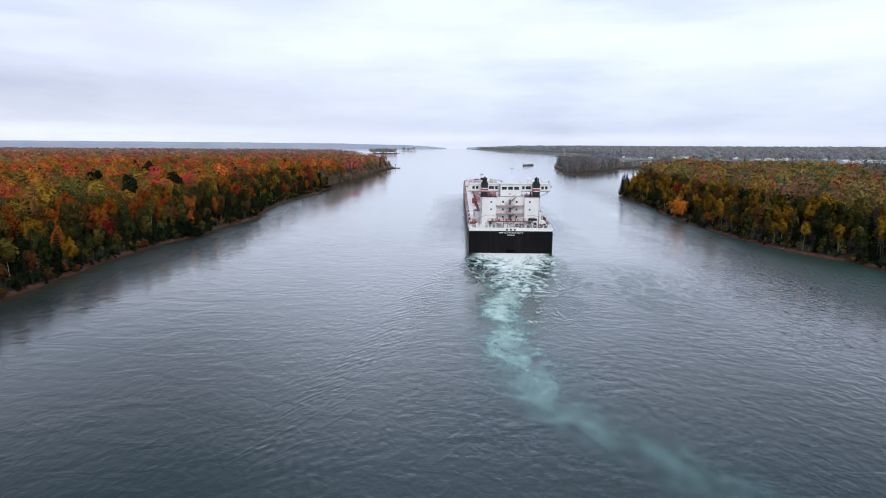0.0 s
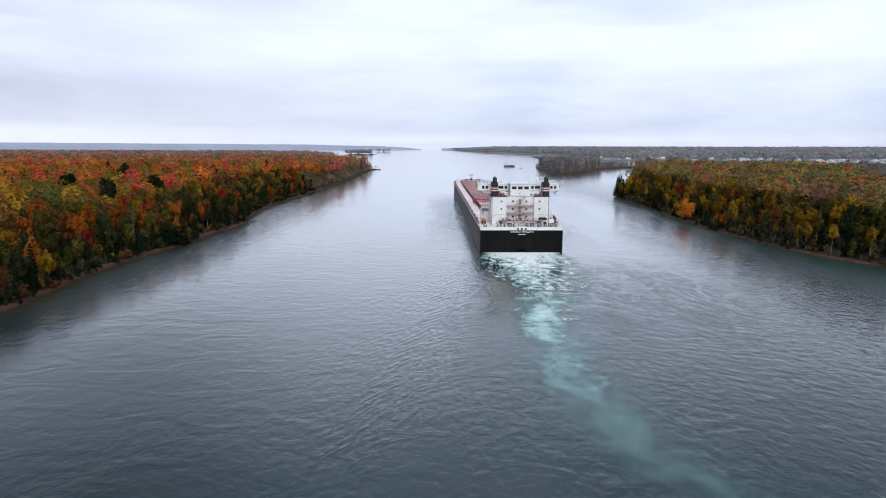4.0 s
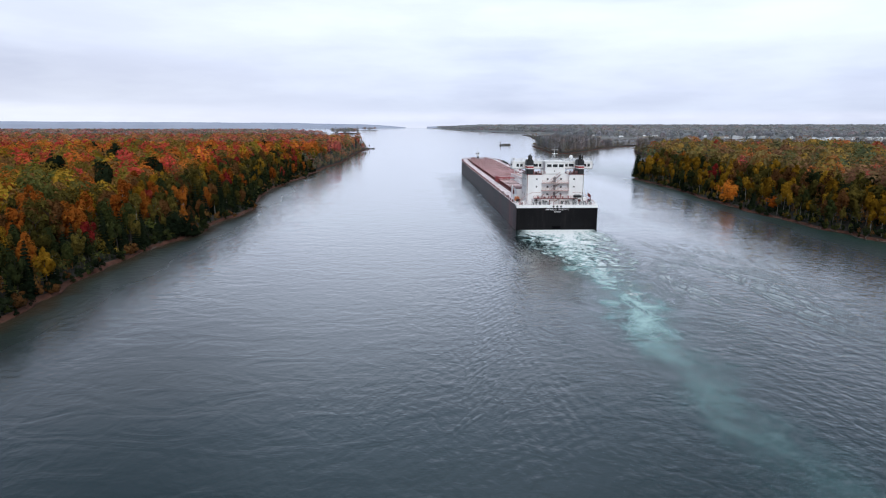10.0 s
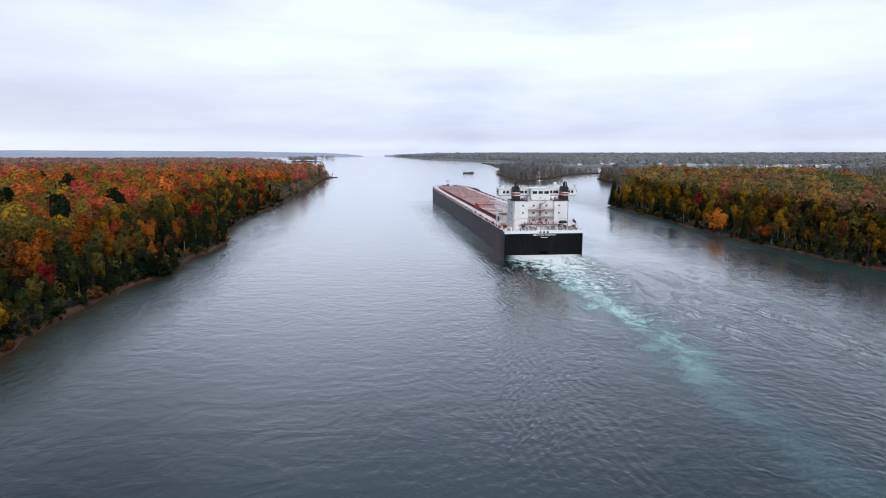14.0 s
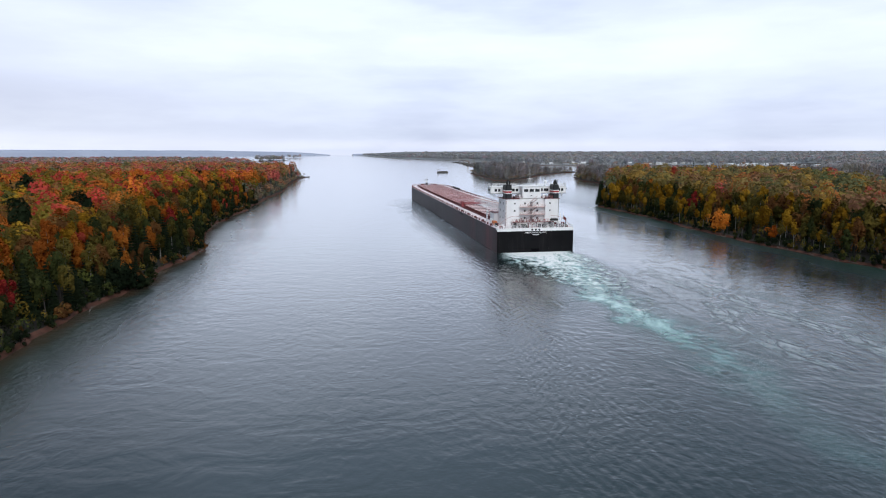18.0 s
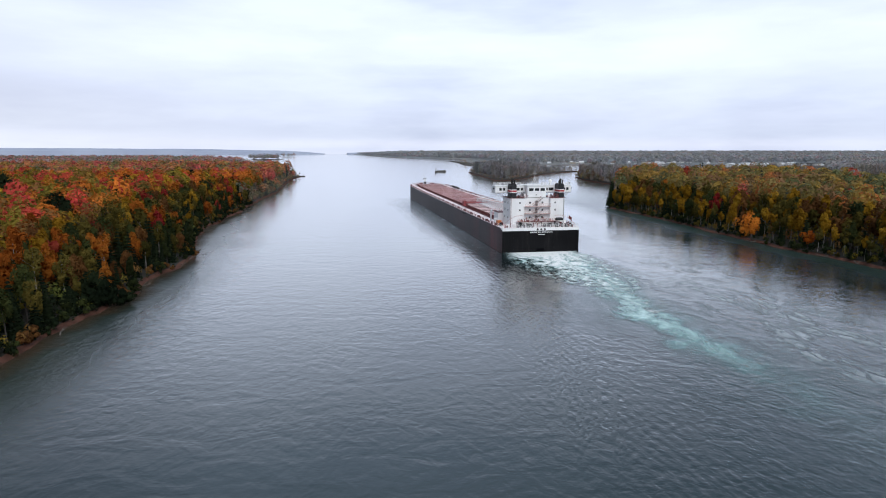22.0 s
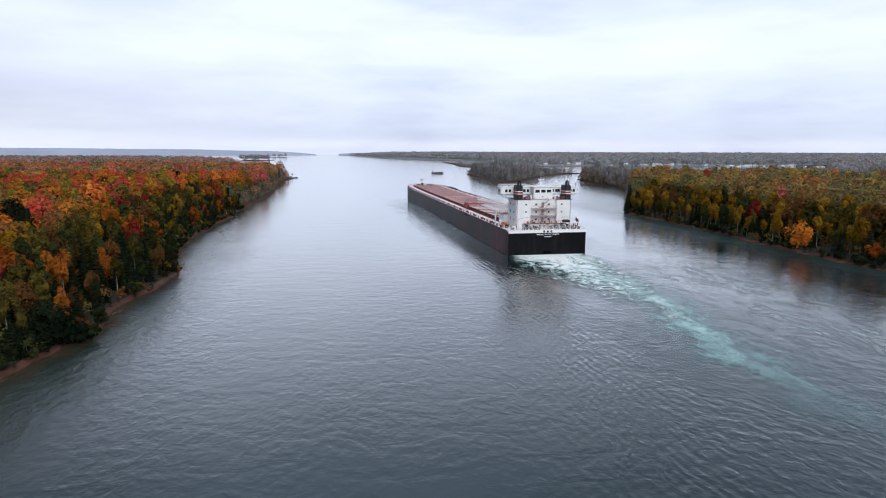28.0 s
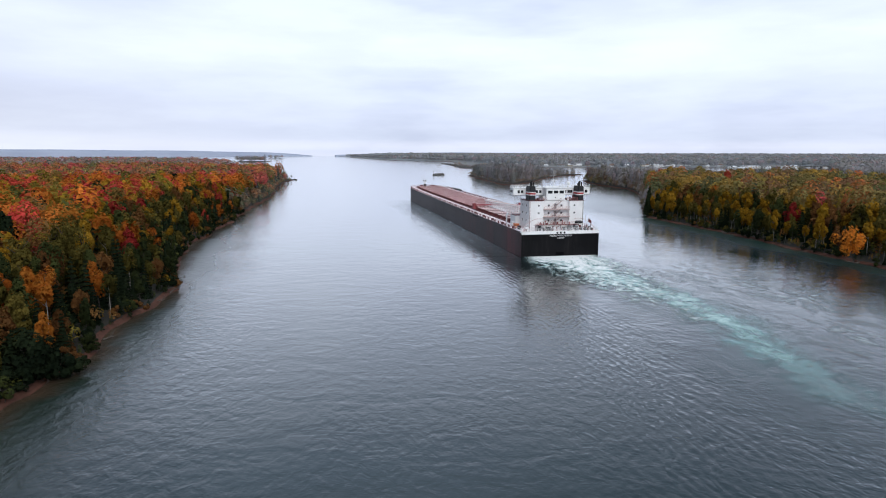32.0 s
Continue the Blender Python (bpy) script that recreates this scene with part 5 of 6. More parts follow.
# ---- mast, radar and aerials ----
mast = part("radar_mast", Mesh().tube((0.6, 11, 25.9), (0.6, 11, 32.4), 0.08, 6, 0.03).tube((-0.6, 11.6, 25.9), (0.6, 11, 29), 0.05, 5).tube((1.8, 11.6, 25.9), (0.6, 11, 29), 0.05, 5), WHITE, SHIP, "white radar mast")
part("yard", Mesh().box(-0.7, 1.9, 10.97, 11.03, 30.2, 30.27), WHITE, mast)
part("radar_bar", Mesh().box(-0.6, 1.8, 10.4, 10.55, 28.5, 28.7, 0.04), WHITE, mast)
part("radar_bar", Mesh().box(-0.2, 1.6, 10.5, 10.7, 31.3, 31.5, 0.05), GREY, mast)
for x, y, h in ((-6.5, 13, 2.6), (-3.0, 13.5, 2.2), (4.2, 13, 3.0), (7.2, 12, 2.2), (11.6, 12.5, 1.8), (-12.2, 12.4, 2.0)):
    part("aerial", Mesh().tube((x, y, 25.6), (x, y, 25.6 + h), 0.05, 4, 0.02).box(x - 0.15, x + 0.15, y - 0.15, y + 0.15, 25.6, 26.2), GREY, SHIP, "thin aerial")


def dome(x, y, z, r):
    m = Mesh()
    n, rings = 12, 6
    pts = [(r * sin(a) * cos(b), r * sin(a) * sin(b), -r * cos(a)) for a in [pi * (k + 1) / (rings + 1) for k in range(rings)] for b in [2 * pi * i / n for i in range(n)]]
    m.add([(x + p[0], y + p[1], z + p[2]) for p in pts] + [(x, y, z - r), (x, y, z + r)],
          [(k * n + i, k * n + (i + 1) % n, (k + 1) * n + (i + 1) % n, (k + 1) * n + i) for k in range(rings - 1) for i in range(n)]
          + [(rings * n, (i + 1) % n, i) for i in range(n)] + [(rings * n + 1, (rings - 1) * n + i, (rings - 1) * n + (i + 1) % n) for i in range(n)])
    return m


for x, y, z, r in ((7.3, 11.5, 27.3, 0.75), (-8.2, 12.5, 26.9, 0.6)):
    d = part("satellite_dome", dome(x, y, z, r), WHITE, SHIP, "white satellite dome")
    part("stand", Mesh().tube((x, y, 25.6), (x, y, z - r * 0.8), 0.2, 6), WHITE, d)

# ---- aft deck ----
part("guard_rail", rail([(-15.4, 9, DECK + 0.1), (-15.4, 0.5, DECK + 0.1), (15.4, 0.5, DECK + 0.1), (15.4, 9, DECK + 0.1)], 1.1, 1.6, None, 0.05), WHITE, SHIP, "white stern rail")
for s in (-1, 1):
    # curved davit arms that swing from the towers down to the deck edge
    arc = [(s * (6.2 + 8.8 * k / 8), 2.2, 14.2 - 3.9 * (k / 8) ** 2.1 + 0.5 * sin(pi * k / 8)) for k in range(9)]
    part("davit", Mesh().line(arc, 0.09, 6), BALCONY, SHIP, "white curved davit arm")
    part("davit_post", Mesh().tube((s * 15.0, 2.2, DECK), (s * 15.0, 2.2, 10.7), 0.14, 6), WHITE, SHIP)
    part("davit_post", Mesh().tube((s * 10.9, 2.2, DECK), (s * 10.9, 2.2, 15.4), 0.12, 6), WHITE, SHIP)
    winch = part("winch", Mesh().box(s * 4.2 - 0.9, s * 4.2 + 0.9, 1.5, 2.7, DECK, DECK + 0.5), GREY, SHIP, "mooring winch")
    part("drum", Mesh().tube((s * 4.2 - 0.8, 2.1, DECK + 0.8), (s * 4.2 + 0.8, 2.1, DECK + 0.8), 0.6, 10), SOOT, winch)
    for x in (6.4, 9.0, 13.4):
        part("bollard", Mesh().tube((s * x, 1.2, DECK), (s * x, 1.2, DECK + 0.8), 0.3, 8).tube((s * x, 1.2, DECK + 0.8), (s * x, 1.2, DECK + 0.95), 0.38, 8), DARK_RED if x > 9 else SOOT, SHIP)
for x, y, w, d, h, mat in ((-7.6, 2.4, 0.7, 0.8, 1.9, SOOT), (-12.6, 3.2, 1.3, 1.2, 1.3, WHITE), (11.6, 3.0, 1.7, 1.3, 1.2, DARK_RED), (13.5, 5.5, 1.2, 2.4, 1.0, SOOT), (7.2, 2.3, 1.2, 0.8, 1.5, GREY),
                           (-3.2, 3.2, 1.0, 0.8, 1.4, WHITE), (2.5, 3.0, 1.0, 0.8, 1.2, SOOT), (-9.9, 3.6, 1.1, 1.0, 1.5, WHITE), (9.4, 4.1, 1.0, 1.0, 1.7, DARK_RED)):
    part("deck_locker", Mesh().box(x - w / 2, x + w / 2, y - d / 2, y + d / 2, DECK, DECK + h, 0.06), mat, SHIP)
clutter = np.random.default_rng(14)
for k in range(46):
    # pipes, vents, lockers and coiled gear crowd the stern and the lower balcony
    x, up = clutter.uniform(-14.3, 14.3), k % 3 == 0 and k > 6
    y, z = (clutter.uniform(3.3, 4.4), 11.9) if up else (clutter.uniform(0.9, 4.4), DECK)
    x = x * 0.55 if up else x
    mat, h, w = (SOOT, DARK_RED, WHITE, GREY, RAIL_RED)[clutter.integers(5)], clutter.uniform(0.5, 1.5 if up else 2.0), clutter.uniform(0.12, 0.42)
    if k % 2:
        m = Mesh().tube((x, y, z), (x, y, z + h), w * 0.5, 7).tube((x, y, z + h), (x, y, z + h + 0.15), w * 0.9, 7)
    else:
        m = Mesh().box(x - w, x + w, y - w * 0.7, y + w * 0.7, z, z + h * 0.7, 0.04)
    part("deck_fitting", m, mat, SHIP)
boat = part("rescue_boat", Mesh().prism([(7.0, 1.9), (9.2, 1.9), (9.9, 2.4), (9.2, 2.9), (7.0, 2.9), (6.6, 2.4)], 12.3, 13.1), SOOT, SHIP, "small black rescue boat on its davit")
part("boat_cover", Mesh().prism([(7.2, 2.0), (9.0, 2.0), (9.3, 2.4), (9.0, 2.8), (7.2, 2.8), (7.0, 2.4)], 13.1, 13.4), GREY, boat)
staff = part("flag_staff", Mesh().tube((11.8, 2.4, DECK), (12.1, 2.0, 15.6), 0.07, 5), WHITE, SHIP)
flag = Mesh()
for i in range(6):
    for j in range(2):
        q = [(12.05 + 0.24 * a - 0.10 * b, 2.1 + 0.14 * sin(a * 1.3 + b), 14.4 - 0.22 * a - 0.6 * b) for a, b in ((i, j), (i + 1, j), (i + 1, j + 1), (i, j + 1))]
        flag.add(q, [(0, 1, 2, 3)])
part("flag", flag, DARK_RED, staff, "small dark red flag")
# port quarter: deck gear beside the house
for x, y, w, d, h, mat in ((-13.4, 13.5, 1.6, 2.8, 1.7, ORANGE), (-13.2, 10.4, 1.2, 1.3, 1.2, DARK_RED), (-13.6, 17.6, 1.3, 1.8, 2.1, WHITE), (-14.2, 7.6, 0.9, 1.2, 1.3, SOOT), (13.4, 12.0, 1.6, 2.6, 1.6, WHITE)):
    part("deck_locker", Mesh().box(x - w / 2, x + w / 2, y - d / 2, y + d / 2, DECK, DECK + h, 0.1), mat, SHIP)
for s in (-1, 1):
    part("vent_pipe", Mesh().line([(s * 13.4, 26.5, DECK), (s * 13.4, 26.5, DECK + 4.2), (s * 13.4, 25.4, DECK + 4.9), (s * 13.4, 24.6, DECK + 4.2)], 0.32, 8), WHITE, SHIP, "white goose-neck vent")

# ---- hatches ----
PITCH, FIRST, COUNT = 7.3, 24.5, 36
for k in range(COUNT):
    y = FIRST + k * PITCH
    z = DECK + sheer(y)
    aft = k < 9
    # low aft covers are painted in the shade of the gaps
    cover = part("hatch_cover", Mesh().box(-9.7, 9.7, y - 2.7, y + 2.7, z if aft else z + 0.8, z + (0.25 if aft else 1.0), 0.08), SHADE_RED if aft else COVER_RED, SHIP, "red steel hatch cover")
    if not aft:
        part("coaming", Mesh().box(-9.6, 9.6, y - 2.76, y + 2.6, z, z + 0.796), SHADE_RED, cover, "hatch coaming with shade in its deep red")
    for yy in (y - 2.4, y + 2.4):
        top = 1.6 if aft else 1.22
        half = 0.45 if aft else 0.32
        rib = part("stiffener", Mesh().box(-10.2, 10.2, yy - half, yy + half, z + 0.05, z + top), SHADE_RED, cover)
        if aft or yy > y:
            part("cap", Mesh().box(-10.3, 10.3, yy - half - 0.1, yy + half + 0.1, z + top, z + top + 0.14), LIT_PINK, rib, "pinkish top plate with a lit tone in its colour")
    for x in (-6.4, 0, 6.4):
        part("clamp", Mesh().box(x - 0.18, x + 0.18, y - 2.9, y - 2.65, z, z + 0.7), DARK_RED, cover)
for s in (-1, 1):
    part("hatch_rail", Mesh().box(s * 10.75 - 0.14, s * 10.75 + 0.14, 20, 287, DECK, DECK + 0.42), DARK_RED, SHIP, "dark red crane rail")
    # red stanchions and fittings along the deck edge
    rows = [y for y in range(11, 296, 5)]
    for i, y in enumerate(rows):
        x, z = s * (hull_half(y) - 0.35), DECK + sheer(y)
        if i % 3 == 0:
            part("bollard", Mesh().tube((x - s * 0.6, y - 0.5, z), (x - s * 0.6, y - 0.5, z + 0.9), 0.26, 6).tube((x - s * 0.6, y + 0.5, z), (x - s * 0.6, y + 0.5, z + 0.9), 0.26, 6).box(x - s * 0.6 - 0.35, x - s * 0.6 + 0.35, y - 1, y + 1, z, z + 0.15), DARK_RED, SHIP)
        part("stanchion", Mesh().box(x - 0.14, x + 0.14, y - 0.5, y + 0.5, z, z + 0.9, 0.05), DARK_RED, SHIP)
    pts = [(s * (hull_half(y) - 0.25), y, DECK + sheer(y)) for y in (9, 40, 80, 120, 160, 200, 240, 268, 280, 289, 296)]
    part("edge_rail", rail(pts, 1.05, 2.5, None, 0.05, 2), RAIL_RED, SHIP, "thin red deck-edge rail")

# ---- hatch crane and unloading boom ----
CRANE = 86.0
crane = part("hatch_crane", Mesh().box(-11.6, 11.6, CRANE - 1.4, CRANE - 1.0, DECK + 2.7, DECK + 3.1, 0.04).box(-11.6, 11.6, CRANE + 1.0, CRANE + 1.4, DECK + 2.7, DECK + 3.1, 0.04), HATCH_RED, SHIP, "red travelling hatch crane")
for s in (-1, 1):
    part("leg", Mesh().box(s * 11.2 - 0.35, s * 11.2 + 0.35, CRANE - 2.1, CRANE + 2.1, DECK + 0.4, DECK + 2.6, 0.05), DARK_RED, crane)
    part("cab", Mesh().box(s * 12.2 - 0.7, s * 12.2 + 0.7, CRANE - 1.4, CRANE + 1.2, DECK + 1.2, DECK + 3.8, 0.08), HATCH_RED, crane)
part("gangway", Mesh().box(-16.15, -15.7, 66, 73, DECK - 1.2, DECK - 0.3), SOOT, SHIP, "dark boarding ladder stowed at the rail")
BX0, BX1, N = -2.8, 0.8, 22


def boom_foot(u):
    return DECK + 0.9 + 1.1 * u


keel = Mesh()
for x in (BX0, BX1):
    keel.tube((x, 22, boom_foot(0)), (x, 99, boom_foot(1)), 0.26, 6)
keel.add([(x, y, boom_foot(u) + 0.05) for y, u in ((22, 0), (99, 1)) for x in (BX0 + 0.7, BX1 - 0.7)], [(0, 1, 3, 2)])
boom = part("unloading_boom", keel, WHITE, SHIP, "white lattice unloading boom")
for i in range(N):
    ya, yb = 22 + 77 * i / N, 22 + 77 * (i + 1) / N
    ha, hb = 5.2 - 3.0 * i / N, 5.2 - 3.0 * (i + 1) / N
    za, zb = boom_foot(i / N), boom_foot((i + 1) / N)
    for x in (BX0, BX1):
        part("chord", Mesh().tube((x, ya, za + ha), (x, yb, zb + hb), 0.24, 5), WHITE, boom)
        part("lattice", Mesh().tube((x, ya, za), (x, ya, za + ha), 0.15, 5).tube((x, yb, zb), (x, ya, za + ha), 0.15, 5), WHITE, boom)
    part("cross_tie", Mesh().tube((BX0, yb, zb + hb), (BX1, yb, zb + hb), 0.11, 5), BALCONY, boom)
for y in (34, 55, 78, 97):
    foot = boom_foot((y - 22) / 77)
    part("boom_rest", Mesh().box(BX0 - 0.3, BX0 + 0.3, y - 0.4, y + 0.4, DECK, foot).box(BX1 - 0.3, BX1 + 0.3, y - 0.4, y + 0.4, DECK, foot), WHITE, boom)
part("boom_pivot", Mesh().box(-3.8, 1.8, 22.3, 25.5, DECK + 0.1, DECK + 6.8, 0.15), WHITE, SHIP, "white boom pivot housing")
# walkway on the starboard side of the boom
part("walkway", Mesh().box(11.6, 13.0, 24, 150, DECK + 0.9, DECK + 1.0), WHITE, SHIP, "white raised walkway")
part("walkway_rail", rail([(11.6, 24, DECK + 1.0), (11.6, 150, DECK + 1.0)], 1.0, 3, None, 0.05, 2), WHITE, SHIP)

# ---- foredeck ----
fore = part("fore_mast", Mesh().tube((-0.6, 303 - 2, DECK + 0.7), (-0.6, 303 - 2, 18.4), 0.12, 6), WHITE, SHIP, "slim fore mast with lamps")
part("lamp_house", Mesh().box(-1.5, 0.3, 300.2, 301.6, 13.0, 14.2, 0.08), WHITE, fore, "white lamp house")
part("yard", Mesh().box(-2.2, 1.0, 300.9, 301.1, 14.6, 14.8), SOOT, fore)
for x in (-1.6, 0.4):
    part("lamp", Mesh().tube((x, 301, 14.8), (x, 301, 15.6), 0.4, 8), SOOT, fore)
part("fore_locker", Mesh().box(-1.4, 0.4, 298.5, 300.2, DECK + 0.7, 12.4, 0.08), SOOT, SHIP)
for s in (-1, 1):
    w = part("windlass", Mesh().box(s * 5 - 1.4, s * 5 + 1.4, 291, 293, DECK + 0.6, DECK + 1.2, 0.05), DARK_RED, SHIP, "red anchor windlass")
    part("drum", Mesh().tube((s * 5 - 1.2, 292, DECK + 1.6), (s * 5 + 1.2, 292, DECK + 1.6), 0.75, 10), DARK_RED, w)
part("stowed_hose", Mesh().line([(15.2, y, DECK + 1.3 + 0.25 * sin(y)) for y in range(232, 262, 3)], 0.55, 7), SOOT, SHIP, "dark stowed hose along the rail")
for x, y, h in ((-6.5, 289.5, 1.6), (6.8, 288.8, 1.4), (-3, 296, 1.0), (3.4, 296, 1.1)):
    part("fore_vent", Mesh().tube((x, y, DECK + 0.6), (x, y, DECK + 0.6 + h), 0.35, 8).tube((x, y, DECK + 0.6 + h), (x, y, DECK + 0.8 + h), 0.6, 8), DARK_RED, SHIP)
part("bow_rail", rail([(s * max(hull_half(y) - 0.3, 0.1), y + 0.5, DECK + sheer(y)) for s, y in ((-1, 296), (-1, 300), (-1, 303), (1, 303), (1, 300), (1, 296))], 1.1, 1.5, None, 0.06), RAIL_RED, SHIP)


# ---- island, far shore and town ----
g = np.random.default_rng(8)


def brush(places, seed, label, name):
    """Leafless brush and trees: thin twigs massed as narrow blades, in grey and russet tones with haze mixed in."""
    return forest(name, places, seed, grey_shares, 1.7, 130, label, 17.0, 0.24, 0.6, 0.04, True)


spots = scatter(g, 130, 380, 640, 1030, 7.5, lambda x, y: in_outline(ISLE, x, y) and in_outline(ISLE, x + 7, y) and in_outline(ISLE, x - 6, y) and in_outline(ISLE, x, y - 6))
brush([(x, y, 1.2, (0.5 if x > 255 else 1.0) * g.uniform(0.7, 1.15)) for x, y in spots], 31, "grey leafless trees and brush on the low island", "island_woods")
rim = scatter(g, 130, 380, 640, 1030, 5.0, lambda x, y: in_outline(ISLE, x, y) and not (in_outline(ISLE, x + 9, y) and in_outline(ISLE, x - 8, y) and in_outline(ISLE, x, y - 8)))
forest("island_brush", [(x, y, 0.6, g.uniform(0.10, 0.3)) for x, y in rim], 32, lambda x, y: (0.0, 0.01, 0.02, 0.15, 0.05, 0.35, 0.0, 0.42), 3.0, 26, "low tawny brush on the island's rim", 18.0, 0.3, 0.25)
spit = scatter(g, 250, 330, 1335, 1950, 9, lambda x, y: in_outline(BAR, x, y) and in_outline(BAR, x - 5, y))
forest("spit_brush", [(x, y, 0.6, g.uniform(0.08, 0.2) if g.uniform() < 0.985 else g.uniform(0.5, 0.7)) for x, y in spit], 33, lambda x, y: (0.0, 0.0, 0.02, 0.3, 0.1, 0.3, 0.0, 0.3), 3.5, 24, "low olive brush on the grassy spit", 18.0, 0.4, 0.35)

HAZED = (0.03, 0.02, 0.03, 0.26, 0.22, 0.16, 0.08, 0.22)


def far_ok(x, y):
    return (y > np.interp(x, [300, 400, 430, 620, 900, 1300, 5000], [2900, 2200, 1520, 1470, 1460, 1480, 1560])
            and x > np.interp(y, [1500, 2100, 2400, 2560, 2776, 3566, 4200, 4500], [440, 420, 460, 300, 245, 180, 132, 80]) and x < 200 + 1.02 * (y + 100))


def low_point(x, y):
    """The far point runs out low and thin."""
    return min(max(0.6 + (x - 160) / 600, 0.5), 1.0) if y > 2300 else 1.0


line = scatter(g, 400, 1700, 1462, 1640, 19, lambda x, y: far_ok(x, y) and g.uniform() < 0.6)
line += scatter(g, 440, 1200, 1412, 1458, 15, lambda x, y: g.uniform() < 0.2)
line += scatter(g, 425, 520, 1600, 2560, 22, far_ok) + scatter(g, 100, 520, 2440, 4400, 26, lambda x, y: far_ok(x, y) and not far_ok(x - 60, y - 25))
forest("far_trees", [(x, y, 1.5 if y > 2300 else 2 + 0.009 * max(y - 1500, 0), g.uniform(0.7, 1.05)) for x, y in line], 34, lambda x, y: patchy(HAZED, x, y, 0.006, 3.0), 5.0, 50, "far trees on the low shore with haze in their grey-green", 18.0, 0.38, 0.82, 0.03)
canopy("far_woods", 90, 4500, 1500, 4540, 24, lambda x, y: (13 + min(0.008 * max(y - 1600, 0), 14) + 0.002 * max(x - 900, 0)) * low_point(x, y), lambda x, y: far_ok(x - (70 if y > 2300 else 20), y) and far_ok(x, y - (55 if y < 2300 else 70)), CANOPY, "far rolling woods with haze in their grey-green")
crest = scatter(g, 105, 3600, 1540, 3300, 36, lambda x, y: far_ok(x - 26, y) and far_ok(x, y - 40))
forest("far_woods", [(x, y, (1.5 + min(0.008 * max(y - 1600, 0), 14) + 0.002 * max(x - 900, 0)) * low_point(x, y), g.uniform(0.85, 1.15) * low_point(x, y)) for x, y in crest], 37, lambda x, y: patchy((0.02, 0.03, 0.05, 0.28, 0.16, 0.2, 0.08, 0.18), x, y, 0.006, 3.0), 4.0, 44, "far rolling woods with haze in their grey-green", 16.5, 0.55, 0.7, 0.3)
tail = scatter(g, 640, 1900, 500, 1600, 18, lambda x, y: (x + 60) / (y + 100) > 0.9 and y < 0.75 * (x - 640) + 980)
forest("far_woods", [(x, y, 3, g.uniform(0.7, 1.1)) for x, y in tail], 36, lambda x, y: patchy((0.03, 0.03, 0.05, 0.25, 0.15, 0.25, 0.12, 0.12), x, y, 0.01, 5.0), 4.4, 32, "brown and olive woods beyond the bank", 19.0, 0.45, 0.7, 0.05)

yards = scatter(g, 770, 1020, 1040, 1240, 13, lambda x, y: g.uniform() < (0.5 if y < 1095 else 0.22))
forest("yard_trees", [(x, y, 2, g.uniform(0.25, 0.62)) for x, y in yards], 39, lambda x, y: patchy((0.0, 0.02, 0.04, 0.3, 0.3, 0.2, 0.12, 0.1), x, y, 0.02, 5.0), 3.0, 40, "scattered trees among the sheds with haze in their grey-green", 19.0, 0.38, 0.5, 0.05)

SIDING = [paint("white_siding", (0.78, 0.78, 0.78), 0.6, 0.08, 0.4), paint("grey_siding", (0.42, 0.44, 0.47), 0.6, 0.1, 0.4), paint("tan_siding", (0.50, 0.44, 0.36), 0.6, 0.1, 0.4)]
ROOFING = [paint("grey_shingles", (0.18, 0.18, 0.19), 0.85, 0.2, 0.6), paint("brown_shingles", (0.17, 0.12, 0.10), 0.85, 0.2, 0.6), paint("pale_metal_roof", (0.66, 0.67, 0.69), 0.45, 0.1, 0.6)]


def house(x, y, w, d, h, turn, wall, roof, group, label):
    """A gabled house: walls, roof with eaves, windows and a door."""
    ob = thing("house", label, "house", group, pose(x, y, 2.2, 0, 0, turn))
    body = Mesh().box(-w / 2, w / 2, -d / 2, d / 2, -1.5, h)
    top = h + d * (0.32 if w < 20 else 0.14)
    for s in (-1, 1):
        q = [(s * w / 2, -d / 2, h), (s * w / 2, d / 2, h), (s * w / 2, 0, top)]
        body.add(q if s > 0 else q[::-1], [(0, 1, 2)])
    part("wall", body, wall, ob)
    e = 0.5
    r = Mesh()
    for s in (-1, 1):
        lo, hi = (s * (d / 2 + e), h - 0.2), (0, top + 0.05)
        q = [(-w / 2 - e, lo[0], lo[1]), (w / 2 + e, lo[0], lo[1]), (w / 2 + e, hi[0], hi[1]), (-w / 2 - e, hi[0], hi[1])]
        q += [(p[0], p[1], p[2] + 0.25) for p in q]
        r.add(q, [(0, 3, 2, 1), (4, 5, 6, 7), (0, 1, 5, 4), (1, 2, 6, 5), (2, 3, 7, 6), (3, 0, 4, 7)])
    part("roof", r, roof, ob)
    n = max(int(w / 4), 2)
    for i in range(n):
        u = -w / 2 + w * (i + 0.5) / n
        if i == n // 2:
            part("door", Mesh().box(u - 0.5, u + 0.5, -d / 2 - 0.06, -d / 2 + 0.02, 0, 2.05), ROOFING[1], ob)
        else:
            win = part("window", Mesh().box(u - 0.7, u + 0.7, -d / 2 - 0.06, -d / 2 + 0.02, 1.0, 2.3), SIDING[0], ob)
            part("pane", Mesh().box(u - 0.6, u + 0.6, -d / 2 - 0.09, -d / 2 - 0.03, 1.1, 2.2), GLASS, win)
    return ob


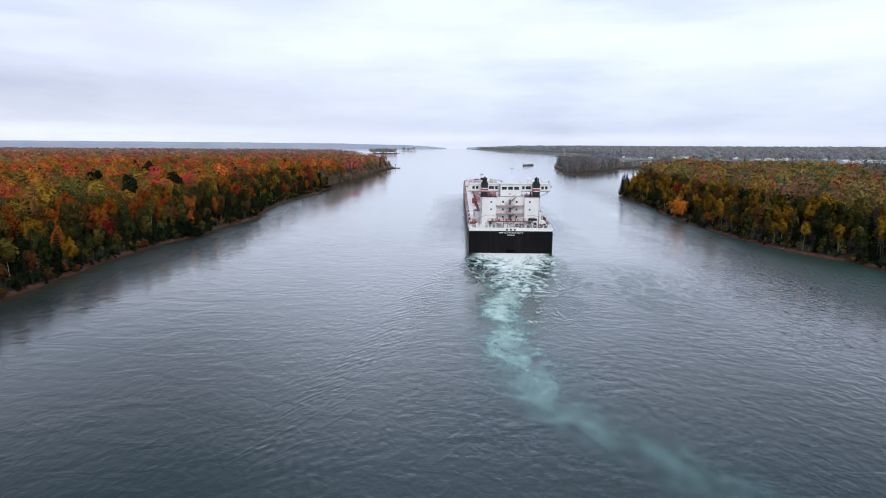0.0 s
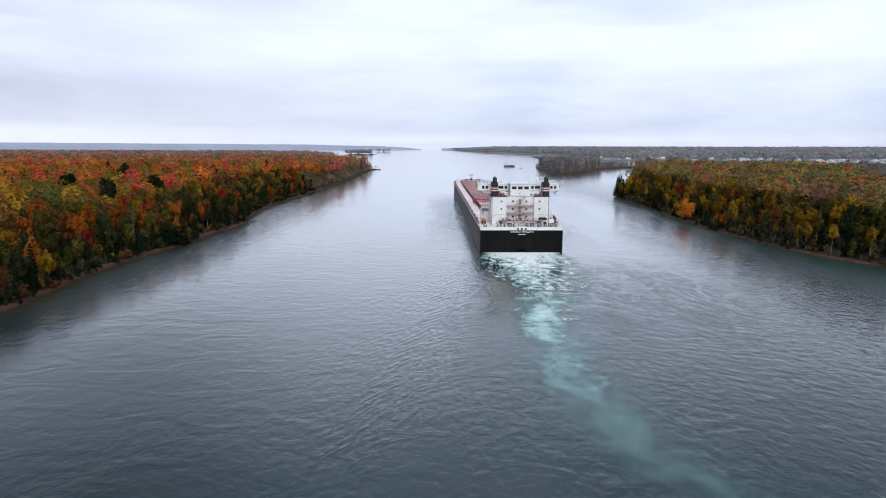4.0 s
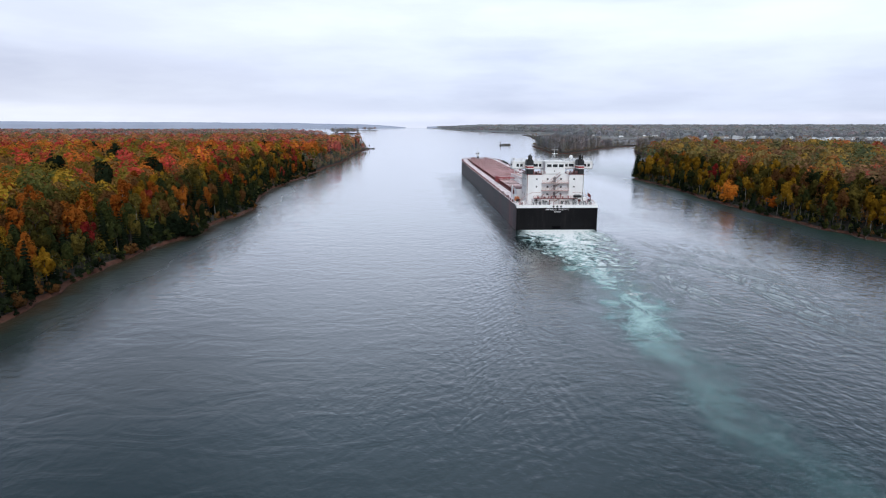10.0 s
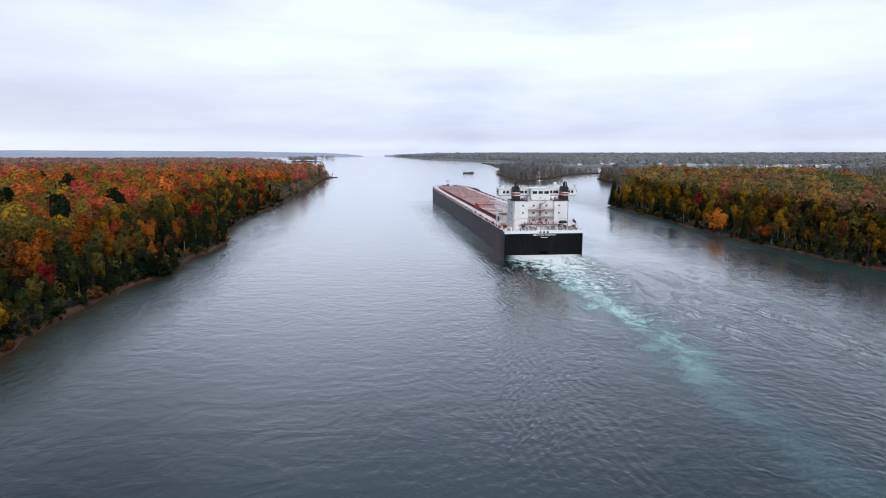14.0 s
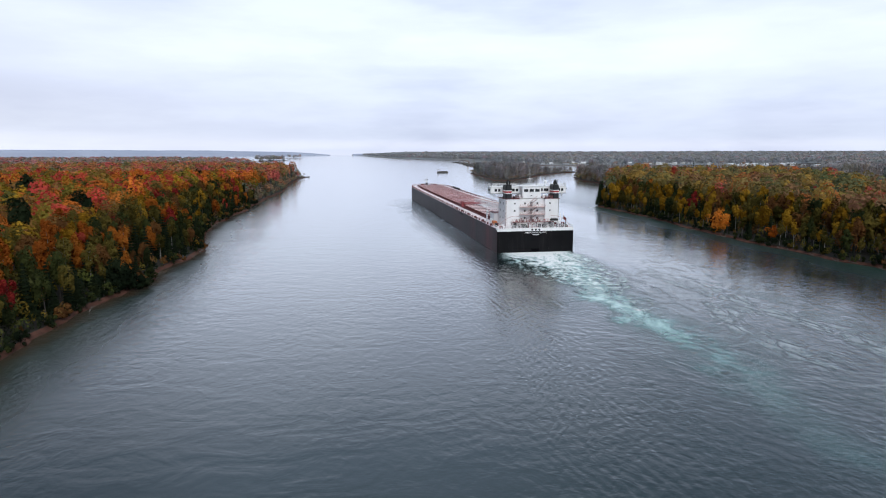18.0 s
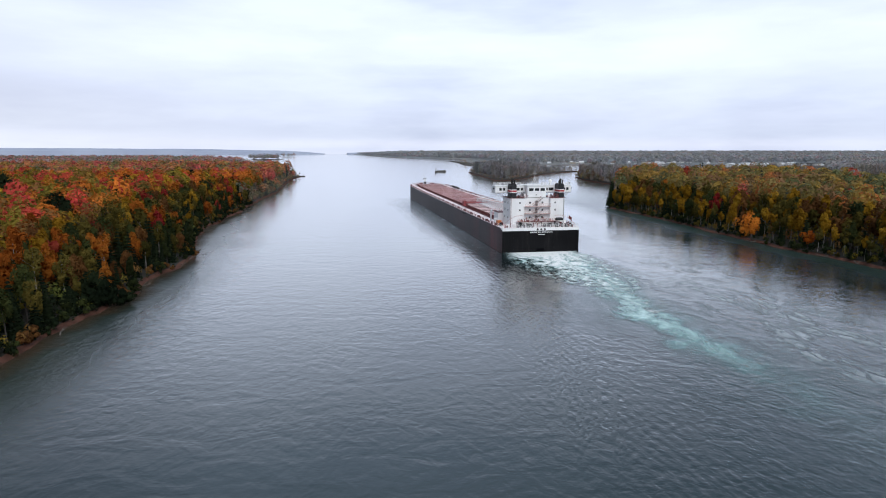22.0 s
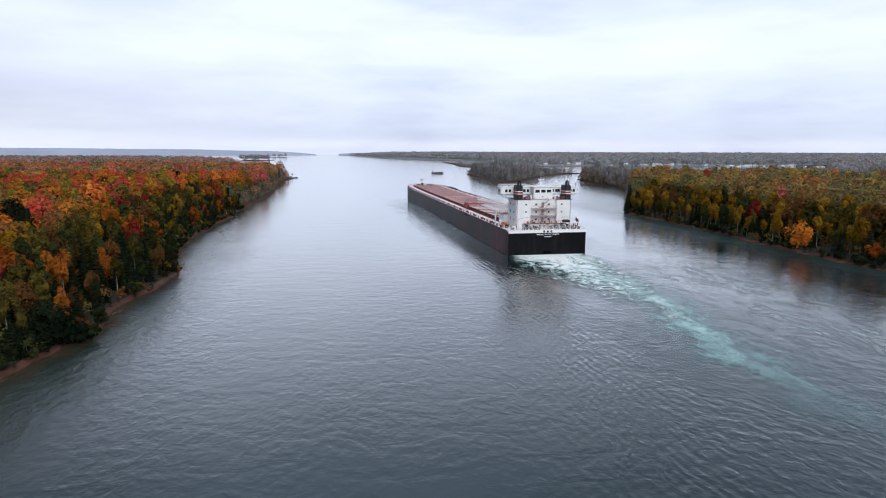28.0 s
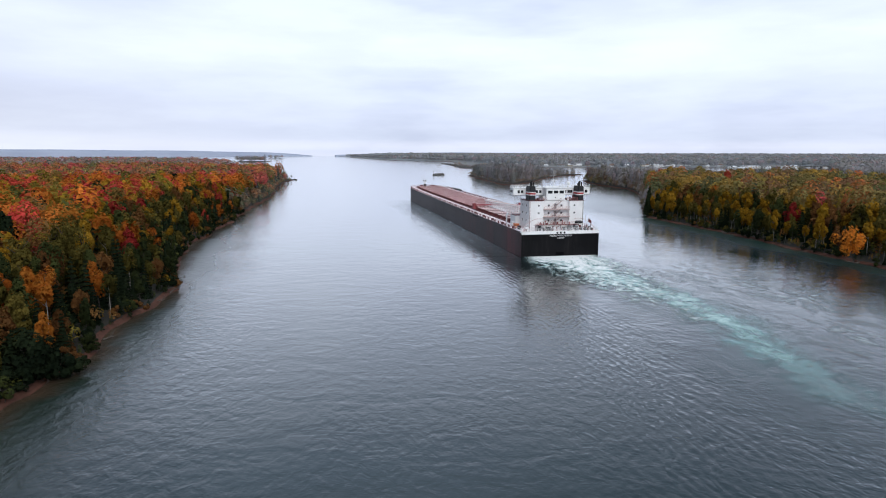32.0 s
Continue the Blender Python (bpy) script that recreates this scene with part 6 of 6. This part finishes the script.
def town():
    rng = np.random.default_rng(3)
    for k in range(26):
        x = 445 + 22 * k + rng.uniform(-7, 7)
        y = np.interp(x, [430, 620, 900, 1300], [1475, 1440, 1425, 1440]) + rng.uniform(0, 60)
        wall = SIDING[rng.choice(3, p=(0.35, 0.35, 0.30))]
        words = {0: "white", 1: "grey", 2: "tan"}[SIDING.index(wall)]
        house(x, y, rng.uniform(9, 17), rng.uniform(7, 9), rng.uniform(2.8, 5.2), rng.uniform(-25, 25), wall, ROOFING[rng.integers(3)], "houses on the far shore", words + " gabled house on the far shore")
    for x, y, w, d, h in ((790, 1425, 46, 14, 5), (835, 1432, 30, 12, 5), (800, 1115, 30, 12, 5), (828, 1150, 22, 10, 5), (850, 1210, 44, 14, 5.5), (880, 1130, 34, 12, 5), (870, 1190, 26, 10, 5),
                          (905, 1220, 48, 14, 6), (925, 1190, 34, 12, 6), (915, 1090, 36, 12, 5.5), (945, 1160, 44, 14, 7), (968, 1115, 26, 10, 6), (985, 1180, 40, 12, 7.5), (1000, 1110, 36, 12, 6)):
        house(x, y, w, d * 0.8, h, rng.uniform(-30, 30) + 35, SIDING[0], ROOFING[2], "long sheds behind the woods", "long white shed with a pale metal roof")
    for k in range(14):
        x, y = 445 + rng.uniform(0, 90), rng.uniform(1600, 2150)
        house(x, y, rng.uniform(9, 15), 8, rng.uniform(3, 5), rng.uniform(60, 110), SIDING[rng.integers(2)], ROOFING[rng.integers(3)], "houses on the inlet", "white gabled house by the inlet")


town()


# ---- old light crib in the channel ----
def crib():
    ob = thing("channel_crib", "low dark stone crib with a marker post in the channel", "crib", "", pose(112, 967, 0, 0, 0, 12))
    rng = np.random.default_rng(4)
    stone = paint("dark_wet_stone", (0.10, 0.095, 0.09), 0.8, 0.3, 0.5)
    part("base", Mesh().prism([(-10, -3), (8, -3.4), (11, 0), (8, 3.4), (-10, 3), (-11, 0)], -1.5, 1.6), stone, ob)
    for k in range(26):
        x, y, s = rng.uniform(-9.5, 9), rng.uniform(-2.8, 2.8), rng.uniform(0.6, 1.5)
        part("boulder", Mesh().prism([(x + s * cos(a) * rng.uniform(0.7, 1.2), y + s * sin(a) * rng.uniform(0.7, 1.2)) for a in (0.2, 1.2, 2.1, 3.3, 4.2, 5.3)], 1.2, 1.6 + s * rng.uniform(0.4, 1.2)), stone, ob)
    part("post", Mesh().tube((-9, 0, 1.5), (-9, 0, 6.6), 0.3, 6), BARK, ob)
    part("board", Mesh().box(-9.9, -8.1, -0.5, -0.35, 5.2, 6.6), SOIL, ob)


crib()

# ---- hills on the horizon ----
# distance haze is put into the woods' base colour as pale blue-grey
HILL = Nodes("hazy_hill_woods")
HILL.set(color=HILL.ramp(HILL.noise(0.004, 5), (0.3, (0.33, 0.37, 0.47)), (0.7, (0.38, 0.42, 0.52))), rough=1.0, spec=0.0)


def hills(name, pts, label):
    """A far wooded ridge with a gently uneven crest, given by (x, y, height)."""
    rows = []
    for (x0, y0, h0), (x1, y1, h1) in zip(pts, pts[1:]):
        for i in range(24):
            u = i / 24
            x, y, h = x0 + (x1 - x0) * u, y0 + (y1 - y0) * u, h0 + (h1 - h0) * u
            h *= 1 + 0.06 * noise.noise((x * 0.004, y * 0.004, 1)) + 0.03 * noise.noise((x * 0.03, y * 0.03, 5))
            rows.append([(x, y, -1), (x, y + 20, h * 0.6), (x, y + 60, h), (x, y + 220, -1)])
    m = Mesh()
    for a, b in zip(rows, rows[1:]):
        for k in range(3):
            m.add([a[k], b[k], b[k + 1], a[k + 1]], [(0, 1, 2, 3)])
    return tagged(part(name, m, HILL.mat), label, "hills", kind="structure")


hills("backdrop_hills_west", [(-4400, 1250, 52), (-4000, 2300, 50), (-3000, 3500, 47), (-1750, 4300, 43), (-930, 4560, 38), (-460, 4660, 29), (-260, 4700, 18), (-120, 4715, 5)], "long wooded ridge on the horizon with haze in its blue-grey")
hills("backdrop_hills_east", [(40, 4600, 12), (420, 4570, 26), (700, 4520, 31), (900, 4500, 34), (1800, 4250, 32), (2600, 3800, 30), (3400, 3200, 28), (4100, 2300, 28), (4500, 1500, 28)], "low land on the horizon with grey haze in its colour")


# ---- the ship's wake ----
def foam_sheet(name, verts, faces, across, along, mat, label, z):
    me = bpy.data.meshes.new(name)
    me.from_pydata([(x, y, z) for x, y in verts], [], faces)
    for key, values in (("across", across), ("along", along)):
        me.attributes.new(key, "FLOAT", "POINT").data.foreach_set("value", values)
    me.materials.append(mat)
    return tagged(part(name, me, None), label, "wake", kind="stuff")


def strip(y0, y1, step, centre, half, columns=24):
    """A grid that follows a centre line: points, faces, and the place across (-1 to 1) and along (0 to 1)."""
    n = int((y1 - y0) / step) + 1
    verts, across, along, faces = [], [], [], []
    for j in range(n):
        y = y0 + (y1 - y0) * j / (n - 1)
        for i in range(columns + 1):
            u = 2 * i / columns - 1
            verts.append((centre(y) + u * half(y), y))
            across.append(u)
            along.append(j / (n - 1))
    for j in range(n - 1):
        for i in range(columns):
            k = j * (columns + 1) + i
            faces.append((k, k + 1, k + columns + 2, k + columns + 1))
    return verts, faces, across, along


def trail_material():
    """Milky turquoise water full of fine bubbles, in puffs and curls, thinning out with its distance from the ship."""
    n = Nodes("milky_turquoise_water")
    u = n.node("ShaderNodeAttribute", attribute_name="across").outputs["Fac"]
    ship, sep = n.node("ShaderNodeTexCoord", object=SHIP), n.node("ShaderNodeSeparateXYZ")
    n.nt.links.new(ship.outputs["Object"], sep.inputs[0])
    place = n.node("ShaderNodeSeparateXYZ")
    n.nt.links.new(n.co.outputs["Object"], place.inputs[0])
    age = n.calc("MULTIPLY", sep.outputs[1], -1 / 240, True)
    sway = n.calc("MULTIPLY", n.calc("SUBTRACT", n.noise((0.06, 0.05, 1), 2, 0.5, 0.4), 0.5), 6.0)
    ragged = n.calc("MULTIPLY", n.calc("SUBTRACT", n.noise((0.10, 0.13, 1), 5, 0.62, 0.8), 0.5), 17.0)
    off = n.calc("ADD", n.calc("ADD", n.calc("MULTIPLY", u, 20.0), sway), ragged)
    r = n.calc("DIVIDE", off, n.calc("ADD", n.calc("MULTIPLY", age, 2.0), 7.3))
    core = n.calc("POWER", 2.718, n.calc("MULTIPLY", n.calc("MULTIPLY", r, r), -1.0))
    puffs = n.noise((0.085, 0.045, 1), 5, 0.62, 1.4)
    wisps = n.noise((0.45, 0.2, 1), 6, 0.7, 1.2)
    cloud = n.calc("ADD", n.calc("MULTIPLY", puffs, 0.72), n.calc("MULTIPLY", wisps, 0.28))
    cloud = n.calc("ADD", cloud, n.calc("MULTIPLY", n.calc("SUBTRACT", core, 0.6), 0.22))
    body = n.calc("MULTIPLY", core, n.ramp(cloud, (0.36, 0.04), (0.47, 0.28), (0.57, 0.72), (0.70, 1.0)), True)
    keep = n.ramp(n.calc("SUBTRACT", 1.0, n.calc("ABSOLUTE", u)), (0.0, 0.0), (0.3, 1.0))
    # the denser trail of the first stretch lasts longer
    dense = n.ramp(n.calc("MULTIPLY", place.outputs[1], -0.01, True), (0.6, 0.0), (0.95, 1.0))
    slow = n.calc("MULTIPLY", dense, n.ramp(age, (0.0, 0.0), (0.02, 0.9), (0.3, 0.88), (0.44, 0.68), (0.54, 0.46), (0.64, 0.24), (0.78, 0.08), (0.92, 0.0)))
    fade = n.calc("MAXIMUM", slow, n.ramp(age, (0.0, 0.0), (0.02, 1.0), (0.26, 1.0), (0.42, 0.9), (0.50, 0.6), (0.58, 0.25), (0.66, 0.06), (0.8, 0.0)))
    thick = n.calc("MULTIPLY", n.calc("MULTIPLY", body, keep), fade)
    young = n.ramp(age, (0.05, 1.0), (0.32, 0.9), (0.5, 0.62), (0.75, 0.25))
    col = n.mix(n.calc("MULTIPLY", body, young), (0.09, 0.32, 0.315), (0.66, 0.95, 0.92))
    froth = n.calc("MULTIPLY", n.ramp(n.calc("MULTIPLY", body, wisps), (0.25, 0.0), (0.45, 1.0)), n.ramp(age, (0.06, 0.95), (0.3, 0.75), (0.46, 0.0)))
    col = n.mix(froth, col, (0.74, 0.93, 0.91))
    chop = n.noise((0.5, 0.4, 1), 4, 0.6, 0.9)
    return n.set(color=col, rough=0.2, ior=1.333, alpha=n.calc("MAXIMUM", thick, n.calc("MULTIPLY", froth, 0.8)), normal=n.bump(chop, 0.3, 0.6))


def churn_material():
    """White churned foam in rolls and laces, with clear turquoise and dark water between them."""
    n = Nodes("churned_foam")
    u = n.node("ShaderNodeAttribute", attribute_name="across").outputs["Fac"]
    v = n.node("ShaderNodeAttribute", attribute_name="along").outputs["Fac"]
    rolls = n.noise((0.19, 0.12, 1), 7, 0.64, 1.7)
    lace = n.calc("SUBTRACT", 1.0, n.calc("MULTIPLY", n.calc("ABSOLUTE", n.calc("SUBTRACT", n.noise((0.24, 0.14, 1), 4, 0.58, 2.0), 0.5)), 7.0), True)
    grit = n.noise((0.9, 0.55, 1), 5, 0.72, 1.2)
    bend = n.calc("MULTIPLY", n.calc("SUBTRACT", n.noise((0.05, 0.09, 1), 3), 0.5), 0.45)
    wide = n.ramp(v, (0.0, 0.30), (0.25, 0.45), (0.5, 0.92), (0.7, 1.0), (0.9, 0.95), (1.0, 0.86))
    edge = n.calc("SUBTRACT", 1.0, n.calc("DIVIDE", n.calc("ABSOLUTE", n.calc("ADD", u, bend)), wide))
    inside = n.calc("MULTIPLY", n.ramp(edge, (0.0, 0.0), (0.3, 1.0)), n.ramp(n.calc("ABSOLUTE", u), (0.9, 1.0), (1.0, 0.0)))
    middle = n.ramp(n.calc("ABSOLUTE", n.calc("ADD", u, bend)), (0.25, 1.0), (0.6, 0.0))
    force = n.calc("ADD", n.ramp(v, (0.0, 0.0), (0.25, 0.1), (0.5, 0.22), (0.75, 0.44), (0.9, 0.72), (1.0, 1.0)), n.calc("MULTIPLY", middle, n.ramp(v, (0.15, 0.04), (0.5, 0.30), (0.8, 0.46))))
    lift = n.calc("ADD", rolls, n.calc("MULTIPLY", n.calc("SUBTRACT", force, 0.62), 0.30))
    lift = n.calc("ADD", lift, n.calc("MULTIPLY", n.calc("SUBTRACT", edge, 0.5), 0.10))
    lift = n.calc("ADD", lift, n.ramp(v, (0.86, 0.0), (0.97, 0.07)))
    fine = n.calc("ADD", n.calc("MULTIPLY", n.calc("SUBTRACT", lace, 0.4), 0.22), n.calc("MULTIPLY", n.calc("SUBTRACT", grit, 0.5), 0.26))
    white = n.calc("MULTIPLY", n.ramp(n.calc("ADD", lift, fine), (0.44, 0.0), (0.56, 0.5), (0.72, 0.97)), inside)
    milky = n.calc("MULTIPLY", n.calc("MULTIPLY", n.ramp(lift, (0.34, 0.0), (0.58, 0.8)), inside), n.ramp(v, (0.0, 0.0), (0.25, 1.0)))
    murky = n.calc("MULTIPLY", n.calc("MULTIPLY", n.ramp(v, (0.5, 0.0), (0.85, 0.3)), inside), 1.0)
    col = n.mix(white, n.mix(milky, (0.010, 0.045, 0.05), (0.40, 0.80, 0.77)), (0.95, 0.97, 0.97))
    return n.set(color=col, rough=n.ramp(white, (0.0, 0.15), (1.0, 0.8)), ior=1.333, alpha=n.calc("MAXIMUM", murky, n.calc("MAXIMUM", milky, white)),
                 normal=n.bump(n.calc("ADD", rolls, n.calc("MULTIPLY", grit, 0.2)), 0.35, 0.6))


TRAIL = [(-260, 30), (-170, 18), (-155, 9), (-148, 1), (-140, -4), (-128, -6.5), (-116, -8), (-105, -10), (-93, -8), (-82, -9), (-61, -5), (-30, -4), (0, -4), (12, -4),
         (25, -1), (40, 4), (62, 5), (92, 4), (128, -1), (200, 0)]


def trail_centre(y):
    return float(np.interp(y, [p[0] for p in TRAIL], [p[1] for p in TRAIL]))


foam_sheet("wake_trail", *strip(-240, 141, 2.0, trail_centre, lambda y: 20.0), trail_material(), "milky turquoise trail of bubbles behind the ship", 0.10)
CHURN = foam_sheet("wake_foam", *strip(-96, 0.2, 1.0, lambda y: -0.02 * -y, lambda y: 19.5 + 0.03 * -y), churn_material(), "white churned foam at the ship's stern", 0.16)
CHURNS = [CHURN]


def veil_material():
    """A pale, mottled sheet added beside the hull to lighten its dark reflection, thinning outward."""
    n = Nodes("hull_reflection_veil")
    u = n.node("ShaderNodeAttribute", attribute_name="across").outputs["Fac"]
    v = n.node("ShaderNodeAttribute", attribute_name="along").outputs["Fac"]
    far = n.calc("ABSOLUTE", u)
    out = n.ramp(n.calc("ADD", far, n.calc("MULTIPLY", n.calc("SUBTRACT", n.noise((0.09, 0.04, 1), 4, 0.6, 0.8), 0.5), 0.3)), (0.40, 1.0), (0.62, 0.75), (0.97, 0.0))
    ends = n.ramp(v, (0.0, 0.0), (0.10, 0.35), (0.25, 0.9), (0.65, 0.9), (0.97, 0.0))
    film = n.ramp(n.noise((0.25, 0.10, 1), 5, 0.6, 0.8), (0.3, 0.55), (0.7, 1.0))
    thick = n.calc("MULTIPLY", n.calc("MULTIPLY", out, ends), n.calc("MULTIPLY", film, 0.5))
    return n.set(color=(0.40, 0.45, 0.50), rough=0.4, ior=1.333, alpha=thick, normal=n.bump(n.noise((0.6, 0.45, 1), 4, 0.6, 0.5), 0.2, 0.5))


# sheet added over the water to cover the hull's dark mirror image
CHURNS.append(foam_sheet("hull_wash", *strip(4, 300, 4.0, lambda y: 0.0, lambda y: 40.0, 20), veil_material(), "pale aerated water sliding along the hull", 0.03))


def slick_material():
    """Smooth upwelling patches, the sky's sheen put into their pale colour, each ringed by a narrow line where the
    water sinks again.
    """
    n = Nodes("upwelling_sky_sheen")
    u = n.node("ShaderNodeAttribute", attribute_name="across").outputs["Fac"]
    v = n.node("ShaderNodeAttribute", attribute_name="along").outputs["Fac"]
    ship, sep = n.node("ShaderNodeTexCoord", object=SHIP), n.node("ShaderNodeSeparateXYZ")
    n.nt.links.new(ship.outputs["Object"], sep.inputs[0])
    age = n.calc("MULTIPLY", sep.outputs[1], -1 / 300, True)
    boils = n.ramp(n.cells((0.13, 0.045, 1), 4.0), (0.015, 0.0), (0.08, 1.0))
    small = n.ramp(n.cells((0.30, 0.10, 1), 3.0, 12), (0.02, 0.35), (0.10, 1.0))
    curl = n.ramp(n.noise((0.05, 0.022, 1), 4, 0.6, 1.2), (0.42, 0.1), (0.52, 1.0))
    soft = n.ramp(n.noise((0.2, 0.2, 1), 4, 0.6, 0.6), (0.3, 0.5), (0.7, 1.0))
    across = n.calc("ADD", n.calc("MULTIPLY", u, 0.5), 0.5)
    lie = n.ramp(n.calc("ADD", across, n.calc("MULTIPLY", n.calc("SUBTRACT", curl, 0.5), 0.1)), (0.04, 0.0), (0.16, 0.8), (0.7, 1.0), (0.95, 0.0))
    side = n.ramp(across, (0.08, 0.2), (0.36, 0.35), (0.46, 1.0), (0.7, 0.95), (0.9, 0.2))
    when = n.ramp(age, (0.04, 0.0), (0.16, 0.7), (0.28, 1.0), (0.46, 0.85), (0.62, 0.2), (0.8, 0.0))
    pale = n.calc("MULTIPLY", n.calc("MULTIPLY", n.calc("MULTIPLY", boils, small), n.calc("MULTIPLY", curl, soft)), n.calc("MULTIPLY", side, n.ramp(v, (0.38, 0.06), (0.50, 1.0))))
    thick = n.calc("MULTIPLY", n.calc("MULTIPLY", lie, when), n.calc("ADD", n.calc("MULTIPLY", pale, 1.0), 0.09), True)
    # the patches' sky reflection is painted in as pale grey
    return n.set(color=n.mix(pale, (0.014, 0.06, 0.063), (0.40, 0.455, 0.475)), rough=0.22, ior=1.333, alpha=thick, normal=n.bump(n.noise((0.7, 0.5, 1), 4, 0.6, 0.5), 0.2, 0.4))


foam_sheet("wake_slick", *strip(-240, 128, 4.0, lambda y: trail_centre(y) + 22, lambda y: 50.0, 14), slick_material(), "smooth pale upwelling patches beside the wake", 0.05)


# ---- ripples that spread from the port quarter ----
RIPPLES = thing("wake_ripple_train", "train of small ripples spreading from the ship's quarter", "ripples")


def ripple(points, width, height):
    m = Mesh()
    n = len(points)
    rows = []
    for k, (x, y) in enumerate(points):
        x2, y2 = points[min(k + 1, n - 1)]
        x1, y1 = points[max(k - 1, 0)]
        d = math.hypot(x2 - x1, y2 - y1)
        nx, ny = -(y2 - y1) / d, (x2 - x1) / d
        swell = sin(pi * k / (n - 1)) ** 0.7
        rows.append([(x + nx * u * width, y + ny * u * width, -0.012 + height * swell * (0.5 + 0.5 * cos(pi * u))) for u in (-1, -0.66, -0.33, 0, 0.33, 0.66, 1)])
    for a, b in zip(rows, rows[1:]):
        for i in range(6):
            m.add([a[i], a[i + 1], b[i + 1], b[i]], [(0, 1, 2, 3)])
    return smooth(part("ripple", m, WATER, RIPPLES))


def ripples():
    rng = np.random.default_rng(6)
    for k in range(40):
        # crests lean back and away from the hull, and drift outward with age
        age = k / 39
        sx, sy = -20 - 24 * age + rng.uniform(-0.8, 0.8), -12 - 138 * age
        length, bend = 12 + 10 * age, rng.uniform(0.8, 1.2)
        pts = []
        for i in range(15):
            s = i / 14 - 0.35
            pts.append((sx - 0.34 * s * length * bend - 2.4 * sin(s * 3) + 0.4 * sin(7 * s + k), sy - s * length * 0.95))
        ripple(pts, rng.uniform(0.7, 1.0), rng.uniform(0.05, 0.08) * (1 - 0.6 * age))
        ripple([(x + 5.0 + rng.uniform(-1.2, 1.2), y - 1.5 + rng.uniform(-2, 2)) for x, y in pts], rng.uniform(0.6, 0.9), rng.uniform(0.04, 0.07) * (1 - 0.6 * age))


ripples()
CHURNS.append(RIPPLES)


# ---- sandy shallows along the banks ----
def shallows(line, side, y0, y1, reach):
    n = Nodes("sandy_shallows")
    u = n.node("ShaderNodeAttribute", attribute_name="across").outputs["Fac"]
    wave = n.noise((0.12, 0.12, 1), 4)
    depth = n.calc("ADD", u, n.calc("MULTIPLY", n.calc("SUBTRACT", wave, 0.5), 0.9))
    n.set(color=n.mix(wave, (0.070, 0.046, 0.030), (0.115, 0.070, 0.046)), rough=0.12, ior=1.333, alpha=n.calc("MULTIPLY", n.ramp(depth, (0.28, 0.0), (0.9, 0.85)), 0.65))
    verts, faces, across, along = [], [], [], []
    ys = np.arange(y0, y1, 3.0)
    for j, y in enumerate(ys):
        for i in range(7):
            verts.append((shore_x(line, y) + side * (0.8 - reach * (1 - i / 6)), float(y)))
            across.append(i / 6)
            along.append(j / len(ys))
    for j in range(len(ys) - 1):
        for i in range(6):
            k = j * 7 + i
            faces.append((k, k + 1, k + 8, k + 7) if side > 0 else (k + 7, k + 8, k + 1, k))
    ob = foam_sheet("shallows", verts, faces, across, along, n.mat, "brown sandy shallows at the water's edge", 0.015)
    return tagged(ob, "", "water", "", "structure")


shallows(WEST, -1, -90, 340, 9.0)
shallows(EAST, 1, -45, 280, 4.5)


# ---- what moves ----
def motions():
    """The ship steams ahead at a steady pace, with the churned water at its stern."""
    way = [(t, pose(0.0236 * t, 4.437 * t, 0, 0, 0, 0.0061 * t)) for t in (0, 8, 16, 24, 32)]
    walk(SHIP, way)
    for churn in CHURNS:
        walk(churn, [(t, m @ pose(0, 0, 0)) for t, m in way])


motions()
